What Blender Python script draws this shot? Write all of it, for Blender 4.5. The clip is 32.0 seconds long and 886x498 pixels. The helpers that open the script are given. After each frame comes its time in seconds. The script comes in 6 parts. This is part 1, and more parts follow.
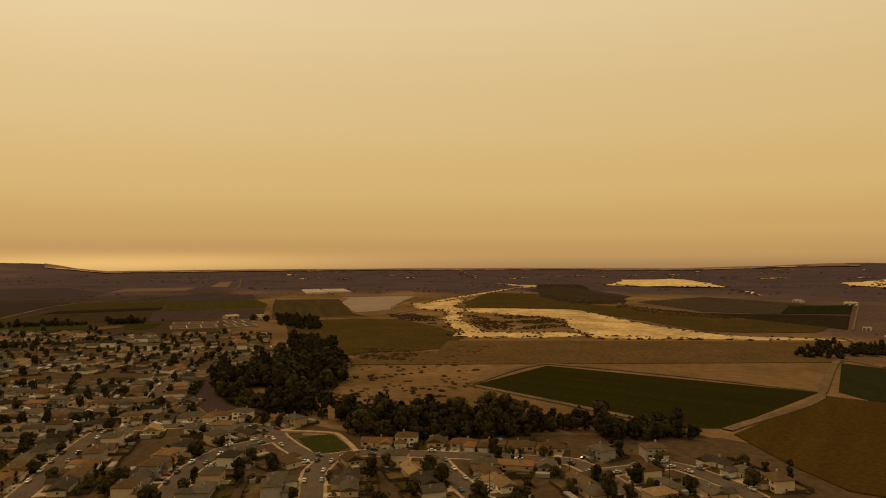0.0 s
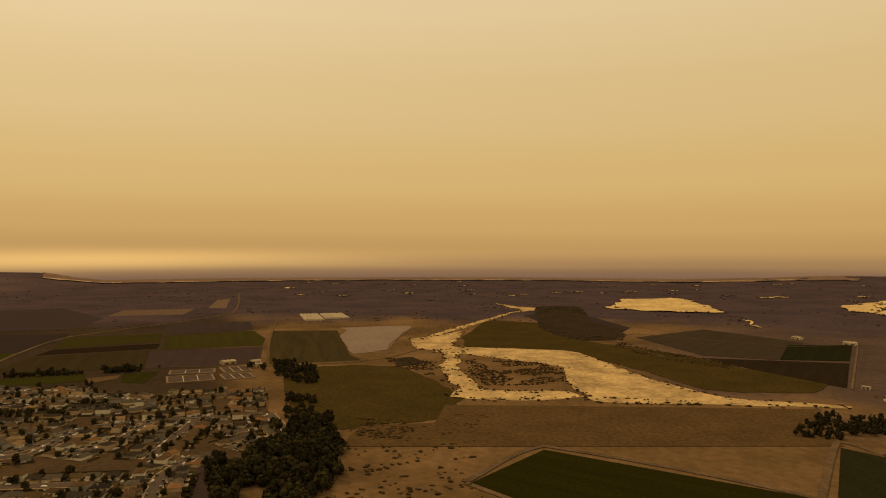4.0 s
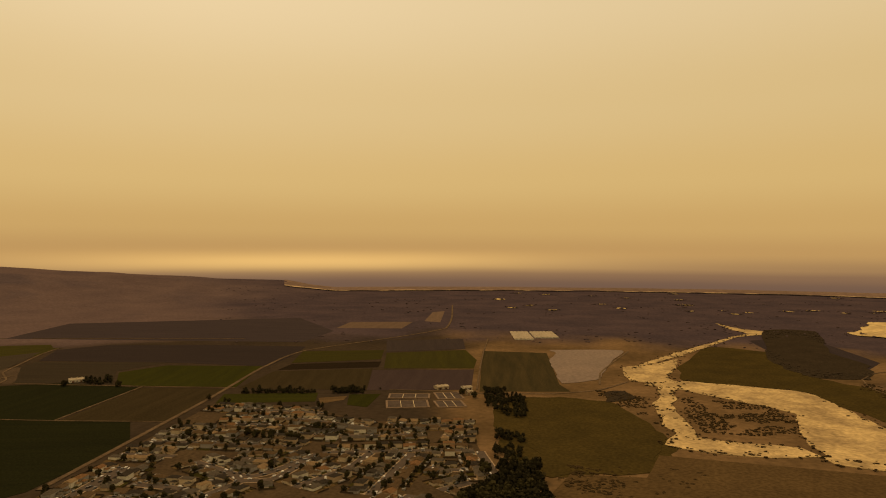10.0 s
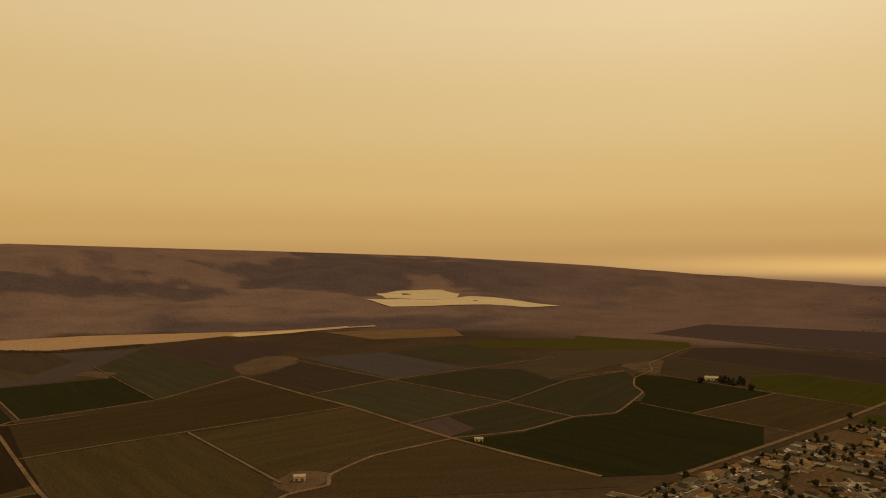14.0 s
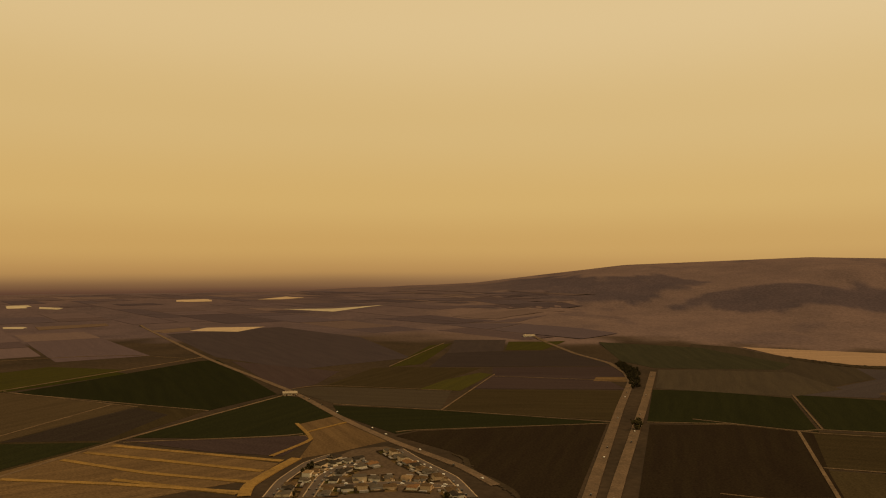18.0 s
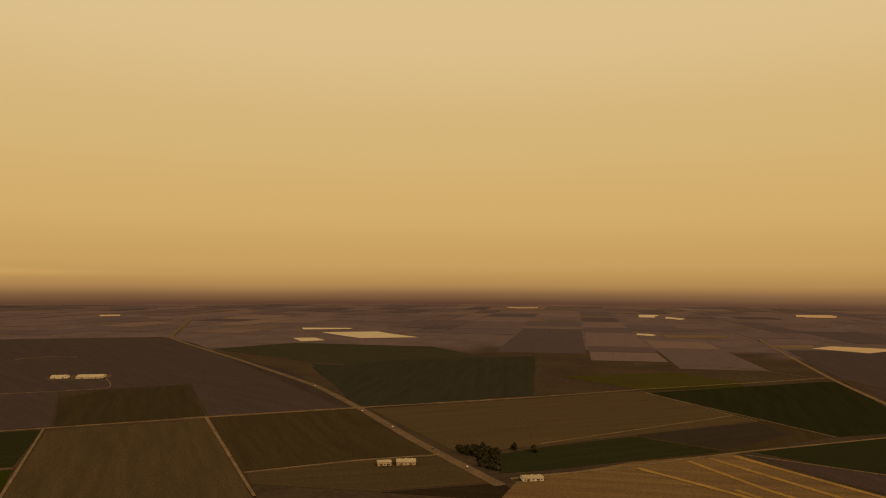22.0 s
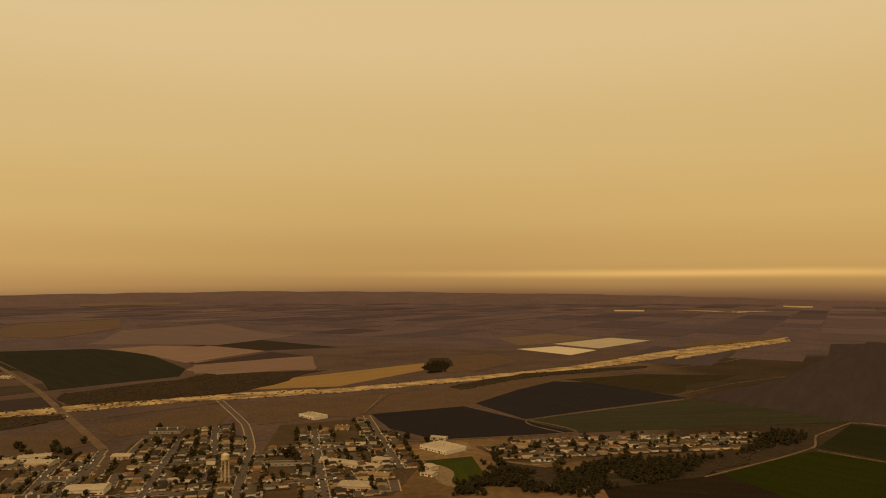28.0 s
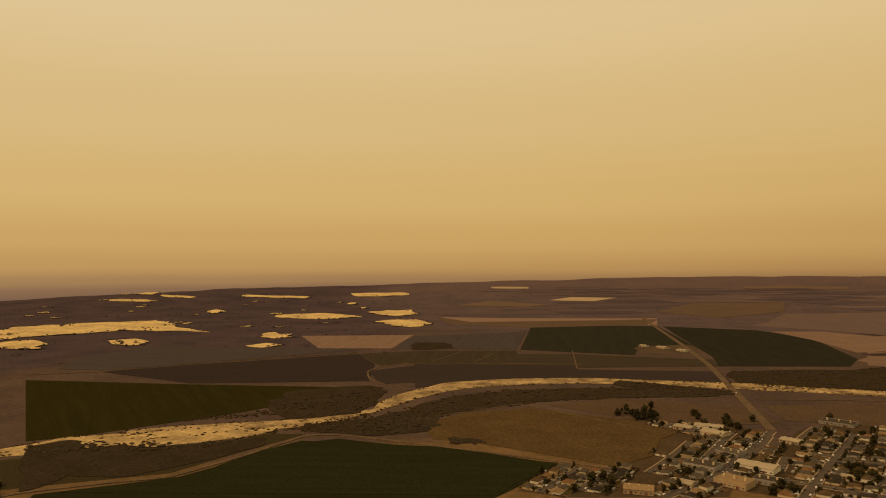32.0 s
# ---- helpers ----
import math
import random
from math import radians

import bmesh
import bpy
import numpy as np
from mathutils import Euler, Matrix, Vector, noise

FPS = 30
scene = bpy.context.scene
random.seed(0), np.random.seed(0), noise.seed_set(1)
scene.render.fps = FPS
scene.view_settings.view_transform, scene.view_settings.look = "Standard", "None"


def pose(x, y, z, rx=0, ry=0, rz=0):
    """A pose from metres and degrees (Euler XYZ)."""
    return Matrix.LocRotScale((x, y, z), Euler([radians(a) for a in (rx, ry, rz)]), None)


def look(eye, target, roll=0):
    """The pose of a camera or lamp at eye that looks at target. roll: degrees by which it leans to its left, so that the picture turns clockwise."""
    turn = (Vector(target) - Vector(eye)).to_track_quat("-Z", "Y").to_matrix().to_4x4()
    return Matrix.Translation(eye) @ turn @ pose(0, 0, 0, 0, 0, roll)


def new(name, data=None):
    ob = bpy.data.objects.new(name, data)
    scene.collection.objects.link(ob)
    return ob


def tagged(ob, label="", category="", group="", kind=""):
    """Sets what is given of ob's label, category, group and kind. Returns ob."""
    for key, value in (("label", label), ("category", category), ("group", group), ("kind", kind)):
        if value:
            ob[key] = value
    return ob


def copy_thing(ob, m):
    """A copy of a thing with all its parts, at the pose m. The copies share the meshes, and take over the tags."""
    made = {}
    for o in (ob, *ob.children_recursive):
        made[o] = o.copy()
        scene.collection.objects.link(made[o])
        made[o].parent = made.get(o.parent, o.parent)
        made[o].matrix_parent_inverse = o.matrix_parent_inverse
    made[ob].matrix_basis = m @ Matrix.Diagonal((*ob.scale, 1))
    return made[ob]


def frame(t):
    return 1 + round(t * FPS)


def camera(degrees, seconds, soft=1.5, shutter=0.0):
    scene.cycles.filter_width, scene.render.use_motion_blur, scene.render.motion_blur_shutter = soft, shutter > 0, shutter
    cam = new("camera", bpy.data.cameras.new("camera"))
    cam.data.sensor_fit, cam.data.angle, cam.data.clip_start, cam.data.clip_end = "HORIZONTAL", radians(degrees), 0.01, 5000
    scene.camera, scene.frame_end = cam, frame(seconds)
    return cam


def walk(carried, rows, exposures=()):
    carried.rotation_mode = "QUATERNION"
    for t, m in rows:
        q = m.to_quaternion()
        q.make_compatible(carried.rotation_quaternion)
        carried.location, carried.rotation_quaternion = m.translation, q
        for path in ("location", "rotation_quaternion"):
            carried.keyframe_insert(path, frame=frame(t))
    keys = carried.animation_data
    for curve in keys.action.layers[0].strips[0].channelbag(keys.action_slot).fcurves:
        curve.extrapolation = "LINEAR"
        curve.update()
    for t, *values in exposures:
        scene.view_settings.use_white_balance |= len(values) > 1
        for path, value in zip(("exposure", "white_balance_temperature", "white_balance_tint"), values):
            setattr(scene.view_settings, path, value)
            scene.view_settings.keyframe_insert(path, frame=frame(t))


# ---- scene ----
# ---- camera and path ----
cam = camera(64.1, 32.0, soft=1.1)


def cam_pose(x, y, z, yaw, pitch, roll):
    """Camera at x, y, z; yaw counter-clockwise from +x, pitch upwards."""
    return pose(x, y, z, 90 + pitch, 0, yaw - 90) @ pose(0, 0, 0, 0, 0, -roll)


PATH = [
    (0.0, 7.0, -5.5, 110.1, 167.52, 0.31, 0.21),
    (0.5, 5.5, -4.5, 110.8, 165.19, 0.24, -0.02),
    (1.0, 4.5, -3.5, 111.3, 165.69, 0.46, -0.09),
    (1.1, 4.4, -3.4, 114.6, 166.20, 0.36, -0.08),
    (1.2, 4.4, -3.4, 118.1, 166.75, 0.27, -0.07),
    (1.3, 4.4, -3.4, 121.6, 167.12, 0.20, -0.06),
    (1.4, 4.4, -3.4, 125.1, 167.12, 0.12, -0.06),
    (1.5, 4.3, -3.4, 128.6, 167.11, 0.06, -0.05),
    (2.0, 4.5, -4.5, 139.4, 167.19, 0.10, -0.18),
    (2.5, 5.0, -4.3, 153.2, 167.36, 0.03, -0.10),
    (3.0, 4.8, -4.0, 166.8, 167.44, -0.06, 0.00),
    (3.5, 3.8, -3.4, 179.5, 167.43, -0.01, -0.03),
    (5.5, -0.8, 0.3, 231.9, 167.67, 0.26, -0.08),
    (6.0, -1.0, 0.4, 239.6, 167.68, 0.22, -0.09),
    (6.5, -0.9, 0.3, 239.8, 168.63, 0.09, -0.08),
    (7.0, -0.8, 0.3, 239.9, 171.31, 0.15, -0.10),
    (7.5, -0.6, 0.2, 240.0, 173.58, 0.27, -0.04),
    (8.0, -0.4, 0.2, 240.0, 175.92, 0.35, -0.07),
    (8.5, -0.2, 0.1, 240.0, 178.11, 0.37, -0.12),
    (9.0, 0.0, 0.0, 240.0, 180.00, 0.36, -0.15),
    (9.5, 0.2, -0.1, 239.9, 182.14, 0.31, -0.08),
    (10.0, 0.4, -0.2, 239.8, 184.37, 0.27, -0.09),
    (10.5, 0.5, -0.4, 239.7, 186.97, 0.28, -0.17),
    (11.0, 0.7, -0.5, 239.7, 189.86, 0.29, -0.14),
    (11.5, 0.9, -0.6, 239.6, 193.51, 0.33, -0.11),
    (12.0, 1.0, -0.6, 239.6, 199.16, 0.34, -0.09),
    (12.5, 1.3, -0.7, 239.6, 207.47, 0.38, -0.03),
    (13.0, 1.5, -0.7, 239.6, 215.50, 0.40, 0.03),
    (13.5, 1.6, -0.8, 239.6, 224.04, 0.52, 0.03),
    (14.0, 1.6, -0.9, 239.6, 232.41, 0.64, 0.09),
    (14.5, 1.7, -0.9, 239.6, 240.05, 0.72, 0.12),
    (15.0, 1.7, -1.0, 239.6, 248.11, 0.90, 0.44),
    (15.5, 1.7, -0.9, 239.7, 256.20, 0.83, -0.24),
    (17.5, 1.5, -0.6, 240.0, 284.87, 1.64, 0.17),
    (18.0, 1.5, -0.5, 240.0, 291.35, 1.76, 0.04),
    (18.5, 1.5, -0.5, 240.0, 297.16, 1.84, -0.04),
    (19.0, 1.5, -0.5, 240.0, 303.22, 1.97, -0.02),
    (19.5, 1.6, -0.5, 239.9, 309.32, 2.16, -0.11),
    (20.0, 1.5, -0.5, 239.9, 314.90, 2.35, -0.10),
    (20.5, 1.5, -0.5, 239.8, 320.95, 2.48, -0.14),
    (21.0, 1.4, -0.5, 239.8, 326.54, 2.59, -0.22),
    (21.5, 1.3, -0.5, 239.9, 332.47, 2.68, -0.27),
    (22.0, 1.2, -0.5, 240.0, 338.43, 2.75, -0.26),
    (22.5, 1.1, -0.5, 240.1, 343.81, 2.85, -0.29),
    (23.0, 1.0, -0.5, 240.2, 350.26, 2.91, -0.19),
    (23.5, 1.0, -0.4, 240.3, 356.85, 2.96, -0.15),
    (24.0, 0.9, -0.3, 240.3, 362.92, 2.99, -0.20),
    (24.5, 0.9, -0.3, 240.4, 369.53, 3.03, -0.13),
    (26.5, 1.3, 0.1, 240.4, 394.32, 2.87, -0.01),
    (27.0, 1.3, 0.1, 240.4, 400.86, 2.80, 0.09),
    (27.5, 1.2, 0.2, 240.4, 407.48, 2.80, 0.06),
    (28.0, 1.0, 0.2, 240.4, 413.46, 2.81, 0.06),
    (28.5, 0.9, 0.2, 240.4, 420.32, 2.80, -0.00),
    (29.0, 0.7, 0.3, 240.4, 427.04, 2.75, -0.02),
    (29.5, 0.5, 0.5, 240.4, 434.05, 2.64, -0.01),
    (30.0, 0.4, 0.6, 240.3, 440.93, 2.43, -0.01),
    (30.5, 0.4, 0.7, 240.3, 448.03, 2.17, -0.01),
    (31.0, 0.4, 0.8, 240.3, 455.45, 1.90, -0.00),
    (31.5, 0.4, 0.9, 240.4, 462.12, 1.66, -0.12),
    (32.0, 0.4, 0.9, 240.4, 463.59, 1.45, -0.03),
]
walk(cam, [(row[0], cam_pose(*row[1:])) for row in PATH])

# ---- world and sun: a sky full of wildfire smoke ----
world = bpy.data.worlds.new("smoke_sky")
scene.world = world
world.use_nodes = True
wt = world.node_tree
wt.nodes.clear()


def wnode(kind, **props):
    n = wt.nodes.new(kind)
    for k, v in props.items():
        n.inputs[k].default_value = v
    return n


def wmath(op, a, b=None, c=None):
    n = wt.nodes.new("ShaderNodeMath")
    n.operation = op
    for i, v in enumerate((a, b, c)):
        if v is None:
            continue
        if isinstance(v, (int, float)):
            n.inputs[i].default_value = v
        else:
            wt.links.new(v, n.inputs[i])
    return n.outputs[0]


SUN_AZ, SUN_EL = 205.0, 42.0      # degrees, counter-clockwise from +x; height above the horizon
tc = wnode("ShaderNodeTexCoord")
sep = wnode("ShaderNodeSeparateXYZ")
wt.links.new(tc.outputs["Generated"], sep.inputs[0])
# slow unevenness of the smoke
nz = wnode("ShaderNodeTexNoise", Scale=1.6, Detail=3.0, Roughness=0.5)
mp = wnode("ShaderNodeMapping")
mp.inputs["Scale"].default_value = (1.0, 1.0, 7.0)
wt.links.new(tc.outputs["Generated"], mp.inputs[0])
wt.links.new(mp.outputs[0], nz.inputs["Vector"])
elev = wmath("ADD", sep.outputs[2], wmath("MULTIPLY", wmath("SUBTRACT", nz.outputs[0], 0.5), 0.012))
ramp = wnode("ShaderNodeValToRGB")
wt.links.new(wmath("MULTIPLY_ADD", elev, 1.0, 0.1), ramp.inputs[0])
cr = ramp.color_ramp
cr.interpolation = "EASE"
SKY = [  # sine of the height above the horizon, colour
    (-0.100, (0.060, 0.037, 0.026)), (-0.045, (0.180, 0.104, 0.066)), (-0.032, (0.250, 0.140, 0.074)), (-0.020, (0.370, 0.212, 0.090)),
    (0.000, (0.520, 0.302, 0.108)), (0.035, (0.596, 0.369, 0.130)), (0.100, (0.658, 0.437, 0.165)),
    (0.200, (0.680, 0.480, 0.212)), (0.340, (0.735, 0.550, 0.290)), (0.700, (0.760, 0.595, 0.350)),
]
while len(cr.elements) < len(SKY):
    cr.elements.new(0.5)
for e, (p, c) in zip(cr.elements, SKY):
    e.position, e.color = p + 0.1, (*c, 1)
# brighter gaps low over the sea in the south-west and over the far hills in the north-east
def glow(az, el, across, up, gain):
    d = Vector((math.cos(radians(az)), math.sin(radians(az)), 0))
    dot = wt.nodes.new("ShaderNodeVectorMath")
    dot.operation = "DOT_PRODUCT"
    wt.links.new(tc.outputs["Generated"], dot.inputs[0])
    dot.inputs[1].default_value = d
    side = wmath("POWER", wmath("MAXIMUM", dot.outputs["Value"], 0.0), across)
    h = wmath("DIVIDE", wmath("SUBTRACT", elev, el), up)
    band = wmath("POWER", 2.718, wmath("MULTIPLY", wmath("MULTIPLY", h, h), -1.0))
    return wmath("MULTIPLY", wmath("MULTIPLY", side, band), gain)


glows = wmath("ADD", glow(196, -0.015, 14, 0.012, 0.42), glow(33, 0.013, 16, 0.0050, 0.30))
gain = wt.nodes.new("ShaderNodeMix")
gain.data_type, gain.blend_type = "RGBA", "ADD"
gain.clamp_factor = False
gain.inputs[7].default_value = (1.0, 0.63, 0.17, 1)
wt.links.new(glows, gain.inputs[0])
wt.links.new(ramp.outputs[0], gain.inputs[6])
bg = wnode("ShaderNodeBackground", Strength=1.0)
sky = wt.nodes.new("ShaderNodeTexSky")
sky.sky_type = "NISHITA"
sky.sun_disc = False
sky.sun_elevation, sky.sun_rotation = radians(SUN_EL), radians(90 - SUN_AZ)
sky.dust_density = 10.0
addc = wt.nodes.new("ShaderNodeMix")
addc.data_type, addc.blend_type = "RGBA", "ADD"
addc.inputs[0].default_value = 0.004
wt.links.new(gain.outputs[2], addc.inputs[6])
wt.links.new(sky.outputs[0], addc.inputs[7])
# thicker, more orange smoke in the east
thick = wt.nodes.new("ShaderNodeMix")
thick.data_type, thick.blend_type = "RGBA", "MULTIPLY"
thick.inputs[7].default_value = (0.970, 0.934, 0.854, 1)
wt.links.new(wmath("MULTIPLY_ADD", sep.outputs[0], 0.75, 0.55), thick.inputs[0])
wt.links.new(addc.outputs[2], thick.inputs[6])
# a bank of dull brown smoke low over the valley from the south-east round to the north
bank = wt.nodes.new("ShaderNodeMix")
bank.data_type, bank.blend_type = "RGBA", "MULTIPLY"
bank.inputs[7].default_value = (0.40, 0.335, 0.42, 1)
low = wmath("ADD", glow(325, -0.034, 1.5, 0.026, 1.0), glow(45, -0.030, 2.5, 0.028, 0.8))
low = wmath("ADD", low, glow(58, 0.05, 14, 0.09, 0.16))
wt.links.new(wmath("MINIMUM", low, 1.0), bank.inputs[0])
wt.links.new(thick.outputs[2], bank.inputs[6])
wt.links.new(bank.outputs[2], bg.inputs[0])
wo = wnode("ShaderNodeOutputWorld")
wt.links.new(bg.outputs[0], wo.inputs[0])

sun = new("sun", bpy.data.lights.new("sun", "SUN"))
sun.data.energy, sun.data.angle, sun.data.color = 1.5, radians(10), (1.0, 0.565, 0.225)
sun.matrix_world = look((0, 0, 900), (-math.cos(radians(SUN_AZ)) * 900, -math.sin(radians(SUN_AZ)) * 900, 900 - 900 * math.tan(radians(SUN_EL))))

# ---- materials ----
MATS = {}


def material(name, colour, colour2=None, rough=0.9, scale=0.05, bump=0.0, metal=0.0, fine=None, vary=0.0, detail=6.0, stretch=None, turn=0.0, spec=0.0, spread=0.14):
    """Two colours mixed by a coarse noise (scale per metre) and darkened by a fine one; vary: difference from piece to piece."""
    if name in MATS:
        return MATS[name]
    m = bpy.data.materials.new(name)
    m.use_nodes = True
    t = m.node_tree
    b = t.nodes["Principled BSDF"]
    b.inputs["Roughness"].default_value, b.inputs["Metallic"].default_value = rough, metal
    b.inputs["Specular IOR Level"].default_value = spec
    geo = t.nodes.new("ShaderNodeTexCoord")
    mapn = t.nodes.new("ShaderNodeMapping")
    mapn.inputs["Rotation"].default_value[2] = radians(turn)
    if stretch:
        mapn.inputs["Scale"].default_value = stretch
    t.links.new(geo.outputs["Object"], mapn.inputs[0])
    n1 = t.nodes.new("ShaderNodeTexNoise")
    n1.inputs["Scale"].default_value, n1.inputs["Detail"].default_value, n1.inputs["Roughness"].default_value = scale, detail, 0.62
    t.links.new(mapn.outputs[0], n1.inputs["Vector"])
    r1 = t.nodes.new("ShaderNodeValToRGB")
    r1.color_ramp.elements[0].position, r1.color_ramp.elements[1].position = 0.5 - spread, 0.5 + spread
    c2 = colour2 or tuple(x * 0.7 for x in colour)
    r1.color_ramp.elements[0].color, r1.color_ramp.elements[1].color = (*c2, 1), (*colour, 1)
    t.links.new(n1.outputs[0], r1.inputs[0])
    n2 = t.nodes.new("ShaderNodeTexNoise")
    n2.inputs["Scale"].default_value, n2.inputs["Detail"].default_value = fine or scale * 14, 4.0
    t.links.new(geo.outputs["Object"], n2.inputs["Vector"])
    r2 = t.nodes.new("ShaderNodeMapRange")
    r2.inputs[1].default_value, r2.inputs[2].default_value, r2.inputs[3].default_value, r2.inputs[4].default_value = 0.3, 0.7, 0.72, 1.2
    t.links.new(n2.outputs[0], r2.inputs[0])
    val = r2.outputs[0]
    if vary:
        oi = t.nodes.new("ShaderNodeObjectInfo")
        mr = t.nodes.new("ShaderNodeMapRange")
        mr.inputs[3].default_value, mr.inputs[4].default_value = 1 - vary, 1 + vary
        t.links.new(oi.outputs["Random"], mr.inputs[0])
        mu = t.nodes.new("ShaderNodeMath")
        mu.operation = "MULTIPLY"
        t.links.new(val, mu.inputs[0])
        t.links.new(mr.outputs[0], mu.inputs[1])
        val = mu.outputs[0]
    mx = t.nodes.new("ShaderNodeMix")
    mx.data_type, mx.blend_type = "RGBA", "MULTIPLY"
    mx.inputs[0].default_value = 1.0
    t.links.new(r1.outputs[0], mx.inputs[6])
    t.links.new(val, mx.inputs[7])
    t.links.new(mx.outputs[2], b.inputs["Base Color"])
    if bump:
        bp = t.nodes.new("ShaderNodeBump")
        bp.inputs["Strength"].default_value, bp.inputs["Distance"].default_value = 0.6, bump
        t.links.new(n2.outputs[0], bp.inputs["Height"])
        t.links.new(bp.outputs[0], b.inputs["Normal"])
    MATS[name] = m
    return m


# ---- the lie of the land ----
# height of the land's rim above the eye line, in degrees, by compass angle (counter-clockwise from +x)
RIM = ((0, -1.75), (12, -1.6), (30, -1.1), (50, -0.75), (70, -0.6), (85, -0.8), (95, -1.05), (107, -1.4), (121, -1.8), (136, -2.4), (150, -2.95), (193, -2.95),
       (197, -2.3), (205, -1.85), (211, -1.5), (220, -0.75), (233, 0.05), (247, 0.5), (264, 0.96), (277, 0.45), (289, -1.0), (303, -1.65), (326, -1.75), (360, -1.75))
EYE_Z, RIM_R = 240.0, 4700.0


def terrain(x, y):
    """Height of the ground: a flat valley floor that climbs to hills and mesas far out."""
    r = math.hypot(x, y)
    if r < 2000:
        return 0.0
    az = math.degrees(math.atan2(y, x)) % 360
    top = EYE_Z + RIM_R * math.tan(radians(float(np.interp(az, [a for a, b in RIM], [b for a, b in RIM]))))
    south = min(1.0, max(0.0, (az - 208) / 22)) * min(1.0, max(0.0, (300 - az) / 20))
    r0 = 3300 - 1000 * south
    k = min(1.0, max(0.0, (r - r0) / (RIM_R - r0)))
    k = k * k * (3 - 2 * k) * 0.5 + 0.5 * k ** 1.6
    rough = noise.fractal(Vector((x / 900, y / 900, 3.3)), 1.0, 2.0, 5) * 60 * south * math.sin(math.pi * min(1, k * 1.05)) if south > 0 else 0.0
    small = noise.fractal(Vector((x / 300, y / 300, 1.3)), 1.0, 2.0, 3) * 7 * k * (1 - south) * (1 if top > 20 else 0.3)
    return max(top, 0.0) * k + max(rough, -top * k * 0.5) + small

from mathutils.geometry import delaunay_2d_cdt


def link_mesh(name, bm, mat, parent=None, label=""):
    me = bpy.data.meshes.new(name)
    bm.to_mesh(me)
    bm.free()
    me.materials.append(mat)
    ob = new(name, me)
    if parent is not None:
        ob.parent = parent
    if label:
        ob["label"] = label
    return ob


def part(name, bm, mat, parent, label=""):
    return link_mesh(name, bm, mat, parent, label)


# one sheet of ground from the middle of the town to the hills
def build_ground():
    radii = [0, 60, 140, 250, 400, 520, 620] + list(range(700, 2041, 50)) + list(range(2070, 4801, 55)) + [4840]
    n = 960
    verts, faces = [(0, 0, 0)], []
    for r in radii[1:]:
        for i in range(n):
            a = 2 * math.pi * i / n
            x, y = r * math.cos(a), r * math.sin(a)
            verts.append((x, y, terrain(x, y)))
    for i in range(n):
        faces.append((0, 1 + i, 1 + (i + 1) % n))
    for k in range(len(radii) - 2):
        a, b = 1 + k * n, 1 + (k + 1) * n
        for i in range(n):
            j = (i + 1) % n
            faces.append((a + i, b + i, b + j, a + j))
    me = bpy.data.meshes.new("ground")
    me.from_pydata(verts, [], faces)
    me.shade_smooth()
    near, far = [], []
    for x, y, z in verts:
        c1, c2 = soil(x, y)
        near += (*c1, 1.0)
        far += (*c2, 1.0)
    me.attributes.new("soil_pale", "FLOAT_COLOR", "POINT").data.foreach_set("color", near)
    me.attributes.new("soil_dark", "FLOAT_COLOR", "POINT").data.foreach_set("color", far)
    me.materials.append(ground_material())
    return tagged(new("ground", me), "dry brown valley floor rising to hazy hills", "ground", kind="structure")


# outer zones have mauve smoke haze mixed into their soil colours
SOILS = {  # pale and dark colour of the ground's mottling
    "scrub": ((0.168, 0.106, 0.053), (0.086, 0.056, 0.027)),
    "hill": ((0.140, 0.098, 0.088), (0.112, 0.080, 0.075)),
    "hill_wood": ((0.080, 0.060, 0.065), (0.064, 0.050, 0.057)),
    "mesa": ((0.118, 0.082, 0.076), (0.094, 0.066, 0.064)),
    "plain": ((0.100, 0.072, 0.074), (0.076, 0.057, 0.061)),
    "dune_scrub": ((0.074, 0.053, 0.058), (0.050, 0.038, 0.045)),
    "hazy_hills": ((0.118, 0.082, 0.078), (0.100, 0.071, 0.071)),
    "farm": ((0.050, 0.036, 0.024), (0.036, 0.027, 0.019)),
    "valley": ((0.094, 0.065, 0.052), (0.064, 0.046, 0.041)),
}


def ease(lo, hi, v):
    k = min(1.0, max(0.0, (v - lo) / (hi - lo)))
    return k * k * (3 - 2 * k)


# wooded folds of the southern hills: bearing and its half width, distance and its half depth
HILL_WOODS = ((279.5, 6.2, 3780, 300), (283.5, 3.6, 4220, 300), (289.5, 3.6, 4280, 300), (264.6, 7.2, 3430, 210), (251.8, 4.6, 3450, 260), (240, 9, 3980, 680), (226, 8, 3950, 760))


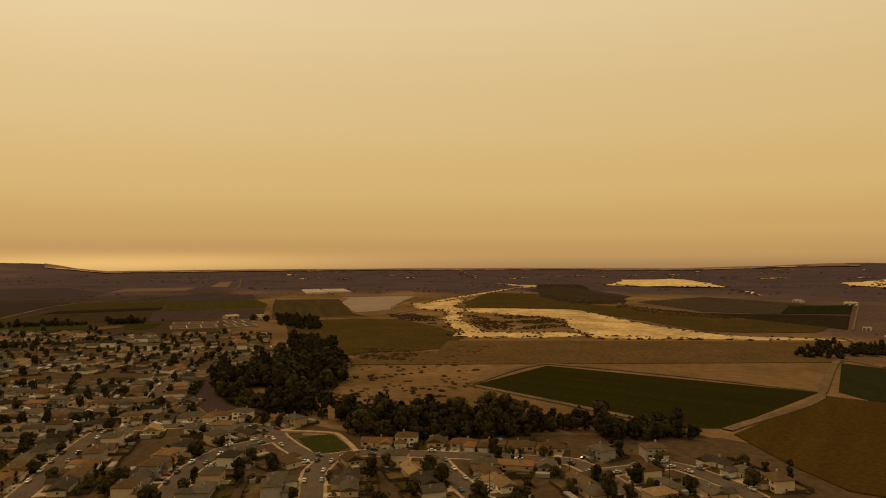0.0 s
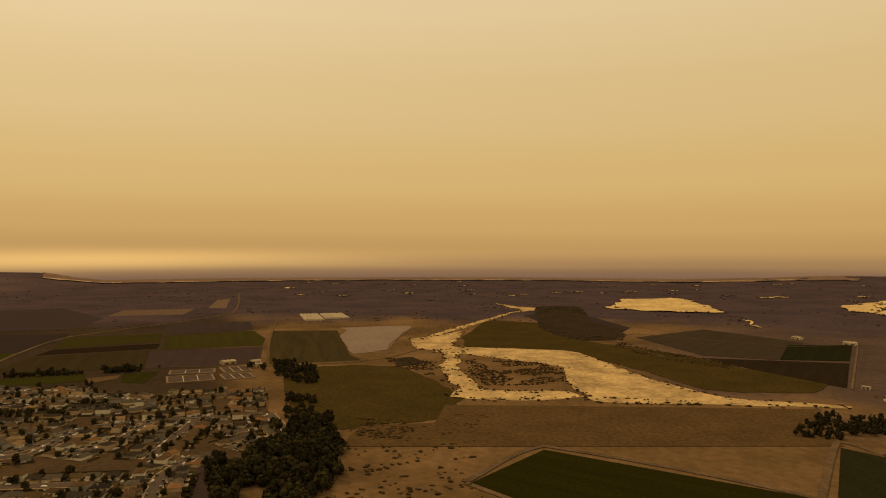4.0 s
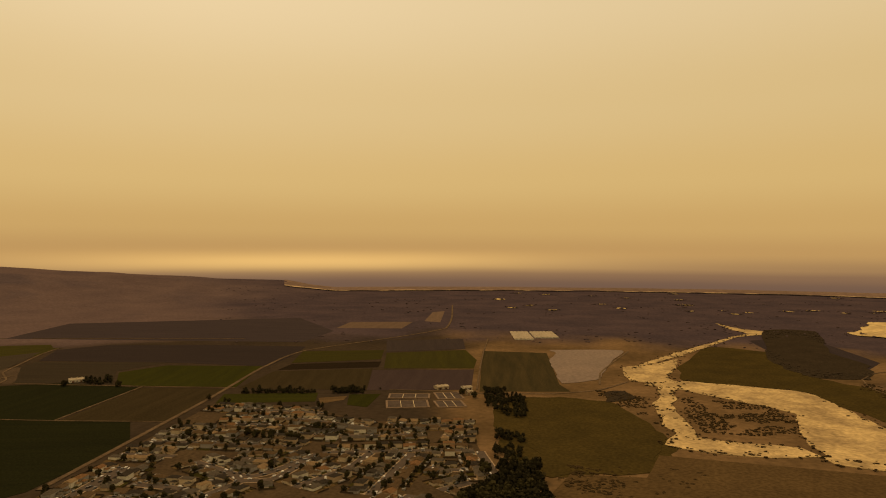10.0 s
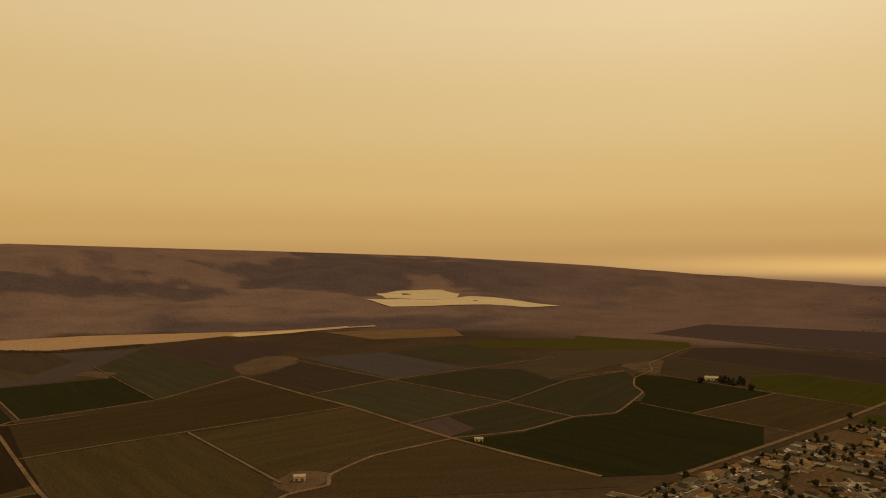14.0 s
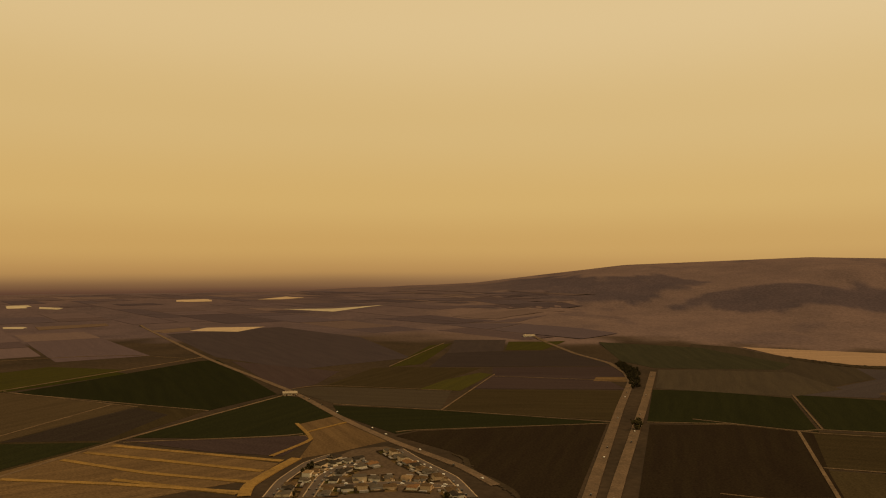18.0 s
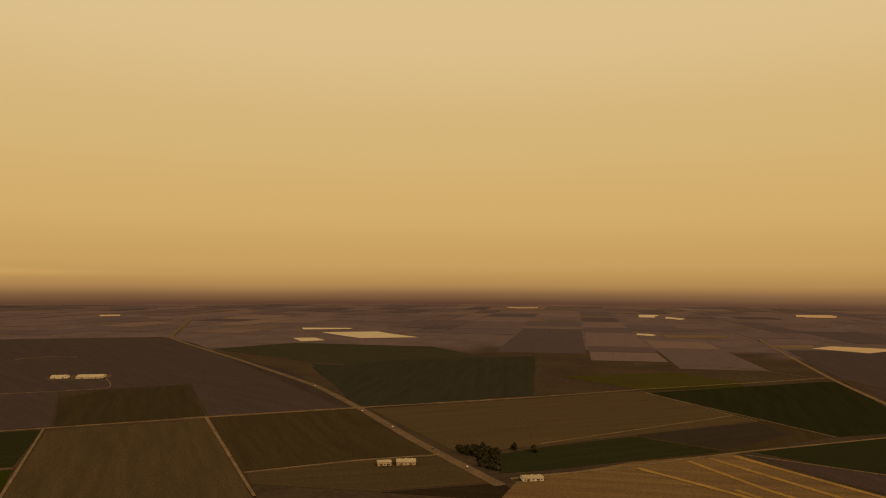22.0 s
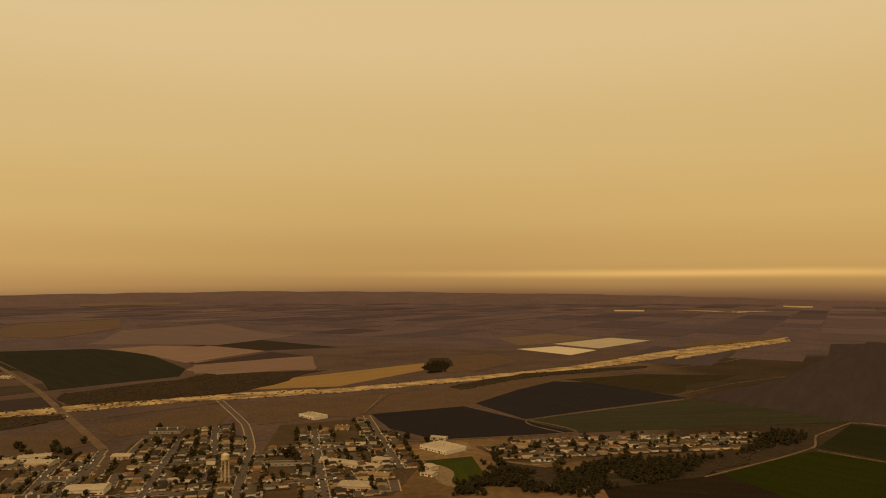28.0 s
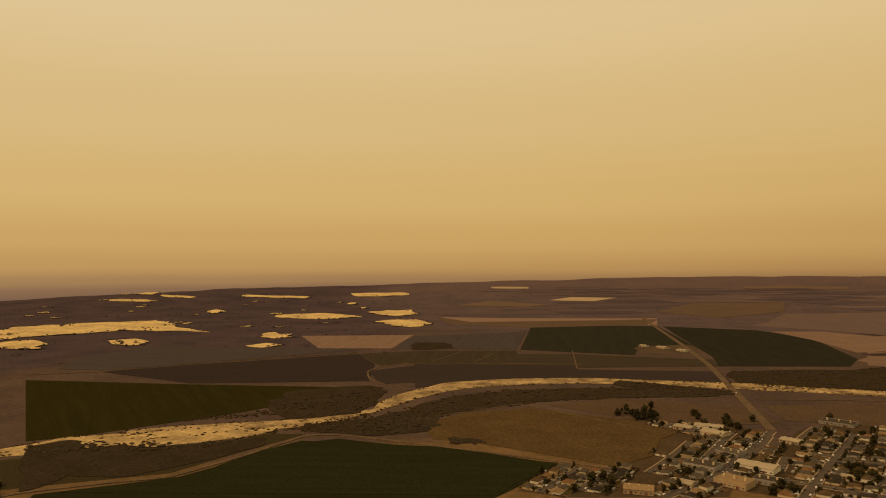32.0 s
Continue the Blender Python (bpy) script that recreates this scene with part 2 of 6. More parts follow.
def soil(x, y):
    """The ground's two colours at a place: zones that run into one another, the far ones haze-tinted."""
    r, a = math.hypot(x, y), math.degrees(math.atan2(y, x)) % 360
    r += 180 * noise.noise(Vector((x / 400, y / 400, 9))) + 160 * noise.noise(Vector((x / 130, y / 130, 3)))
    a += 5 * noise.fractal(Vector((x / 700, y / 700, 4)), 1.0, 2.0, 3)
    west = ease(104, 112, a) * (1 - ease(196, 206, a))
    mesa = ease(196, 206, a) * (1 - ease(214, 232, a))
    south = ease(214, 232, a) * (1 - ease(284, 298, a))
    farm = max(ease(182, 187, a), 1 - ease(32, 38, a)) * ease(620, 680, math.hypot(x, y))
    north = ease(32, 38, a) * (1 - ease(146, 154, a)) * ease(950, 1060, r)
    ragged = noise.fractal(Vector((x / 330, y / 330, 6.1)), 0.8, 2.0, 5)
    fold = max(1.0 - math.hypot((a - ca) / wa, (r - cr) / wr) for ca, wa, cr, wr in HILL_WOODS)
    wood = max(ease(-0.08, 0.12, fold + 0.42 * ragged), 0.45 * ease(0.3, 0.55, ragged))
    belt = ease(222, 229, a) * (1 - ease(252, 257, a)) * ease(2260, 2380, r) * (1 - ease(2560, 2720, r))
    # haze is painted by distance: far zones fade to paler, mauver base colours
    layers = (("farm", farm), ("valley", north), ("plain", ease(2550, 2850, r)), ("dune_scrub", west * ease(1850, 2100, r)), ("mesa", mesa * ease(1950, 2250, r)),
              ("hill", south * ease(2300, 2500, r)), ("hill_wood", max(max(south, 0.8 * mesa) * ease(2300, 2500, r) * wood, belt)), ("hazy_hills", (1 - max(west, mesa, south)) * ease(3900, 4650, r)))
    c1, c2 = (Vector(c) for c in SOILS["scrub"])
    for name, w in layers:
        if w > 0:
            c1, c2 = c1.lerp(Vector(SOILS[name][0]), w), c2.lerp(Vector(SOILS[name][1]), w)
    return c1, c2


def ground_material():
    m = bpy.data.materials.new("valley_ground")
    m.use_nodes = True
    t = m.node_tree
    b = t.nodes["Principled BSDF"]
    b.inputs["Roughness"].default_value, b.inputs["Specular IOR Level"].default_value = 0.95, 0.0
    geo = t.nodes.new("ShaderNodeTexCoord")
    mix = t.nodes.new("ShaderNodeMix")
    mix.data_type = "RGBA"
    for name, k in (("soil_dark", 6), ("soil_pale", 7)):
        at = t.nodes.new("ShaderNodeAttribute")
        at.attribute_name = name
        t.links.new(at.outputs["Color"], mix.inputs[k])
    sizes = ((0.0055, 12.0, 0.36, 0.64), (0.09, 5.0, 0.3, 0.7))
    steps = []
    for scale, detail, lo, hi in sizes:
        n = t.nodes.new("ShaderNodeTexNoise")
        n.inputs["Scale"].default_value, n.inputs["Detail"].default_value, n.inputs["Roughness"].default_value = scale, detail, 0.62
        t.links.new(geo.outputs["Object"], n.inputs["Vector"])
        mr = t.nodes.new("ShaderNodeMapRange")
        mr.inputs[1].default_value, mr.inputs[2].default_value = lo, hi
        t.links.new(n.outputs[0], mr.inputs[0])
        steps.append(mr)
    steps[1].inputs[3].default_value, steps[1].inputs[4].default_value = 0.76, 1.2
    t.links.new(steps[0].outputs[0], mix.inputs[0])
    mu = t.nodes.new("ShaderNodeMix")
    mu.data_type, mu.blend_type = "RGBA", "MULTIPLY"
    mu.inputs[0].default_value = 1.0
    t.links.new(mix.outputs[2], mu.inputs[6])
    t.links.new(steps[1].outputs[0], mu.inputs[7])
    t.links.new(mu.outputs[2], b.inputs["Base Color"])
    return m


ground = build_ground()

# the sea past the coast in the west, with a line of surf
def coast(name, near, far, lift, mat, label):
    verts, faces = [], []
    for i in range(61):
        a = radians(137 + i)
        r0 = 4330 + 70 * noise.noise(Vector((i * 0.35, 2.0, 0))) + 60 * math.sin(i * 0.05)
        for r in (r0 + near, min(r0 + far, 4840)):
            verts.append((r * math.cos(a), r * math.sin(a), max(terrain(r * math.cos(a), r * math.sin(a)), 0) + lift))
    for i in range(60):
        faces.append((2 * i, 2 * i + 1, 2 * i + 3, 2 * i + 2))
    me = bpy.data.meshes.new(name)
    me.from_pydata(verts, [], faces)
    me.materials.append(mat)
    tagged(new(name, me), label, "sea", kind="structure")


coast("water", 60, 900, 4.0, material("sea_water", (0.185, 0.126, 0.092), (0.150, 0.103, 0.078), scale=0.002), "calm hazy sea beyond the dunes")
coast("surf", 14, 62, 4.6, material("surf_foam", (0.50, 0.36, 0.21), (0.085, 0.063, 0.055), scale=0.0045, spread=0.035), "pale line of surf on the beach")

# purple, brown, slate, wheat and mauve styles: blue raised to imitate distance haze
CROPS = {  # style: (colour, second colour, label, category)
    "dgreen": ((0.025, 0.024, 0.004), (0.019, 0.018, 0.004), "dark green crop field in straight rows"),
    "green": ((0.0363, 0.0367, 0.0075), (0.0286, 0.0292, 0.0075), "bright green leafy crop field"),
    "lawn": ((0.036, 0.040, 0.008), (0.029, 0.034, 0.008), "mown green grass field"),
    "olive": ((0.046, 0.039, 0.013), (0.035, 0.030, 0.012), "olive green crop field in rows"),
    "olivebrown": ((0.058, 0.037, 0.010), (0.046, 0.030, 0.009), "olive brown stubble field"),
    "brown": ((0.0517, 0.0367, 0.0350), (0.0429, 0.0302, 0.0300), "bare brown ploughed field"),
    "dbrown": ((0.0352, 0.0281, 0.0213), (0.0297, 0.0227, 0.0187), "dark brown ploughed field"),
    "purple": ((0.05, 0.0385, 0.0395), (0.041, 0.032, 0.034), "grey purple fallow field"),
    "tan": ((0.128, 0.088, 0.062), (0.106, 0.073, 0.053), "tan dry grain field"),
    "gold": ((0.270, 0.170, 0.068), (0.215, 0.138, 0.060), "golden dry stubble field"),
    "pale": ((0.400, 0.300, 0.190), (0.330, 0.250, 0.160), "pale straw coloured field"),
    "plastic": ((0.440, 0.375, 0.260), (0.380, 0.320, 0.220), "field under pale plastic row covers"),
    "bluegrey": ((0.0462, 0.0421, 0.0450), (0.0374, 0.0346, 0.0363), "dark grey green crop field"),
    "wheat": ((0.205, 0.136, 0.102), (0.160, 0.108, 0.084), "pale dry grain field in strips"),
    "dolive": ((0.0396, 0.0313, 0.0163), (0.0308, 0.0248, 0.0137), "dark olive brown crop field"),
    "loam": ((0.0495, 0.0389, 0.0263), (0.0396, 0.0313, 0.0225), "dark grey olive crop field in rows"),
    "umber": ((0.037, 0.028, 0.016), (0.029, 0.022, 0.013), "dark umber ploughed field"),
    # greyed for haze in the colour itself
    "slate": ((0.0638, 0.0518, 0.0513), (0.0528, 0.0432, 0.0438), "dull grey brown crop field in rows"),
    "drygrass": ((0.122, 0.080, 0.043), (0.086, 0.058, 0.033), "dry brown grass field"),
    "striped": ((0.056, 0.042, 0.019), (0.035, 0.029, 0.014), "striped olive and brown crop field"),
    "graded": ((0.118, 0.076, 0.037), (0.08, 0.052, 0.027), "bare graded earth for building lots"),
    "sand": ((0.186, 0.136, 0.081), (0.149, 0.108, 0.065), "patch of bare pale sand"),
    "edark": ((0.048, 0.036, 0.0185), (0.037, 0.0280, 0.0145), "dark brown crop field in fine rows"),
    "ered": ((0.056, 0.040, 0.0225), (0.045, 0.0325, 0.0185), "dark reddish brown ploughed field"),
    "gdark": ((0.0195, 0.0205, 0.0085), (0.0155, 0.0165, 0.0075), "deep green irrigated crop field"),
    "lime": ((0.0225, 0.0265, 0.003), (0.018, 0.0215, 0.003), "bright yellow green leafy crop field"),
    "umb": ((0.0244, 0.0180, 0.0106), (0.0197, 0.0139, 0.0092), "nearly black moist ploughed field"),
    "mdark": ((0.043, 0.033, 0.0305), (0.036, 0.028, 0.027), "dark mauve brown fallow field"),
    "mink": ((0.0245, 0.0215, 0.0225), (0.0205, 0.018, 0.0195), "very dark mauve moist field"),
    "ginkg": ((0.0290, 0.0273, 0.0185), (0.0232, 0.0220, 0.0158), "dark blue green crop field"),
    "sagedk": ((0.0360, 0.0340, 0.0200), (0.0285, 0.0272, 0.0168), "dull dark green crop field in rows"),
    "olv": ((0.0464, 0.0418, 0.0106), (0.0371, 0.0336, 0.0106), "olive green crop field in strips"),
    "olvb": ((0.0534, 0.0336, 0.0079), (0.0429, 0.0278, 0.0079), "olive brown mown field"),
    "grass": ((0.06, 0.043, 0.013), (0.039, 0.029, 0.01), "rough olive brown grassland by the river"),
    "dgrass": ((0.094, 0.061, 0.027), (0.066, 0.043, 0.02), "dry brown grass field beside the river"),
    "dryb": ((0.0998, 0.0661, 0.0422), (0.0766, 0.0522, 0.0356), "dry brown fallow ground"),
    "palepink": ((0.300, 0.205, 0.130), (0.240, 0.165, 0.108), "pale pinkish straw field under the hills"),
    "oldk": ((0.028, 0.0245, 0.007), (0.022, 0.0195, 0.006), "dark olive green crop field"),
    "yard": ((0.092, 0.065, 0.043), (0.06, 0.043, 0.03), "bare dusty farmyard"),
    "understorey": ((0.044, 0.033, 0.021), (0.030, 0.023, 0.015), "dark leaf litter under river scrub"),
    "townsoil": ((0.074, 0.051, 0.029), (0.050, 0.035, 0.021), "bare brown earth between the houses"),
    # far styles: smoke haze is tinted into these low-contrast base colours
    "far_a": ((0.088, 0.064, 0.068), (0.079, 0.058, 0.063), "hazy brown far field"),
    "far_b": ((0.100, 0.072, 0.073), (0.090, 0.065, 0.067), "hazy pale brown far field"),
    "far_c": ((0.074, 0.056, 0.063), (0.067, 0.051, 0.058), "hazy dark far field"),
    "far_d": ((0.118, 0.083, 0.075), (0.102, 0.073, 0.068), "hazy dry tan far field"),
}
field_count = [0]


def drape(bm, lift):
    """Cut a far, large face into pieces and lay it on the land."""
    far = max(v.co.xy.length for v in bm.verts)
    if far > 2100:
        for axis in (0, 1):
            lo, hi = min(v.co[axis] for v in bm.verts), max(v.co[axis] for v in bm.verts)
            s = math.ceil(lo / 70) * 70
            while s < hi:
                no = Vector((1, 0, 0)) if axis == 0 else Vector((0, 1, 0))
                bmesh.ops.bisect_plane(bm, geom=bm.verts[:] + bm.edges[:] + bm.faces[:], plane_co=no * s, plane_no=no)
                s += 70
    for v in bm.verts:
        z = terrain(v.co.x, v.co.y)
        v.co.z = z + lift + (0 if z <= 0 else 2.0 if v.co.y < -1500 and v.co.x < 700 else 0.7)


def polygon_sheet(points, lift, thick):
    bm = bmesh.new()
    flat = delaunay_2d_cdt([Vector(p) for p in points], [], [list(range(len(points)))], 1, 0.01)
    vs = [bm.verts.new((v.x, v.y, 0)) for v in flat[0]]
    for f in flat[2]:
        bm.faces.new([vs[i] for i in f])
    drape(bm, lift)
    edges = [e for e in bm.edges if e.is_boundary]
    r = bmesh.ops.extrude_edge_only(bm, edges=edges)
    for v in r["geom"]:
        if isinstance(v, bmesh.types.BMVert):
            v.co.z -= thick
    bmesh.ops.recalc_face_normals(bm, faces=bm.faces)
    return bm


def aligned(name, bm, mat, points):
    """Link a sheet as an object whose x axis runs along its longest side."""
    sides = [(Vector(b) - Vector(a)) for a, b in zip(points, points[1:] + points[:1])]
    s = max(sides, key=lambda v: v.length)
    m = pose(sum(p[0] for p in points) / len(points), sum(p[1] for p in points) / len(points), 0, 0, 0, math.degrees(math.atan2(s.y, s.x)))
    bm.transform(m.inverted())
    ob = link_mesh(name, bm, mat)
    ob.matrix_world = m
    return ob


FIELD_POLYS, CROP_POLYS = [], []
WILD = ("townsoil", "yard", "understorey", "grass", "dgrass", "dryb", "drygrass", "meadow", "sand")


def field(style, points, lift=None):
    if style in ("meadow", "sand", "grass", "yard", "understorey"):
        points = smooth_loop(points, 6, 14, 45, len(points))
    FIELD_POLYS.append(points)
    if style not in WILD + ("graded", "dbrown"):
        CROP_POLYS.append(points)
    c1, c2, label = CROPS[style]
    field_count[0] += 1
    if lift is None:
        lift = 0.12 + 0.003 * (field_count[0] % 230)
    if style in WILD:
        mat = material("field_" + style, c1, c2, scale=0.016, fine=0.22, vary=0.08, detail=10, spread=0.2)
    else:
        mat = material("field_" + style, c1, c2, scale=1.0, stretch=(0.004, 0.05, 0.05), fine=0.35, vary=0.16, detail=5)
    ob = aligned("field", polygon_sheet(points, lift, lift + 0.2), mat, points)
    return tagged(ob, label, "field", kind="structure")


def smooth_loop(points, steps, jitter, size, seed=0.0):
    """A closed curve through the points, its edge roughened by noise."""
    out, n = [], len(points)
    for i in range(n):
        p0, p1, p2, p3 = (Vector(points[(i + k) % n]) for k in (-1, 0, 1, 2))
        for s in range(steps):
            t = s / steps
            q = 0.5 * (2 * p1 + (p2 - p0) * t + (2 * p0 - 5 * p1 + 4 * p2 - p3) * t * t + (3 * p1 - p0 - 3 * p2 + p3) * t ** 3)
            q = p1.lerp(p2, t) * 0.5 + q * 0.5
            v = noise.noise_vector(Vector((q.x / size, q.y / size, seed)))
            out.append((q.x + v.x * jitter, q.y + v.y * jitter))
    return out


sand_count = [0]
RIVER_LOOPS, DUNE_LOOPS = [], []


def sand(kind, points):
    sand_count[0] += 1
    loop = smooth_loop(points, 9 if kind != "speck" else 3, {"river": 9, "wash": 9, "dune": 42, "speck": 10}[kind], {"river": 45, "wash": 40, "dune": 70, "speck": 30}[kind], sand_count[0])
    lift = 0.74 + 0.006 * sand_count[0]
    mat = material("river_sand", (0.50, 0.365, 0.172), (0.29, 0.208, 0.105), scale=0.02, fine=0.15, detail=9, vary=0.05, spread=0.11)
    bm = polygon_sheet(loop, lift, lift + 0.2)
    if kind == "wash":
        mat = material("wash_sand", (0.44, 0.318, 0.160), (0.150, 0.104, 0.058), scale=0.022, fine=0.12, detail=9, spread=0.13)
    if kind in ("river", "wash"):
        RIVER_LOOPS.append(loop)
        ob = link_mesh("sandbank", bm, mat)
        return tagged(ob, "pale dry sand of a braided river bed", "river bed", kind="structure")
    DUNE_LOOPS.append(loop)
    for v in bm.verts:
        d = noise.noise(Vector((v.co.x / 60, v.co.y / 60, 0.5)))
        v.co.z += 2 + 3 * d
    ob = link_mesh("dune", bm, material("dune_sand", (0.62, 0.46, 0.205), (0.42, 0.31, 0.15), scale=0.01, fine=0.06))
    return tagged(ob, "bright bare sand dune among dark scrub", "dune", kind="structure")


def lake(points):
    loop = smooth_loop(points, 6, 5, 40)
    ob = link_mesh("water", polygon_sheet(loop, 0.75, 0.9), material("pond_water", (0.188, 0.134, 0.102), (0.155, 0.112, 0.087), rough=0.5, scale=0.01, spec=0.02))
    return tagged(ob, "still pale pond water beside a levee", "pond", kind="structure")


ROAD_MATS = {"earth": ((0.225, 0.138, 0.042), (0.165, 0.103, 0.038), "bare orange earth street of new lots"),
             "dirt": ((0.150, 0.104, 0.062), (0.092, 0.065, 0.041), "pale dirt farm road between fields"),
             "asphalt": ((0.128, 0.088, 0.056), (0.092, 0.066, 0.044), "worn asphalt highway with dusty shoulders"),
             "street": ((0.100, 0.078, 0.062), (0.080, 0.063, 0.051), "grey asphalt residential street"),
             "walk": ((0.350, 0.255, 0.160), (0.235, 0.175, 0.112), "concrete kerb and pavement")}
road_count = [0]


def ribbon(points, width, lift, thick=0.3, smooth=6):
    pts = []
    n = len(points)
    for i in range(n - 1):
        p0, p1, p2, p3 = (Vector(points[min(max(i + k, 0), n - 1)]) for k in (-1, 0, 1, 2))
        k = max(smooth, int((p2 - p1).length / 60)) if (p1.length > 2000) else smooth
        for s in range(k):
            t = s / k
            q = 0.5 * (2 * p1 + (p2 - p0) * t + (2 * p0 - 5 * p1 + 4 * p2 - p3) * t * t + (3 * p1 - p0 - 3 * p2 + p3) * t ** 3)
            pts.append(p1.lerp(p2, t) * 0.55 + q * 0.45)
    pts.append(Vector(points[-1]))
    bm = bmesh.new()
    rows = []
    for i, p in enumerate(pts):
        d = (pts[min(i + 1, len(pts) - 1)] - pts[max(i - 1, 0)]).normalized()
        nn = Vector((-d.y, d.x)) * width / 2
        row = []
        for q in (p + nn, p - nn):
            z = terrain(q.x, q.y)
            z += lift + (2.6 if z > 0 else 0)
            row += [bm.verts.new((q.x, q.y, z)), bm.verts.new((q.x, q.y, z - thick))]
        rows.append(row)
    for a, b in zip(rows, rows[1:]):
        bm.faces.new((a[0], a[2], b[2], b[0]))
        bm.faces.new((a[1], a[0], b[0], b[1]))
        bm.faces.new((a[2], a[3], b[3], b[2]))
    bmesh.ops.recalc_face_normals(bm, faces=bm.faces)
    return bm, pts


def road(kind, width, points):
    road_count[0] += 1
    c1, c2, label = ROAD_MATS[kind]
    bm, pts = ribbon(points, width * (0.64 if kind == "dirt" else 1.0), 0.85 + 0.004 * road_count[0], 1.6)
    return tagged(link_mesh("road", bm, material("road_" + kind, c1, c2, scale=0.03, fine=0.4, vary=0.1)), label, "road", kind="structure")


STREETS = []


def street(points):
    road_count[0] += 1
    c1, c2, label = ROAD_MATS["walk"]
    bm, pts = ribbon(points, 14.0, 0.10 + 0.0015 * road_count[0], 0.5)
    tagged(link_mesh("pavement", bm, material("road_walk", c1, c2, scale=0.2, fine=2.0)), label, "pavement", kind="structure")
    c1, c2, label = ROAD_MATS["street"]
    bm, pts = ribbon(points, 10.4, 0.36 + 0.0015 * road_count[0], 0.6)
    tagged(link_mesh("road", bm, material("road_street", c1, c2, scale=0.1, fine=1.5)), label, "road", kind="structure")
    STREETS.append(pts)


BLOCKS = []


def roof_block(style, points):
    BLOCKS.append(points)


# ---- fields, roads, river, from the plan ----
field("olive", [(-1856, -1260), (-1925, -859), (-1849, -1442), (-1844, -1563)])
field("tan", [(-2212, -299), (-2427, -289), (-2399, -502), (-2204, -506)])
field("tan", [(-2416, -194), (-2880, -213), (-2824, -257), (-2453, -253)])
field("purple", [(-1852, -1351), (-1853, -516), (-2124, -496), (-2531, -715), (-2260, -1421)])
field("striped", [(-1221, -30), (-1233, 127), (-1301, 113), (-1703, 118), (-1725, -35)])
lake([(-1705, 141), (-1571, 114), (-1457, 115), (-1312, 119), (-1351, 187), (-1577, 249), (-1762, 306), (-1753, 132)])
sand("river", [(-1353, 246), (-1309, 289), (-1137, 247), (-1023, 234), (-959, 234), (-902, 210), (-884, 223), (-868, 320), (-907, 335), (-918, 289), (-951, 258), (-1024, 270), (-1118, 273), (-1206, 295), (-1322, 333), (-1400, 326), (-1469, 359), (-1626, 404), (-1541, 328), (-1500, 261)])
sand("river", [(-2188, 825), (-2301, 760), (-2460, 740), (-2315, 728), (-2155, 732), (-2052, 655), (-1846, 509), (-1669, 384), (-1486, 272), (-1517, 305), (-1652, 404), (-1835, 527), (-2068, 683)])
road("dirt", 10, [(-678, -459), (-835, -462), (-1136, -469), (-1430, -485), (-1695, -465), (-2222, -161), (-3221, -202)])
road("dirt", 6, [(-1201, -44), (-1212, 96), (-1250, 178), (-1335, 242)])
road("dirt", 6, [(-1304, 186), (-1427, 205), (-1577, 255), (-1742, 316)])
road("dirt", 4, [(-1224, -187), (-1214, -68), (-1191, -43)])
roof_block("roof", [(-1953, 49), (-1956, 99), (-2136, 94), (-2134, 38)])
roof_block("roof", [(-1995, 105), (-1999, 169), (-2144, 169), (-2136, 98)])
sand("river", [(-1267, 316), (-1188, 378), (-1091, 443), (-977, 402), (-838, 386), (-786, 505), (-734, 662), (-745, 672), (-811, 562), (-889, 541), (-969, 529), (-1096, 531), (-1259, 523), (-1347, 347), (-1312, 272)])
sand("river", [(-850, 300), (-860, 388), (-803, 500), (-789, 491), (-833, 384), (-899, 373), (-916, 291), (-942, 243), (-898, 209)])
sand("dune", [(-2063, 1086), (-1968, 1168), (-1924, 1300), (-2263, 1432), (-2530, 1502), (-2503, 1271), (-2167, 1029)])
sand("dune", [(-1857, 1701), (-1837, 1792), (-2187, 2134), (-2089, 1879)])
sand("dune", [(-1556, 1141), (-1675, 1245), (-1681, 1216)])
field("purple", [(-1517, 630), (-1434, 701), (-1609, 832), (-2109, 876), (-1987, 683)])
road("dirt", 5, [(-1228, 1142), (-832, 764)])
road("dirt", 4, [(-1397, 689), (-1485, 782), (-1229, 977), (-1228, 1142)])
road("dirt", 4, [(-1397, 689), (-1295, 658), (-1160, 666)])
field("dgreen", [(-394, 234), (-385, 261), (-469, 400), (-643, 241), (-563, 146)])
field("olivebrown", [(-309, 254), (-251, 288), (-114, 705), (-185, 592), (-409, 402), (-447, 384), (-366, 258)])
road("dirt", 11, [(-566, 143), (-653, 245), (-467, 401), (-381, 259)])
road("dirt", 9, [(-563, 143), (-475, 191), (-401, 230)])
road("dirt", 10, [(-467, 401), (-604, 537), (-557, 548)])
street([(-346, -124), (-464, -118), (-472, -70), (-463, -31), (-444, -14), (-426, -12), (-407, -40), (-373, -54), (-330, -61)])
street([(-432, -12), (-404, -3), (-379, 9), (-384, 34)])
street([(-316, 5), (-354, 8), (-375, 16), (-384, 34), (-373, 70), (-357, 110), (-343, 140), (-321, 146), (-283, 148)])
street([(-366, 72), (-343, 73), (-299, 78)])
street([(-321, 146), (-324, 189), (-291, 199), (-271, 199)])
street([(-566, -104), (-639, -105), (-695, -84)])
field("lawn", [(-390, 9), (-389, 22), (-397, 29), (-431, 21), (-423, 1)])
field("brown", [(-572, -83), (-496, -55), (-528, -34), (-677, -77)])
street([(-691, -125), (-838, -101)])
street([(-711, -57), (-738, -27)])
street([(-708, -205), (-781, -163), (-836, -151)])
street([(-774, -326), (-737, -268), (-757, -244), (-827, -213)])
street([(-680, -410), (-760, -408)])
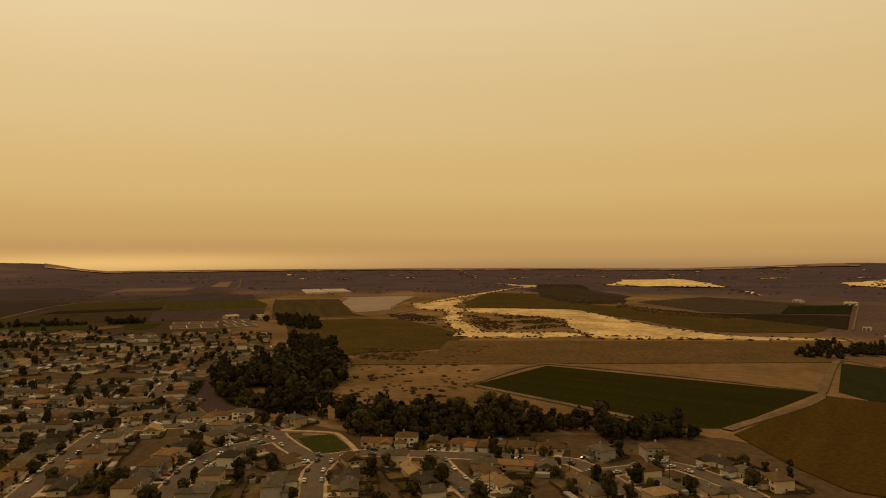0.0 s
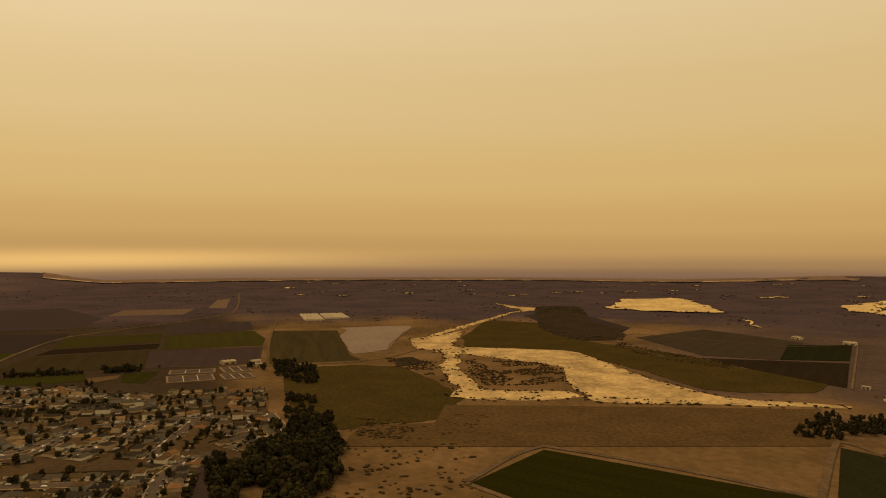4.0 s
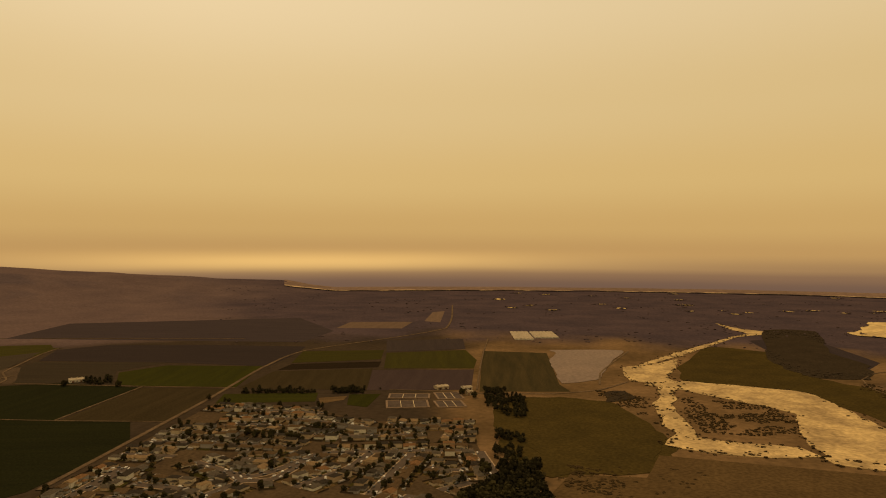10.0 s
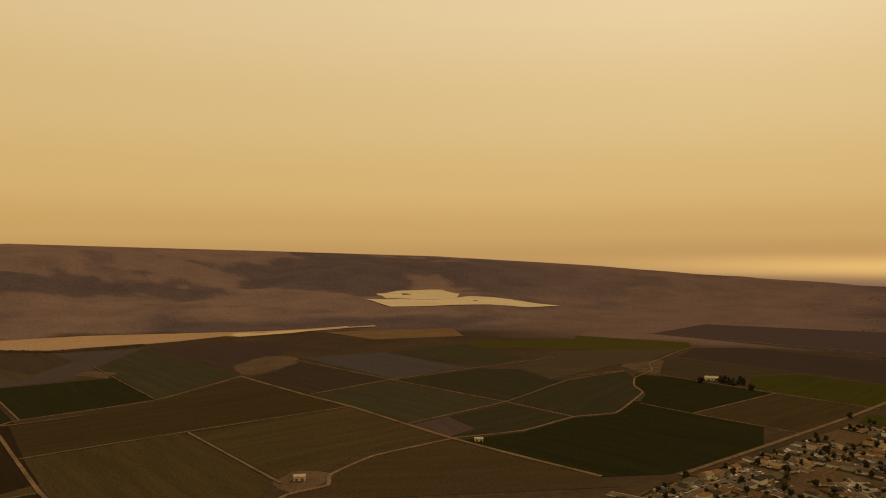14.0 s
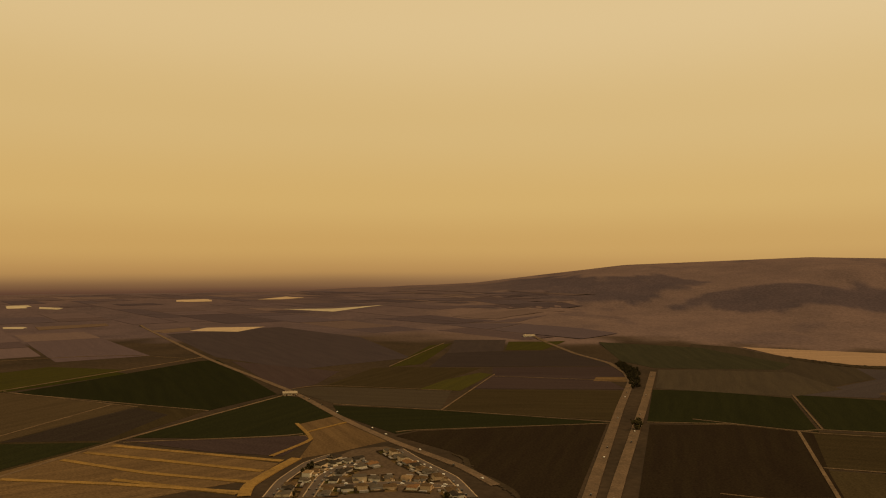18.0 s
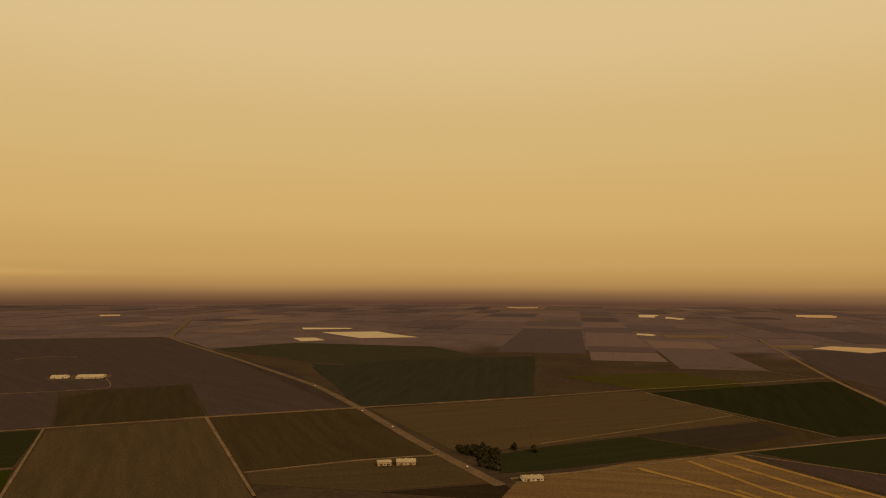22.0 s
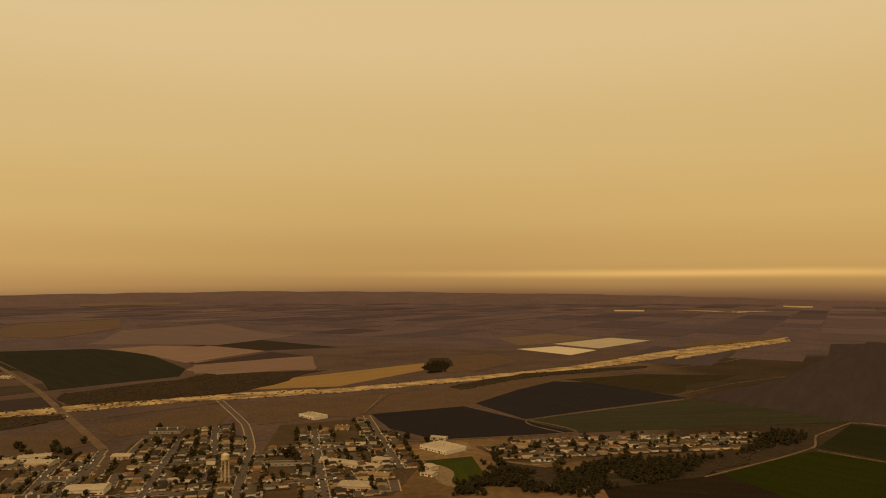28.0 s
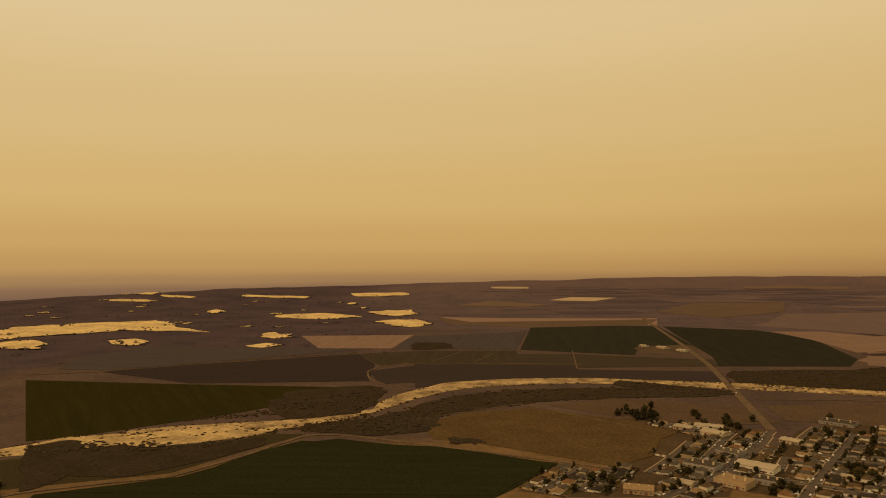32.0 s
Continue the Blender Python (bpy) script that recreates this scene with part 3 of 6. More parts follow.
street([(-854, -21), (-749, 0), (-715, -26)])
street([(-834, -208), (-851, -96), (-858, -28)])
street([(-921, -298), (-911, -198), (-930, -97)])
street([(-996, -395), (-1000, -282), (-956, -177)])
field("umber", [(-8, -824), (10, -686), (-102, -621), (-115, -821)])
field("pale", [(-816, -2067), (-1190, -2070), (-1213, -2109), (-772, -2150)])
road("dirt", 8, [(789, -402), (785, -583), (795, -770), (786, -1186)])
road("asphalt", 12, [(2357, -2403), (1317, -1583), (799, -1209), (571, -1015), (429, -906), (302, -824), (237, -765)])
road("asphalt", 14, [(650, -2546), (400, -2064), (274, -1878), (211, -1711), (182, -1559), (167, -1281), (138, -830), (126, -669)])
road("asphalt", 14, [(151, -1750), (131, -1332), (112, -846), (104, -684)])
road("dirt", 4, [(943, -531), (1019, -971)])
road("dirt", 5, [(781, -766), (610, -870), (575, -901)])
road("dirt", 4, [(487, -1548), (191, -1585)])
road("dirt", 4, [(775, -1608), (858, -2200)])
field("purple", [(1313, -1615), (963, -1484), (798, -1796), (1209, -2276), (1758, -2574), (1960, -2125)])
field("brown", [(488, -1557), (198, -1647), (253, -1814), (529, -1688)])
field("pale", [(1775, -2312), (1827, -2564), (2026, -2434), (1982, -2278)])
field("plastic", [(1901, -3262), (1707, -3477), (2192, -3238)])
field("graded", [(541, -833), (555, -884), (538, -939), (557, -1009), (603, -1033), (625, -980)])
road("asphalt", 16, [(4037, -148), (3263, -39), (2229, -233), (1653, -334), (1324, -355), (1026, -362), (766, -378)])
field("plastic", [(2914, -530), (2932, -635), (3087, -623), (3098, -528)])
field("plastic", [(2999, -805), (2966, -1058), (3320, -976), (3365, -712)])
field("plastic", [(3508, -650), (3469, -873), (3501, -896), (3578, -654)])
field("gold", [(614, 1567), (802, 1492), (1159, 1636), (1239, 1770), (749, 1693), (623, 1639)])
field("dbrown", [(1017, 2440), (1291, 2405), (1179, 2967), (812, 2990)])
field("plastic", [(1772, 1669), (1980, 1738), (1980, 1938), (1778, 1944)])
field("plastic", [(2037, 1777), (2488, 1892), (2480, 2097), (2043, 2022)])
sand("wash", [(126, 1509), (256, 1519), (500, 1467), (757, 1407), (1082, 1377), (1420, 1358), (2040, 1439), (2973, 1576), (3022, 1602), (2196, 1572), (1506, 1441), (1134, 1443), (785, 1460), (517, 1518), (265, 1575), (130, 1561)])
road("dirt", 5, [(1279, 890), (864, 922), (842, 794)])
road("dirt", 6, [(2997, 1577), (2719, 1409), (2020, 1242), (1312, 1255), (848, 1318)])
field("lawn", [(527, 687), (572, 678), (628, 779), (560, 799)])
road("asphalt", 14, [(128, 3460), (199, 2375), (224, 1858), (225, 1415), (224, 1128)])
street([(224, 1128), (192, 1047), (124, 900), (97, 832)])
street([(509, 1462), (459, 1191), (402, 1018), (332, 869), (278, 756)])
street([(337, 1136), (246, 936), (184, 795)])
street([(534, 1078), (459, 915), (370, 717)])
street([(666, 1133), (567, 908), (514, 786)])
street([(233, 1011), (337, 967)])
street([(181, 875), (289, 830)])
street([(394, 981), (563, 909)])
street([(339, 823), (494, 771)])
field("pale", [(-104, 3916), (14, 4013), (-235, 4019), (-349, 3928)])
sand("wash", [(-653, 859), (-584, 906), (-463, 985), (-413, 1048), (-377, 1153), (-324, 1326), (-232, 1424), (-52, 1498), (113, 1500), (340, 1493), (554, 1473), (709, 1431), (736, 1484), (575, 1529), (354, 1552), (118, 1568), (-54, 1568), (-245, 1502), (-347, 1420), (-404, 1234), (-400, 1137), (-486, 1034), (-619, 960), (-692, 911)])
road("dirt", 5, [(-118, 2078), (-86, 1706)])
road("dirt", 4, [(-162, 1241), (72, 1076)])
road("dirt", 4, [(-314, 1069), (-162, 1241)])
sand("dune", [(-1962, 1925), (-1941, 1972), (-1873, 2148), (-1787, 2307), (-1453, 2342), (-1641, 2446), (-1968, 2763), (-2277, 2395), (-2241, 2198)])
sand("dune", [(-1747, 1715), (-1631, 1717), (-1772, 1899), (-1903, 1868)])
sand("dune", [(-1297, 3018), (-1173, 3202), (-1434, 3267), (-1559, 3062)])
sand("dune", [(-1025, 3269), (-951, 3358), (-1037, 3502), (-1201, 3360)])
sand("dune", [(-801, 2705), (-736, 2860), (-870, 3121), (-1026, 2944)])
road("earth", 9, [(778, -746), (517, -764)])
road("earth", 9, [(784, -705), (513, -717)])
road("earth", 8, [(781, -667), (637, -661), (495, -676)])
road("earth", 8, [(653, -626), (487, -635)])
road("earth", 14, [(508, -782), (504, -733), (494, -665), (475, -630)])
road("earth", 6, [(623, -959), (546, -877), (545, -779)])
road("earth", 5, [(575, -915), (555, -994)])
field("graded", [(543, -879), (505, -783), (474, -831), (439, -912), (581, -1036), (621, -960)])
street([(450, -639), (471, -696), (483, -769), (474, -816)])
street([(411, -655), (435, -722), (437, -765), (416, -800)])
street([(249, -717), (294, -777), (360, -830), (407, -873)])
street([(400, -701), (346, -734), (281, -743)])
street([(49, 778), (110, 864), (173, 987), (213, 1093)])
street([(-37, 781), (-13, 844), (-3, 880)])
field("gdark", [(-466, 415), (-420, 412), (-186, 598), (-108, 765), (-67, 883), (-375, 935), (-425, 896), (-455, 799), (-489, 712), (-537, 679), (-596, 631), (-552, 542), (-587, 526)])
road("dirt", 8, [(-624, 616), (-607, 636), (-543, 686), (-495, 719), (-461, 811), (-440, 893), (-424, 940), (-365, 954), (-70, 890), (-9, 873)])
sand("river", [(-751, 741), (-720, 762), (-704, 792), (-621, 852), (-655, 897), (-753, 846), (-764, 807), (-783, 772)])
field("dolive", [(-643, 635), (-599, 666), (-504, 733), (-473, 831), (-432, 948), (-489, 938), (-532, 834), (-677, 781), (-742, 732)])
street([(-572, -411), (-672, -417), (-758, -414)])
street([(-786, -344), (-723, -267), (-625, -316)])
street([(-723, -267), (-733, -235), (-814, -215)])
street([(-570, -469), (-587, -411)])
road("walk", 3, [(-441, -9), (-434, 11), (-426, 24), (-399, 30), (-384, 32)])
field("sand", [(-434, -1), (-430, 14), (-444, 17), (-446, 0)])
road("walk", 2.5, [(287, 878), (296, 852), (294, 822), (274, 799)])
field("dbrown", [(272, 1548), (390, 1574), (568, 1524), (633, 1673), (924, 1783), (628, 1910), (437, 1761), (244, 1681)])
field("plastic", [(-1711, -2640), (-1985, -2479), (-2062, -2552), (-2073, -2708), (-1784, -2838)])
field("plastic", [(-1598, -2428), (-2102, -2152), (-2310, -2153), (-1985, -2479), (-1605, -2651)])

# the nearer fields and farm tracks, sector by sector
field("gdark", [(-1190, -905), (-1236, -789), (-1215, -678), (-1207, -629), (-957, -625), (-958, -724), (-1034, -766), (-1101, -843)])
field("edark", [(-1207, -626), (-1208, -472), (-969, -465), (-958, -619)])
field("green", [(-1352, -748), (-1446, -694), (-1453, -491), (-1226, -462), (-1218, -629), (-1231, -687)])
field("mdark", [(-1650, -1070), (-1746, -999), (-1772, -739), (-1764, -482), (-1602, -472), (-1455, -479), (-1484, -712), (-1482, -1003)])
field("loam", [(-1465, -999), (-1484, -712), (-1364, -761), (-1241, -698), (-1242, -793), (-1220, -874), (-1325, -968)])
field("olv", [(-1632, -1464), (-1742, -1146), (-1669, -1090), (-1568, -1054), (-1465, -1092), (-1391, -1248)])
field("yard", [(-1280, -1012), (-1330, -1018), (-1399, -988), (-1219, -879), (-1240, -974)])
field("olv", [(-1681, -467), (-1718, -276), (-1571, -259), (-1502, -443)])
field("umb", [(-1487, -438), (-1538, -253), (-1461, -247), (-1409, -445)])
field("edark", [(-1394, -447), (-1445, -256), (-1217, -226), (-1217, -454)])
field("olv", [(-1671, -262), (-1736, -77), (-1578, -45), (-1463, -48), (-1449, -233)])
field("mdark", [(-1907, -299), (-1959, -94), (-1756, -78), (-1690, -265)])
field("brown", [(-1424, -252), (-1449, -47), (-1235, -45), (-1217, -226)])
field("green", [(-1163, -459), (-1187, -304), (-1118, -291), (-1089, -444)])
field("green", [(-1177, -248), (-1187, -196), (-1083, -201), (-1097, -235)])
field("graded", [(-1145, -293), (-1163, -249), (-1135, -248), (-1102, -278)])
field("grass", [(-1154, -2), (-1175, 115), (-1144, 171), (-1061, 190), (-944, 216), (-877, 217), (-788, 164), (-764, 34), (-892, 6)])
field("palepink", [(-54, -2383), (-173, -2367), (-448, -2346), (-693, -2248), (-928, -2151), (-636, -2064), (-465, -2037), (-302, -2046), (-174, -2182)])
field("palepink", [(-928, -2151), (-1295, -2073), (-1287, -2043), (-1015, -2119), (-760, -2116)])
field("loam", [(89, -2411), (-39, -2377), (-196, -2110), (-307, -1988), (-322, -1828), (-121, -1529), (57, -1531)])
field("slate", [(-307, -1988), (-507, -1953), (-329, -1662), (-271, -1542), (-131, -1524), (-318, -1807)])
field("sagedk", [(-340, -1656), (-507, -1953), (-553, -1435), (-539, -1383), (-342, -1246), (-342, -1500)])
field("brown", [(-513, -1949), (-821, -1903), (-846, -1749), (-716, -1592), (-563, -1429)])
field("yard", [(-582, -1511), (-701, -1625), (-752, -1571), (-715, -1463), (-602, -1397), (-555, -1391)])
field("yard", [(-286, -1594), (-324, -1636), (-354, -1580), (-322, -1512)])
field("gdark", [(-131, -1524), (-267, -1520), (-346, -1515), (-342, -1246), (-144, -1207)])
field("edark", [(-105, -1184), (-335, -1220), (-536, -1360), (-559, -1124), (-569, -991), (-313, -979), (-113, -975)])
field("ered", [(45, -1217), (-102, -1186), (-112, -826), (4, -823), (31, -839)])
field("edark", [(-112, -966), (-303, -985), (-318, -702), (-272, -662), (-121, -750)])
field("umb", [(4, -823), (-112, -822), (-116, -753)])
field("edark", [(-316, -977), (-569, -991), (-575, -832), (-579, -747), (-451, -752), (-382, -711), (-332, -711), (-325, -725)])
field("ered", [(-310, -663), (-353, -659), (-375, -691), (-450, -724), (-570, -729), (-602, -503), (-592, -475), (-291, -650)])
field("yard", [(-314, -715), (-350, -735), (-368, -720), (-370, -689), (-355, -668), (-316, -664)])
field("sagedk", [(-568, -1118), (-757, -1153), (-788, -862), (-581, -841)])
field("dbrown", [(-722, -1479), (-758, -1174), (-568, -1130), (-551, -1352), (-626, -1392)])
field("bluegrey", [(-761, -1543), (-970, -1501), (-969, -1188), (-773, -1166)])
field("sagedk", [(-983, -1494), (-1249, -1508), (-1171, -1212), (-1000, -1170)])
field("sagedk", [(-767, -1147), (-990, -1158), (-1046, -1099), (-1007, -969), (-1026, -944), (-807, -876)])
field("sagedk", [(-786, -853), (-795, -723), (-681, -707), (-582, -738), (-578, -830)])
field("brown", [(-571, -827), (-652, -840), (-637, -758), (-582, -745)])
field("sagedk", [(-805, -867), (-1021, -940), (-1200, -943), (-1154, -882), (-1059, -810), (-1038, -778), (-872, -706), (-804, -726)])
field("gdark", [(-582, -722), (-675, -701), (-793, -716), (-864, -695), (-965, -738), (-972, -729), (-956, -628), (-961, -515), (-856, -459), (-672, -468), (-606, -507), (-583, -705)])
field("olv", [(-1246, -1539), (-1638, -1381), (-1685, -1074), (-1347, -1276), (-1213, -1419)])
field("loam", [(-1324, -1254), (-1609, -1084), (-1364, -999), (-1268, -1011), (-1007, -969), (-1072, -1127)])
field("drygrass", [(-1080, -2021), (-1461, -1848), (-1358, -1665), (-1096, -1755)])
field("gdark", [(1296, -991), (1294, -1519), (1268, -1567), (807, -1173), (822, -994), (1039, -994)])
field("green", [(1587, -1183), (1430, -1316), (1292, -1277), (1321, -1009), (1329, -992)])
field("edark", [(1288, -961), (1034, -990), (826, -992), (803, -790), (796, -707), (796, -595)])
field("dbrown", [(1282, -956), (1044, -986), (959, -968), (934, -818), (970, -725)])
field("gdark", [(799, -791), (795, -1164), (732, -1156), (594, -1041), (619, -953), (569, -899), (662, -837)])
field("brown", [(793, -775), (659, -834), (566, -893), (543, -872), (531, -785), (635, -769)])
field("brown", [(1210, -1552), (849, -1488), (801, -1308), (810, -1206)])
field("edark", [(771, -1280), (800, -1569), (757, -1608), (553, -1664), (571, -1320)])
field("olv", [(571, -1320), (566, -1465), (529, -1591), (496, -1574), (487, -1338)])
field("olv", [(770, -1603), (871, -2106), (829, -2198), (719, -1680)])
field("loam", [(816, -1225), (771, -1280), (503, -1332), (454, -1147), (654, -1126)])
field("gdark", [(646, -1111), (450, -1138), (166, -1146), (427, -985), (449, -953), (594, -1041)])
field("edark", [(446, -1140), (476, -1357), (182, -1456), (166, -1286), (163, -1161)])
field("brown", [(478, -1371), (491, -1558), (262, -1646), (180, -1471)])
field("umb", [(443, -940), (424, -979), (169, -1136), (145, -754), (201, -733), (267, -800), (335, -886)])
field("mdark", [(748, -1936), (440, -2133), (274, -1911), (248, -1826), (678, -1638)])
field("olv", [(670, -2319), (491, -2384), (503, -2109), (607, -2069)])
field("mdark", [(860, -2309), (695, -2372), (606, -2037), (745, -1937)])
field("gdark", [(130, -1490), (29, -1508), (-121, -1486), (-133, -1191), (-17, -1208), (111, -1167)])
field("loam", [(143, -1791), (60, -1822), (-152, -1853), (-225, -1628), (-122, -1499), (126, -1507)])
field("sagedk", [(377, -2377), (59, -2327), (-166, -2020), (-131, -1896), (152, -1819), (246, -1922)])
field("umb", [(106, -1152), (-17, -1195), (-124, -1175), (-117, -950), (-118, -857), (84, -778)])
field("graded", [(264, -1618), (198, -1643), (185, -1578), (260, -1558)])
field("edark", [(1338, -80), (1331, -341), (952, -363), (947, -247), (943, -104)])
field("edark", [(1322, -40), (1334, -78), (924, -99), (882, -98), (926, -30)])
field("olv", [(1737, -51), (1567, -74), (1366, -77), (1357, -41)])
field("mdark", [(2840, -79), (2576, -162), (1924, -332), (1342, -344), (1364, -81), (1608, -66), (1826, -53)])
field("ered", [(930, -103), (939, -245), (921, -359), (783, -384), (799, -228), (879, -103)])
field("umb", [(778, -382), (691, -395), (792, -238)])
field("ginkg", [(2108, -414), (1871, -632), (1443, -665), (1333, -628), (1323, -374), (1534, -375)])
field("sagedk", [(2675, -168), (2843, -488), (2510, -952), (2079, -977), (1900, -967), (1907, -644), (2151, -422)])
field("ered", [(1312, -371), (1315, -619), (1319, -992), (963, -976), (945, -699), (932, -522), (934, -440), (944, -393)])
field("gdark", [(922, -517), (938, -693), (806, -756), (812, -600), (810, -462), (817, -401), (908, -450)])
field("dbrown", [(942, -703), (955, -967), (860, -939), (814, -764)])
field("olv", [(1598, -962), (1565, -1297), (1347, -1324), (1348, -1013)])
field("graded", [(776, -404), (804, -594), (795, -758), (517, -754), (505, -685), (718, -353)])
field("lime", [(790, 519), (960, 516), (1038, 508), (1055, 369), (1050, 172), (808, 158), (786, 513)])
field("gdark", [(1064, 516), (1285, 566), (1300, 525), (1313, 174), (1068, 175)])
field("ered", [(1296, 167), (1313, -75), (824, -98), (808, 158)])
field("edark", [(1303, -79), (1320, -331), (969, -323), (956, -261), (945, -98)])
field("dolive", [(1647, 193), (1748, 107), (1761, -59), (1354, -77), (1337, 161)])
field("mdark", [(1326, 573), (3108, 1301), (3354, 556), (3320, -6), (2948, -122), (1342, -326), (1342, -82), (1782, -67), (1741, 204), (1336, 167)])
field("ginkg", [(1361, -352), (1604, -378), (2015, -398), (2103, -658), (2075, -1148), (1349, -744)])
field("yard", [(2029, 254), (2039, 133), (1961, 117), (1951, 244)])
field("dryb", [(530, 1398), (727, 1355), (836, 1324), (670, 1150), (581, 1216), (516, 1219)])
field("dryb", [(828, 1311), (1222, 1327), (1501, 1265), (1156, 1142), (845, 1072), (682, 1152)])
field("mink", [(906, 1114), (1106, 1201), (1263, 1248), (1335, 1162), (1304, 903), (1094, 922), (875, 934)])
field("mink", [(680, 1139), (867, 1101), (864, 923), (862, 799), (655, 884), (638, 1009)])
field("sagedk", [(871, 930), (1079, 910), (1284, 889), (1320, 798), (1311, 569), (1098, 688), (991, 734), (865, 796)])
field("dolive", [(1311, 1255), (1551, 1205), (1723, 1041), (1321, 946)])
field("wheat", [(701, 2253), (1063, 2160), (905, 1822), (603, 1935)])
field("wheat", [(838, 2696), (918, 2784), (1007, 2438), (735, 2362)])
field("lawn", [(567, 765), (618, 768), (564, 658), (515, 660)])
field("sand", [(547, 788), (565, 767), (519, 669), (519, 710)])
field("sand", [(650, 857), (673, 846), (654, 814), (633, 828)])
field("umb", [(617, 520), (664, 578), (827, 536), (786, 399), (761, 352)])
field("wheat", [(-812, 3267), (-452, 3296), (193, 3418), (173, 3060), (-326, 2975), (-644, 2892)])
field("ginkg", [(-330, 2924), (170, 3001), (235, 2281), (68, 2213), (54, 2004), (-266, 2057)])
field("yard", [(63, 2214), (219, 2303), (229, 2091), (79, 2063)])
field("loam", [(-539, 1896), (-105, 1987), (247, 1949), (246, 1829), (-90, 1722), (-486, 1709)])
field("mdark", [(-481, 1692), (-89, 1695), (234, 1735), (239, 1584), (-26, 1578), (-232, 1496), (-385, 1360)])
field("ginkg", [(192, 2994), (528, 2899), (646, 2598), (617, 2057), (554, 1901), (246, 1829), (255, 2013)])
field("wheat", [(568, 2859), (745, 2898), (906, 2706), (1007, 2424), (663, 2213), (634, 2553)])
field("wheat", [(608, 2029), (678, 2138), (1032, 2145), (925, 1850), (644, 1875)])
field("brown", [(662, 2177), (1010, 2377), (1048, 2179), (678, 2138)])
field("tan", [(204, 3623), (395, 3857), (826, 3843), (779, 3621), (462, 3448)])
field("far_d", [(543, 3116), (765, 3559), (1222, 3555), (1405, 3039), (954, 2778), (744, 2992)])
field("dgrass", [(-284, 1055), (-243, 1140), (-146, 1210), (33, 1151), (88, 1083), (61, 1036), (48, 945), (0, 885), (-191, 960), (-247, 963)])
field("dryb", [(-108, 1243), (-2, 1340), (228, 1304), (247, 1190), (155, 1146), (24, 1162)])
field("dryb", [(254, 1332), (468, 1400), (468, 1296), (411, 1195), (261, 1211)])
field("dryb", [(519, 1385), (771, 1336), (736, 1253), (646, 1128), (605, 1167), (474, 1167)])
field("slate", [(-1268, 1408), (-1366, 1592), (-1365, 1887), (-799, 1959), (-720, 1934), (-1020, 1563), (-1154, 1416)])
field("mdark", [(-1136, 1394), (-1008, 1545), (-687, 1847), (-575, 1665), (-502, 1418), (-849, 1302)])
field("oldk", [(-1212, 1256), (-841, 1290), (-474, 1339), (-546, 1184), (-594, 1072), (-647, 995), (-737, 863), (-788, 819)])
field("wheat", [(-1055, 2281), (-687, 2410), (-638, 1997), (-847, 1948)])
field("slate", [(-672, 2371), (-315, 2632), (-276, 2038), (-627, 1999)])
field("tan", [(-831, 3306), (-610, 3032), (195, 3376), (131, 3056), (-335, 2803), (-684, 2919)])
field("mdark", [(-551, 1555), (-454, 1693), (-99, 1755), (-53, 1600), (-297, 1480), (-467, 1389)])
field("gdark", [(-575, 643), (-474, 731), (-451, 844), (-420, 911), (-216, 925), (-63, 876), (-107, 791), (-119, 744)])
field("grass", [(-1852, 540), (-1706, 678), (-1454, 604), (-1296, 658), (-1150, 716), (-1046, 725), (-860, 757), (-824, 655), (-876, 555), (-1003, 557), (-1146, 529), (-1360, 350), (-1502, 377)])
field("loam", [(-1424, 750), (-1537, 988), (-1270, 1050), (-1082, 838), (-1155, 742)])
field("gdark", [(-1081, 843), (-1246, 991), (-1219, 1120), (-1042, 952)])
field("umb", [(-1125, 729), (-1022, 933), (-839, 762), (-987, 733)])
field("dgrass", [(-853, 191), (-817, 332), (-734, 630), (-643, 552), (-591, 533), (-695, 49), (-773, 79), (-767, 159)])
field("grass", [(-1175, 46), (-1162, 174), (-981, 220), (-878, 198), (-787, 163), (-773, 79), (-769, 54), (-939, 44)])
field("olvb", [(-371, 257), (-455, 393), (-423, 417), (-259, 255), (-270, 246), (-310, 247)])
field("plastic", [(3337, -2512), (3289, -2583), (3239, -2553), (3282, -2477)])
field("plastic", [(2791, -2090), (2722, -2132), (2666, -2088), (2737, -2050)])
field("pale", [(2838, -3212), (2738, -3330), (2695, -3278), (2812, -3183)])
field("tan", [(2129, -2219), (2099, -2412), (1989, -2301), (2001, -2158)])
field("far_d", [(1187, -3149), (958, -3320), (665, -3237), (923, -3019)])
field("plastic", [(3369, -2533), (3314, -2617), (3265, -2599), (3299, -2501)])
field("plastic", [(3229, -2613), (3110, -2653), (3093, -2605), (3175, -2569)])
field("plastic", [(2789, -2097), (2732, -2140), (2683, -2119), (2745, -2071)])
field("pale", [(2529, -3484), (2474, -3695), (2338, -3675), (2417, -3557)])
field("pale", [(2890, -3212), (2769, -3341), (2723, -3285), (2849, -3167)])
field("tan", [(2689, -2158), (2555, -2402), (2472, -2341), (2567, -2077)])
field("pale", [(4091, -2058), (3997, -2233), (3948, -2206), (4033, -2049)])
field("pale", [(4183, 308), (4210, 210), (4157, 207), (4133, 305)])
field("pale", [(3509, 909), (3541, 745), (3498, 736), (3469, 899)])
field("pale", [(3901, 2060), (3991, 1941), (3961, 1926), (3867, 2042)])
field("tan", [(3447, 2400), (3621, 2185), (3738, 2004), (3533, 2131), (3410, 2375)])
field("drygrass", [(2360, 1638), (2584, 1576), (3041, 1602), (2987, 1648), (2725, 1685), (2479, 1721)])
field("loam", [(1585, 1017), (1766, 956), (1728, 906), (1468, 941), (1394, 964), (1463, 1011)])
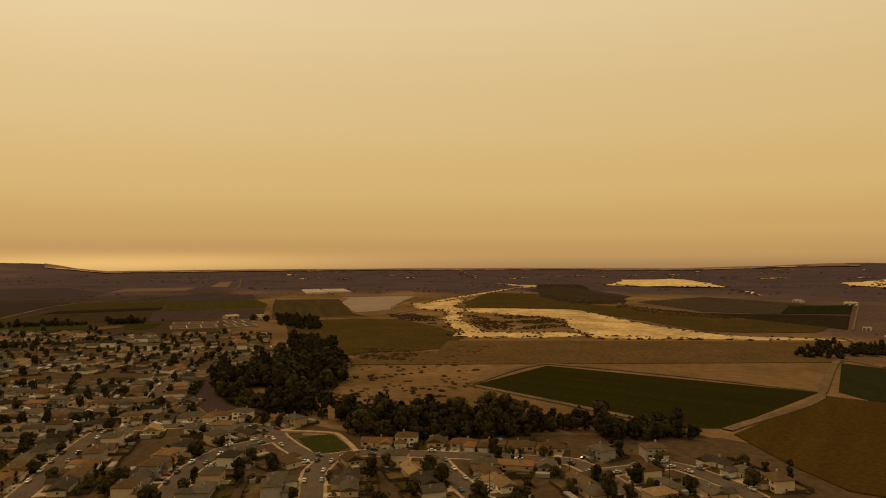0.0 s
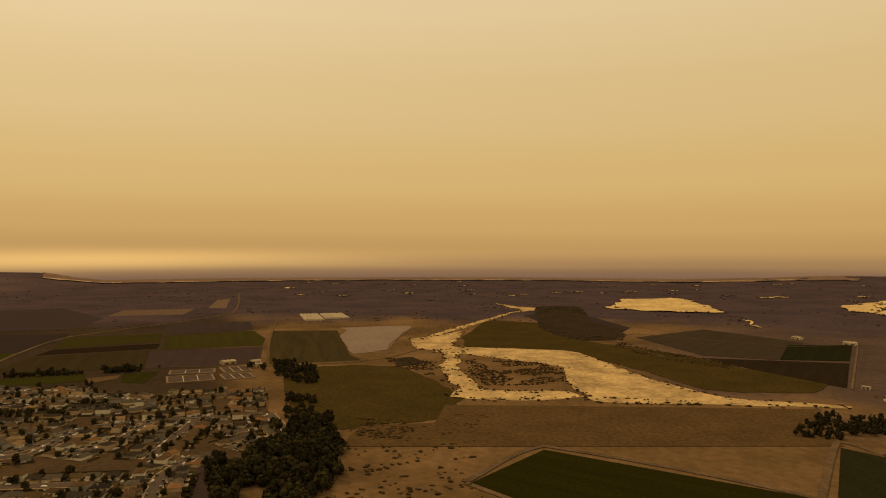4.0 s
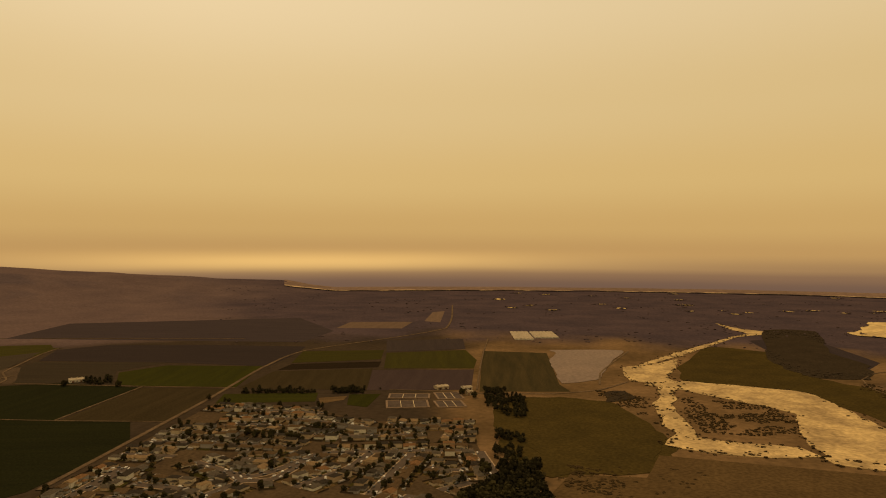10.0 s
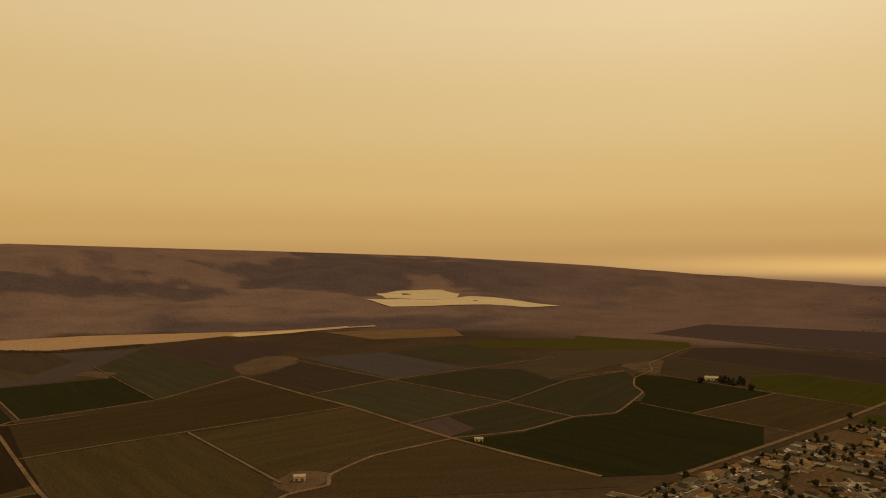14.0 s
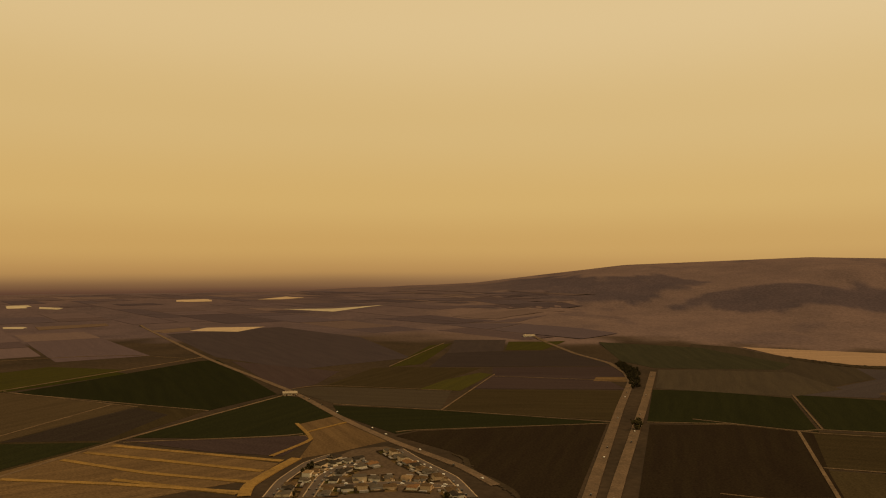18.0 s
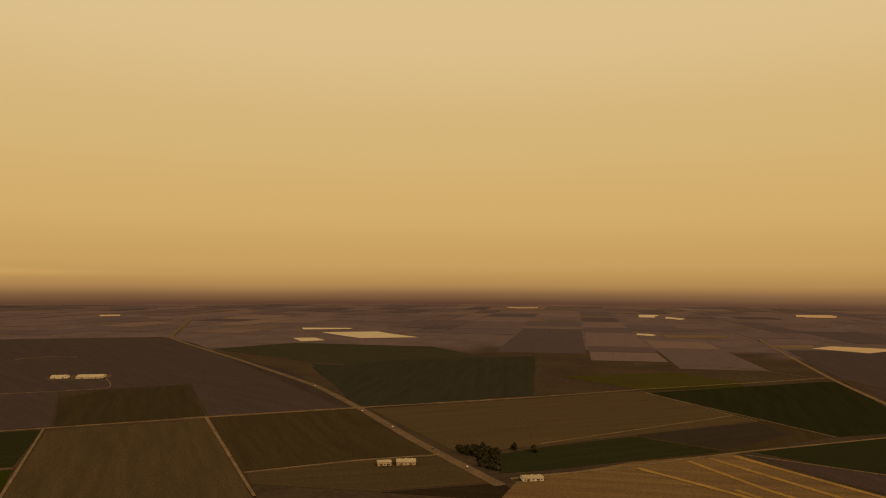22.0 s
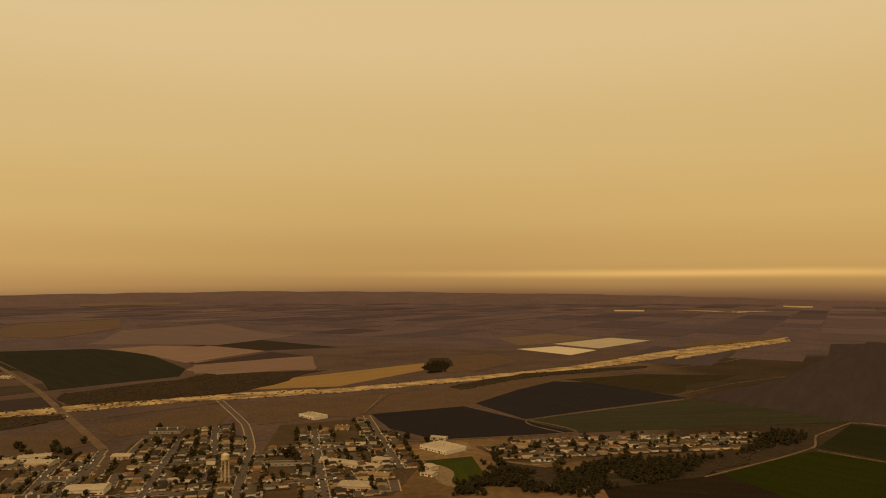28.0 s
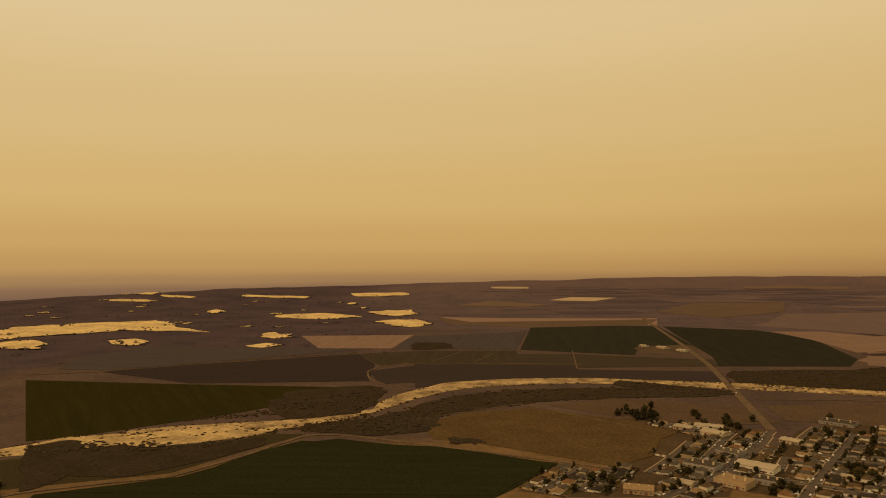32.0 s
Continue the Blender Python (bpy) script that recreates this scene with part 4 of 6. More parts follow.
field("pale", [(3418, 2425), (3581, 2160), (3707, 2010), (3549, 2141)])
field("pale", [(3170, 2651), (3285, 2532), (3258, 2511), (3145, 2630)])
field("tan", [(2054, 2377), (2411, 2422), (2437, 2122), (2031, 2040), (1886, 2050)])
field("dryb", [(1324, 1849), (1586, 1863), (1504, 1634), (1236, 1521), (1140, 1543)])
field("pale", [(-752, 4382), (-513, 4369), (-506, 4309), (-724, 4306)])
field("tan", [(-827, 3703), (-666, 3889), (-339, 3799), (-436, 3726)])
field("tan", [(713, 4305), (1212, 4164), (1193, 4098), (702, 4234)])
field("loam", [(-687, 1847), (-527, 1965), (-274, 2024), (-225, 1767), (-462, 1723), (-555, 1649)])
field("mdark", [(1312, 893), (1737, 927), (2413, 1129), (2909, 1348), (3064, 1261), (1316, 544), (1311, 569), (1320, 798)])
sand("dune", [(-1969, 3153), (-1974, 3237), (-1875, 3161), (-1883, 3089)])
sand("dune", [(-1168, 2213), (-1212, 2372), (-1120, 2307), (-1075, 2235), (-1096, 2154)])
sand("dune", [(-1544, 1942), (-1515, 1983), (-1423, 1954), (-1430, 1872)])
sand("dune", [(-2801, 3404), (-2635, 3488), (-2438, 3437), (-2544, 3369)])
sand("wash", [(1942, 1379), (2280, 1578), (2470, 1598), (2660, 1551), (2994, 1581), (2904, 1506), (2573, 1474), (2178, 1409)])
sand("speck", [(-1585, 1967), (-1544, 2048), (-1433, 1968), (-1430, 1872), (-1500, 1887)])
sand("speck", [(-1086, 1952), (-1049, 2025), (-985, 1992), (-1015, 1923)])
sand("speck", [(-1527, 3999), (-1240, 4094), (-1179, 4007), (-1452, 3895)])
sand("speck", [(-2882, 3713), (-2865, 4067), (-2680, 3697), (-2987, 3849)])
sand("speck", [(-2625, 3725), (-2372, 3680), (-2354, 3597), (-2562, 3636)])
sand("speck", [(-2127, 3818), (-1737, 3826), (-1724, 3758), (-2094, 3759)])
sand("river", [(-710, 821), (-676, 877), (-635, 920), (-567, 973), (-511, 955), (-473, 1026), (-491, 935), (-543, 874), (-595, 838), (-669, 824)])
road("dirt", 6, [(-1864, -1280), (-1885, -956), (-1908, -694)])
road("dirt", 4, [(-957, -625), (-1212, -628)])
road("dirt", 3, [(-958, -724), (-957, -625), (-965, -463)])
road("dirt", 4, [(-1220, -874), (-1215, -678), (-1216, -459)])
road("dirt", 5, [(-1078, -967), (-1206, -947), (-1296, -928)])
road("dirt", 5, [(-1960, -25), (-1715, -32), (-1501, -35), (-1237, -35)])
road("dirt", 9, [(-544, -1380), (-559, -1124), (-573, -989), (-575, -832), (-578, -734), (-591, -614), (-606, -507)])
road("dirt", 4, [(-113, -975), (-303, -985), (-569, -991)])
road("dirt", 5, [(-313, -979), (-320, -700)])
road("dirt", 5, [(45, -1217), (-105, -1184), (-140, -1205), (-340, -1235), (-541, -1374)])
road("dirt", 7, [(-105, -1184), (-113, -833), (-121, -750)])
road("dirt", 4, [(-140, -1209), (-126, -1526)])
road("dirt", 3, [(4, -823), (-112, -822)])
road("dirt", 7, [(-291, -650), (-310, -663), (-356, -664), (-377, -695), (-453, -728), (-573, -733)])
road("dirt", 6, [(-575, -736), (-681, -707), (-799, -721), (-870, -700), (-972, -744), (-1040, -777), (-1081, -827), (-1156, -881), (-1253, -912), (-1329, -974), (-1427, -1009), (-1572, -1059), (-1673, -1081)])
road("dirt", 4, [(-564, -1121), (-761, -1158), (-1000, -1170), (-1237, -1172)])
road("dirt", 4, [(-731, -1527), (-761, -1158), (-792, -860), (-799, -721)])
road("dirt", 4, [(-579, -838), (-798, -866), (-1021, -940), (-1200, -943)])
road("dirt", 3, [(-338, -1708), (-342, -1246)])
road("dirt", 4, [(816, -1225), (778, -1293), (503, -1332)])
road("dirt", 4, [(450, -1138), (490, -1577)])
road("dirt", 4, [(651, -1121), (450, -1138), (161, -1148)])
road("dirt", 4, [(452, -960), (427, -985), (160, -1139)])
road("dirt", 4, [(111, -1167), (-17, -1199), (-132, -1178), (-218, -1185)])
road("dirt", 4, [(1785, -1330), (1672, -1479), (1544, -1557), (1334, -1555)])
road("dirt", 4, [(1296, -991), (1034, -990), (819, -990)])
road("earth", 8, [(774, -579), (639, -613), (484, -641)])
road("dirt", 5, [(1337, -41), (1336, -342), (1327, -625), (1341, -1008), (1340, -1379), (1343, -1606)])
road("dirt", 4, [(1326, -997), (959, -972)])
road("dirt", 5, [(932, -100), (942, -246), (932, -364)])
road("dirt", 6, [(1339, -78), (887, -98)])
road("dirt", 6, [(1296, 571), (1317, 531), (1324, 176), (1330, -76), (1331, -324), (1332, -734)])
road("dirt", 3, [(1046, 507), (1057, 173)])
road("dirt", 5, [(1296, 571), (1145, 556), (1064, 520), (960, 516), (790, 522)])
road("dirt", 6, [(1313, 174), (808, 158)])
road("dirt", 6, [(1325, -76), (825, -101)])
road("dirt", 5, [(2508, 415), (2557, 341), (2523, 246)])
road("dirt", 4, [(1973, 129), (1768, 108), (1752, 317)])
road("dirt", 5, [(871, 930), (862, 799), (553, 932)])
road("dirt", 4, [(1312, 932), (1561, 960), (1798, 951)])
road("dirt", 5, [(670, 1150), (775, 1268), (818, 1322)])
road("dirt", 5, [(248, 1385), (362, 1408), (503, 1427)])
road("dirt", 4, [(33, 1159), (97, 1092)])
road("dirt", 4, [(-1268, 1313), (-1136, 1394), (-1020, 1563), (-696, 1871)])
road("dirt", 3, [(-448, 1726), (-419, 2004)])
road("dirt", 3, [(-344, 1750), (-312, 2058)])
road("dirt", 7, [(-59, 1784), (-459, 1713), (-539, 1643), (-550, 1546), (-507, 1439), (-452, 1378)])

# ---- helpers for things ----
rng = random.Random(7)


def root(name, label, category, group="", kind=""):
    return tagged(new(name), label, category, group, kind)


def box(bm, x0, y0, z0, x1, y1, z1, bottom=False):
    v = [bm.verts.new(p) for p in ((x0, y0, z0), (x1, y0, z0), (x1, y1, z0), (x0, y1, z0), (x0, y0, z1), (x1, y0, z1), (x1, y1, z1), (x0, y1, z1))]
    for f in ((4, 5, 6, 7), (0, 1, 5, 4), (1, 2, 6, 5), (2, 3, 7, 6), (3, 0, 4, 7)) + (((3, 2, 1, 0),) if bottom else ()):
        bm.faces.new([v[i] for i in f])


def boxes(*dims):
    bm = bmesh.new()
    for d in dims:
        box(bm, *d, bottom=True)
    return bm


def tube(bm, a, b, r0, r1, n=8, caps=True):
    a, b = Vector(a), Vector(b)
    q = (b - a).to_track_quat("Z", "Y")
    rows = []
    for p, r in ((a, r0), (b, r1)):
        rows.append([bm.verts.new(p + q @ Vector((r * math.cos(2 * math.pi * i / n), r * math.sin(2 * math.pi * i / n), 0))) for i in range(n)])
    for i in range(n):
        bm.faces.new((rows[0][i], rows[0][(i + 1) % n], rows[1][(i + 1) % n], rows[1][i]))
    if caps:
        bm.faces.new(rows[0][::-1])
        bm.faces.new(rows[1])


def lathe(bm, profile, n=20):
    rows = [[bm.verts.new((r * math.cos(2 * math.pi * i / n), r * math.sin(2 * math.pi * i / n), z)) for i in range(n)] if r > 0.01 else [bm.verts.new((0, 0, z))] for r, z in profile]
    for a, b in zip(rows, rows[1:]):
        for i in range(n):
            j = (i + 1) % n
            if len(a) == 1:
                bm.faces.new((a[0], b[j], b[i]))
            elif len(b) == 1:
                bm.faces.new((a[i], a[j], b[0]))
            else:
                bm.faces.new((a[i], a[j], b[j], b[i]))


def inside(p, poly):
    x, y = p
    c = False
    for (x0, y0), (x1, y1) in zip(poly, poly[1:] + poly[:1]):
        if (y0 > y) != (y1 > y) and x < (x1 - x0) * (y - y0) / (y1 - y0) + x0:
            c = not c
    return c


class Near:
    """Points in square cells, to ask whether one lies closer than some distance."""

    def __init__(self, cell):
        self.cell, self.cells = cell, {}

    def add(self, x, y):
        self.cells.setdefault((int(x // self.cell), int(y // self.cell)), []).append((x, y))

    def near(self, x, y, d):
        i, j, n = int(x // self.cell), int(y // self.cell), int(d // self.cell) + 1
        return any((px - x) ** 2 + (py - y) ** 2 < d * d for a in range(i - n, i + n + 1) for b in range(j - n, j + n + 1) for px, py in self.cells.get((a, b), ()))


PROTOS = {}


def put(key, build, m):
    """The first of a kind stands where it is built; the others are copies."""
    if key not in PROTOS:
        PROTOS[key] = build()
        PROTOS[key].matrix_basis = m
        return PROTOS[key]
    return copy_thing(PROTOS[key], m)


# ---- the patchwork of far fields, and specks of bare sand on the mesa ----
def fold(x, y):
    """A point of the far plain, moved in along its line of sight onto the rising rim of the land."""
    r = math.hypot(x, y)
    if r < 3200:
        return x, y
    lo, hi = 3000.0, min(r, 4650.0)
    for i in range(22):
        m = (lo + hi) / 2
        if terrain(x / r * m, y / r * m) < EYE_Z * (1 - m / r):
            lo = m
        else:
            hi = m
    return round(x / r * lo, 1), round(y / r * lo, 1)


def patchwork():
    r = random.Random(3)
    for sector, turn in (((-78, 12), -32), ((12, 100), 24), ((212, 245), 60)):
        u = Vector((math.cos(radians(turn)), math.sin(radians(turn))))
        v = Vector((-u.y, u.x))
        y = -9000.0
        while y < 9000:
            hgt = r.uniform(140, 380)
            x = -9000.0 + r.uniform(0, 200)
            while x < 9000:
                wid = r.uniform(220, 800)
                c = u * (x + wid / 2) + v * (y + hgt / 2)
                a = math.degrees(math.atan2(c.y, c.x))
                if sector[0] > 180:
                    a %= 360
                if sector[0] < a < sector[1] and 1500 < c.length < (8600 if sector[0] < 180 else 2250) and r.random() < 0.72:
                    quad = [c + u * (sx * (wid / 2 - 6)) + v * (sy * (hgt / 2 - 6)) for sx, sy in ((-1, -1), (1, -1), (1, 1), (-1, 1))]
                    ring = [fold(q.x, q.y) for q in quad]
                    mid = fold(c.x, c.y)
                    tests = [mid] + ring + [((p[0] + q[0]) / 2, (p[1] + q[1]) / 2) for p, q in zip(ring, ring[1:] + ring[:1])] + [((p[0] + mid[0]) / 2, (p[1] + mid[1]) / 2) for p in ring]
                    if not any(inside(p, poly) for p in tests for poly in FIELD_POLYS[:KNOWN]) and not any(inside(q, ring) for poly in FIELD_POLYS[:KNOWN] for q in poly):
                        # these styles carry the haze in their colour
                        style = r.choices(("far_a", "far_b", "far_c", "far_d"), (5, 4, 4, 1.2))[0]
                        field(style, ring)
                x += wid
            y += hgt
    for i in range(75):
        a, d = radians(r.uniform(108, 180)), r.uniform(2900, 4250)
        x, y, s = d * math.cos(a), d * math.sin(a), r.uniform(6, 26)
        if r.random() < 0.8:
            sand("speck", [(x + s * k * math.cos(q) * r.uniform(0.7, 1.4), y + s * k * math.sin(q) * r.uniform(0.7, 1.4)) for q, k in ((0, 1.0), (1.2, 1.2), (2.4, 0.8), (3.6, 1.3), (5.0, 0.9))])


KNOWN, KNOWN_CROPS = len(FIELD_POLYS), len(CROP_POLYS)
patchwork()

# ---- materials of the things ----
WALLS = [material("stucco_" + n, c, tuple(x * 0.85 for x in c), scale=0.4, fine=4, vary=0.15, rough=0.95) for n, c in
         (("cream", (0.54, 0.43, 0.29)), ("tan", (0.46, 0.34, 0.21)), ("white", (0.66, 0.60, 0.48)), ("grey", (0.300, 0.272, 0.240)))]
ROOFS = [material("shingle_" + n, c, tuple(x * 0.7 for x in c), scale=0.5, fine=3, vary=0.3, rough=0.95) for n, c in
         (("brown", (0.100, 0.066, 0.036)), ("grey", (0.092, 0.076, 0.058)), ("dark", (0.044, 0.036, 0.028)), ("tile", (0.180, 0.100, 0.048)), ("tan", (0.235, 0.160, 0.086)))]
TRIM = material("white_trim", (0.60, 0.55, 0.46), scale=1.0, vary=0.1)
GLASS = material("window_glass", (0.03, 0.03, 0.035), rough=0.12, scale=1.0, spec=0.5)
DOOR = material("painted_door", (0.16, 0.08, 0.05), scale=1.0, vary=0.4)
CONCRETE = material("concrete", (0.420, 0.330, 0.225), (0.290, 0.225, 0.155), scale=0.3, fine=3)
BARK = material("bark", (0.060, 0.042, 0.030), scale=1.0)
LEAF = [material("leaf_" + n, c, tuple(x * 0.6 for x in c), scale=0.8, fine=5, vary=0.3, rough=0.8) for n, c in
        (("oak", (0.052, 0.044, 0.019)), ("olive", (0.076, 0.059, 0.024)), ("cypress", (0.036, 0.031, 0.016)), ("euc", (0.060, 0.049, 0.025)), ("scrub", (0.074, 0.050, 0.023)))]
RUBBER = material("tyre_rubber", (0.018, 0.018, 0.018), scale=5.0)
STEEL = material("painted_steel", (0.60, 0.49, 0.31), (0.48, 0.39, 0.25), scale=0.3, rough=0.5)
WOOD = material("fence_wood", (0.070, 0.050, 0.034), (0.050, 0.036, 0.026), scale=0.5)
CREAM_ROOF = material("pale_metal_roof", (0.36, 0.30, 0.21), (0.29, 0.24, 0.17), scale=0.1, rough=0.5, vary=0.08)


# ---- houses ----
def hip(bm, x0, y0, x1, y1, z, rise, over=0.55, gable=False):
    """A hip or gable roof over a rectangle, with eaves 0.2 m thick."""
    x0, y0, x1, y1 = x0 - over, y0 - over, x1 + over, y1 + over
    w, d = x1 - x0, y1 - y0
    base = [bm.verts.new((x, y, z - 0.2)) for x, y in ((x0, y0), (x1, y0), (x1, y1), (x0, y1))]
    eave = [bm.verts.new((x, y, z)) for x, y in ((x0, y0), (x1, y0), (x1, y1), (x0, y1))]
    if w >= d:
        k = 0 if gable else d / 2
        a, b = bm.verts.new((x0 + k, (y0 + y1) / 2, z + rise)), bm.verts.new((x1 - k, (y0 + y1) / 2, z + rise))
        tops = ((0, 1, b, a), (2, 3, a, b), (1, 2, b), (3, 0, a))
    else:
        k = 0 if gable else w / 2
        a, b = bm.verts.new(((x0 + x1) / 2, y0 + k, z + rise)), bm.verts.new(((x0 + x1) / 2, y1 - k, z + rise))
        tops = ((1, 2, b, a), (3, 0, a, b), (0, 1, a), (2, 3, b))
    for t in tops:
        bm.faces.new([eave[i] if isinstance(i, int) else i for i in t])
    for i in range(4):
        j = (i + 1) % 4
        bm.faces.new((base[i], base[j], eave[j], eave[i]))
    bm.faces.new(base[::-1])


def window_mesh(w, h):
    """A window in the plane y = 0 that faces -y: one moulded frame with its sill and a recessed pane."""
    bm = bmesh.new()
    rings = []
    for y, k, low in ((0.0, 0.0, 0.0), (-0.07, 0.0, 0.05), (-0.07, 0.1, -0.02), (-0.02, 0.1, -0.02)):
        rings.append([bm.verts.new(p) for p in ((-w / 2 + k, y, k - low), (w / 2 - k, y, k - low), (w / 2 - k, y, h - k), (-w / 2 + k, y, h - k))])
    for r0, r1 in zip(rings, rings[1:]):
        for i in range(4):
            bm.faces.new((r0[i], r0[(i + 1) % 4], r1[(i + 1) % 4], r1[i]))
    bm.faces.new(rings[-1]).material_index = 1
    me = bpy.data.meshes.new("window")
    bm.to_mesh(me)
    bm.free()
    me.materials.append(TRIM)
    me.materials.append(GLASS)
    return me


def plain_mesh(name, mat, *dims):
    bm = boxes(*dims)
    me = bpy.data.meshes.new(name)
    bm.to_mesh(me)
    bm.free()
    me.materials.append(mat)
    return me


FRAME = plain_mesh("window", TRIM, (-1.3, -0.06, 0, -1.2, 0, 1.5), (1.2, -0.06, 0, 1.3, 0, 1.5), (-1.2, -0.06, 1.4, 1.2, 0, 1.5), (-1.3, -0.12, -0.08, 1.3, 0, 0.06), (-0.03, -0.05, 0, 0.03, 0, 1.4))
PANE = plain_mesh("pane", GLASS, (-1.2, -0.03, 0.06, 1.2, -0.01, 1.4))
WINDOW = {k: window_mesh(*k) for k in ((1.8, 1.3), (1.2, 1.2), (2.6, 1.5))}


def add_window(parent, size, x, y, z, turn):
    ob = new("window", WINDOW[size])
    ob.parent = parent
    ob.matrix_basis = pose(x, y, z, 0, 0, turn)
    return ob


ROOF_WORDS = ("brown shingle", "grey shingle", "dark shingle", "clay tile", "tan shingle")
WALL_WORDS = ("cream", "tan", "white", "grey")


def build_house(kind, wall, roof):
    """kind: 0 one storey with a garage wing, 1 two storeys, 2 a plain gabled cottage, 3 a long ranch house. The front faces -y."""
    flip = -1 if (kind + wall + roof) % 2 else 1
    words = ("single-storey", "two-storey", "small gabled", "long low ranch")[kind]
    h = root("house", f"{words} house with {WALL_WORDS[wall]} stucco walls and {ROOF_WORDS[roof]} roof", "house", "houses of the town")
    w, d, z = ((14.5, 9.0, 2.9), (12.0, 9.5, 5.6), (9.0, 10.5, 2.8), (17.5, 8.0, 2.8))[kind]
    gx0, gx1 = sorted((flip * (w / 2 - 6.2), flip * w / 2))
    gd = (5.5, 3.0, 0.0, 4.2)[kind]
    bm = boxes((-w / 2, -d / 2, -0.3, w / 2, d / 2, z))
    if gd:
        box(bm, gx0, -d / 2 - gd, -0.3, gx1, -d / 2 + 0.5, min(z, 2.9) - 0.05, True)
    if kind == 2:
        for s in (-1, 1):
            bm.faces.new([bm.verts.new(p) for p in ((-w / 2 + 0.1, s * d / 2, z), (w / 2 - 0.1, s * d / 2, z), (0, s * d / 2, z + 2.2))])
    part("wall", bm, WALLS[wall], h)
    bm = bmesh.new()
    hip(bm, -w / 2, -d / 2, w / 2, d / 2, z + 0.2, (2.1, 1.9, 2.3, 1.7)[kind], gable=kind in (2, 3))
    part("roof", bm, ROOFS[roof], h)
    if gd:
        bm = bmesh.new()
        hip(bm, gx0, -d / 2 - gd, gx1, -d / 2 + (3.0 if kind != 1 else 0.3), min(z, 2.9) + 0.22, 1.5, gable=kind == 3)
        part("garage_roof", bm, ROOFS[roof], h)
        gm = (gx0 + gx1) / 2
        y = -d / 2 - gd
        bm = boxes(*[(gm - 2.4, y - 0.05 - 0.015 * (i % 2), 0.05 + i * 0.55, gm + 2.4, y + 0.02, 0.58 + i * 0.55) for i in range(4)])
        part("garage_door", bm, TRIM, h)
    bm = boxes((-flip * 1.2 - 0.5, -d / 2 - 0.07, 0, -flip * 1.2 + 0.5, -d / 2 + 0.02, 2.1))
    part("front_door", bm, DOOR, h)
    add_window(h, (2.6, 1.5), -flip * (w / 2 - 2.3), -d / 2, 0.9, 0)
    add_window(h, (1.8, 1.3), -w / 2 + 3, d / 2, 1.0, 180)
    add_window(h, (1.8, 1.3), w / 2 - 3, d / 2, 1.0, 180)
    add_window(h, (1.2, 1.2), -flip * w / 2, 0.5, 1.0, -90 * flip)
    if kind == 1:
        for x in (-3.5, 0, 3.5):
            add_window(h, (1.8, 1.3), x, -d / 2, 3.6, 0)
    bm = boxes((flip * 2.0 - 0.4, 1.0, z + 0.8, flip * 2.0 + 0.4, 1.7, z + 2.9))
    part("chimney", bm, WALLS[3], h)
    return h


# lots: fences, driveways and yards, and the plainer houses far out, are gathered and joined
FENCE, DRIVE, YARD, SHED, SHRUBS = [], [], ([], [], []), [], []
HOUSES, HOUSE_NEAR, STREET_NEAR, TREE_SPOTS, CAR_SPOTS = [], Near(20), Near(20), [], []


def joined(name, boxes_list, mat, label, category):
    verts, faces = [], []
    for m, dims in boxes_list:
        n = len(verts)
        x0, y0, z0, x1, y1, z1 = dims
        verts += [tuple(m @ Vector(p)) for p in ((x0, y0, z0), (x1, y0, z0), (x1, y1, z0), (x0, y1, z0), (x0, y0, z1), (x1, y0, z1), (x1, y1, z1), (x0, y1, z1))]
        faces += [tuple(n + i for i in f) for f in ((4, 5, 6, 7), (0, 1, 5, 4), (1, 2, 6, 5), (2, 3, 7, 6), (3, 0, 4, 7))]
    me = bpy.data.meshes.new(name)
    me.from_pydata(verts, [], faces)
    me.materials.append(mat)
    return tagged(new(name, me), label, category, kind="stuff")


REGIONS = []


def add_lot(x, y, turn, front):
    """A house whose front looks along -y of its turn, towards the street, front metres away."""
    r = rng.random
    m = pose(x, y, 0.02, 0, 0, turn + rng.uniform(-2, 2))
    HOUSES.append((x, y, m))
    HOUSE_NEAR.add(x, y)
    YARD[rng.randrange(3)].append((m, (-7.7, -front + 7.2, -0.2, 7.7, -3, 0.08)))
    YARD[rng.randrange(3)].append((m, (-7.7, 3, -0.2, 7.7, 13.4, 0.08)))
    side = rng.choice((-1, 1))
    DRIVE.append((m, (side * 4 - 2.6, -front + 5.4, -0.2, side * 4 + 2.6, -4, 0.15)))
    if r() < 0.5:
        DRIVE.append((m, (rng.uniform(-6, -2), 4, -0.2, rng.uniform(1, 5), rng.uniform(6.5, 8.5), 0.14)))
    if r() < 0.35:
        SHED.append((m, (rng.uniform(-6.5, 2), 10, 0, rng.uniform(3.5, 6), 13, rng.uniform(1.9, 2.5))))
    for s in (-1, 1):
        if r() < 0.5:
            FENCE.append((m, (s * 7.8 - 0.06, -1, 0, s * 7.8 + 0.06, 13.5, 1.6)))
    if r() < 0.6:
        FENCE.append((m, (-7.8, 13.4, 0, 7.8, 13.5, 1.6)))
    for k in range(3):
        if r() < 0.55:
            p = m @ Vector((rng.uniform(-7.5, 7.5), rng.choice((rng.uniform(-front + 7, -8), rng.uniform(8, 12.5))), 0))
            TREE_SPOTS.append((p.x, p.y))
    for k in range(4):
        p = m @ Vector((rng.uniform(-7.5, 7.5), rng.choice((rng.uniform(-9, -7), rng.uniform(6, 13))), 0))
        SHRUBS.append((p.x, p.y, 0.1))
    if r() < 0.7:
        CAR_SPOTS.append((m @ Vector((side * 4 + rng.uniform(-1, 1), -front + 8.5, 0)), turn + 90 + rng.uniform(-4, 4), 0.17))


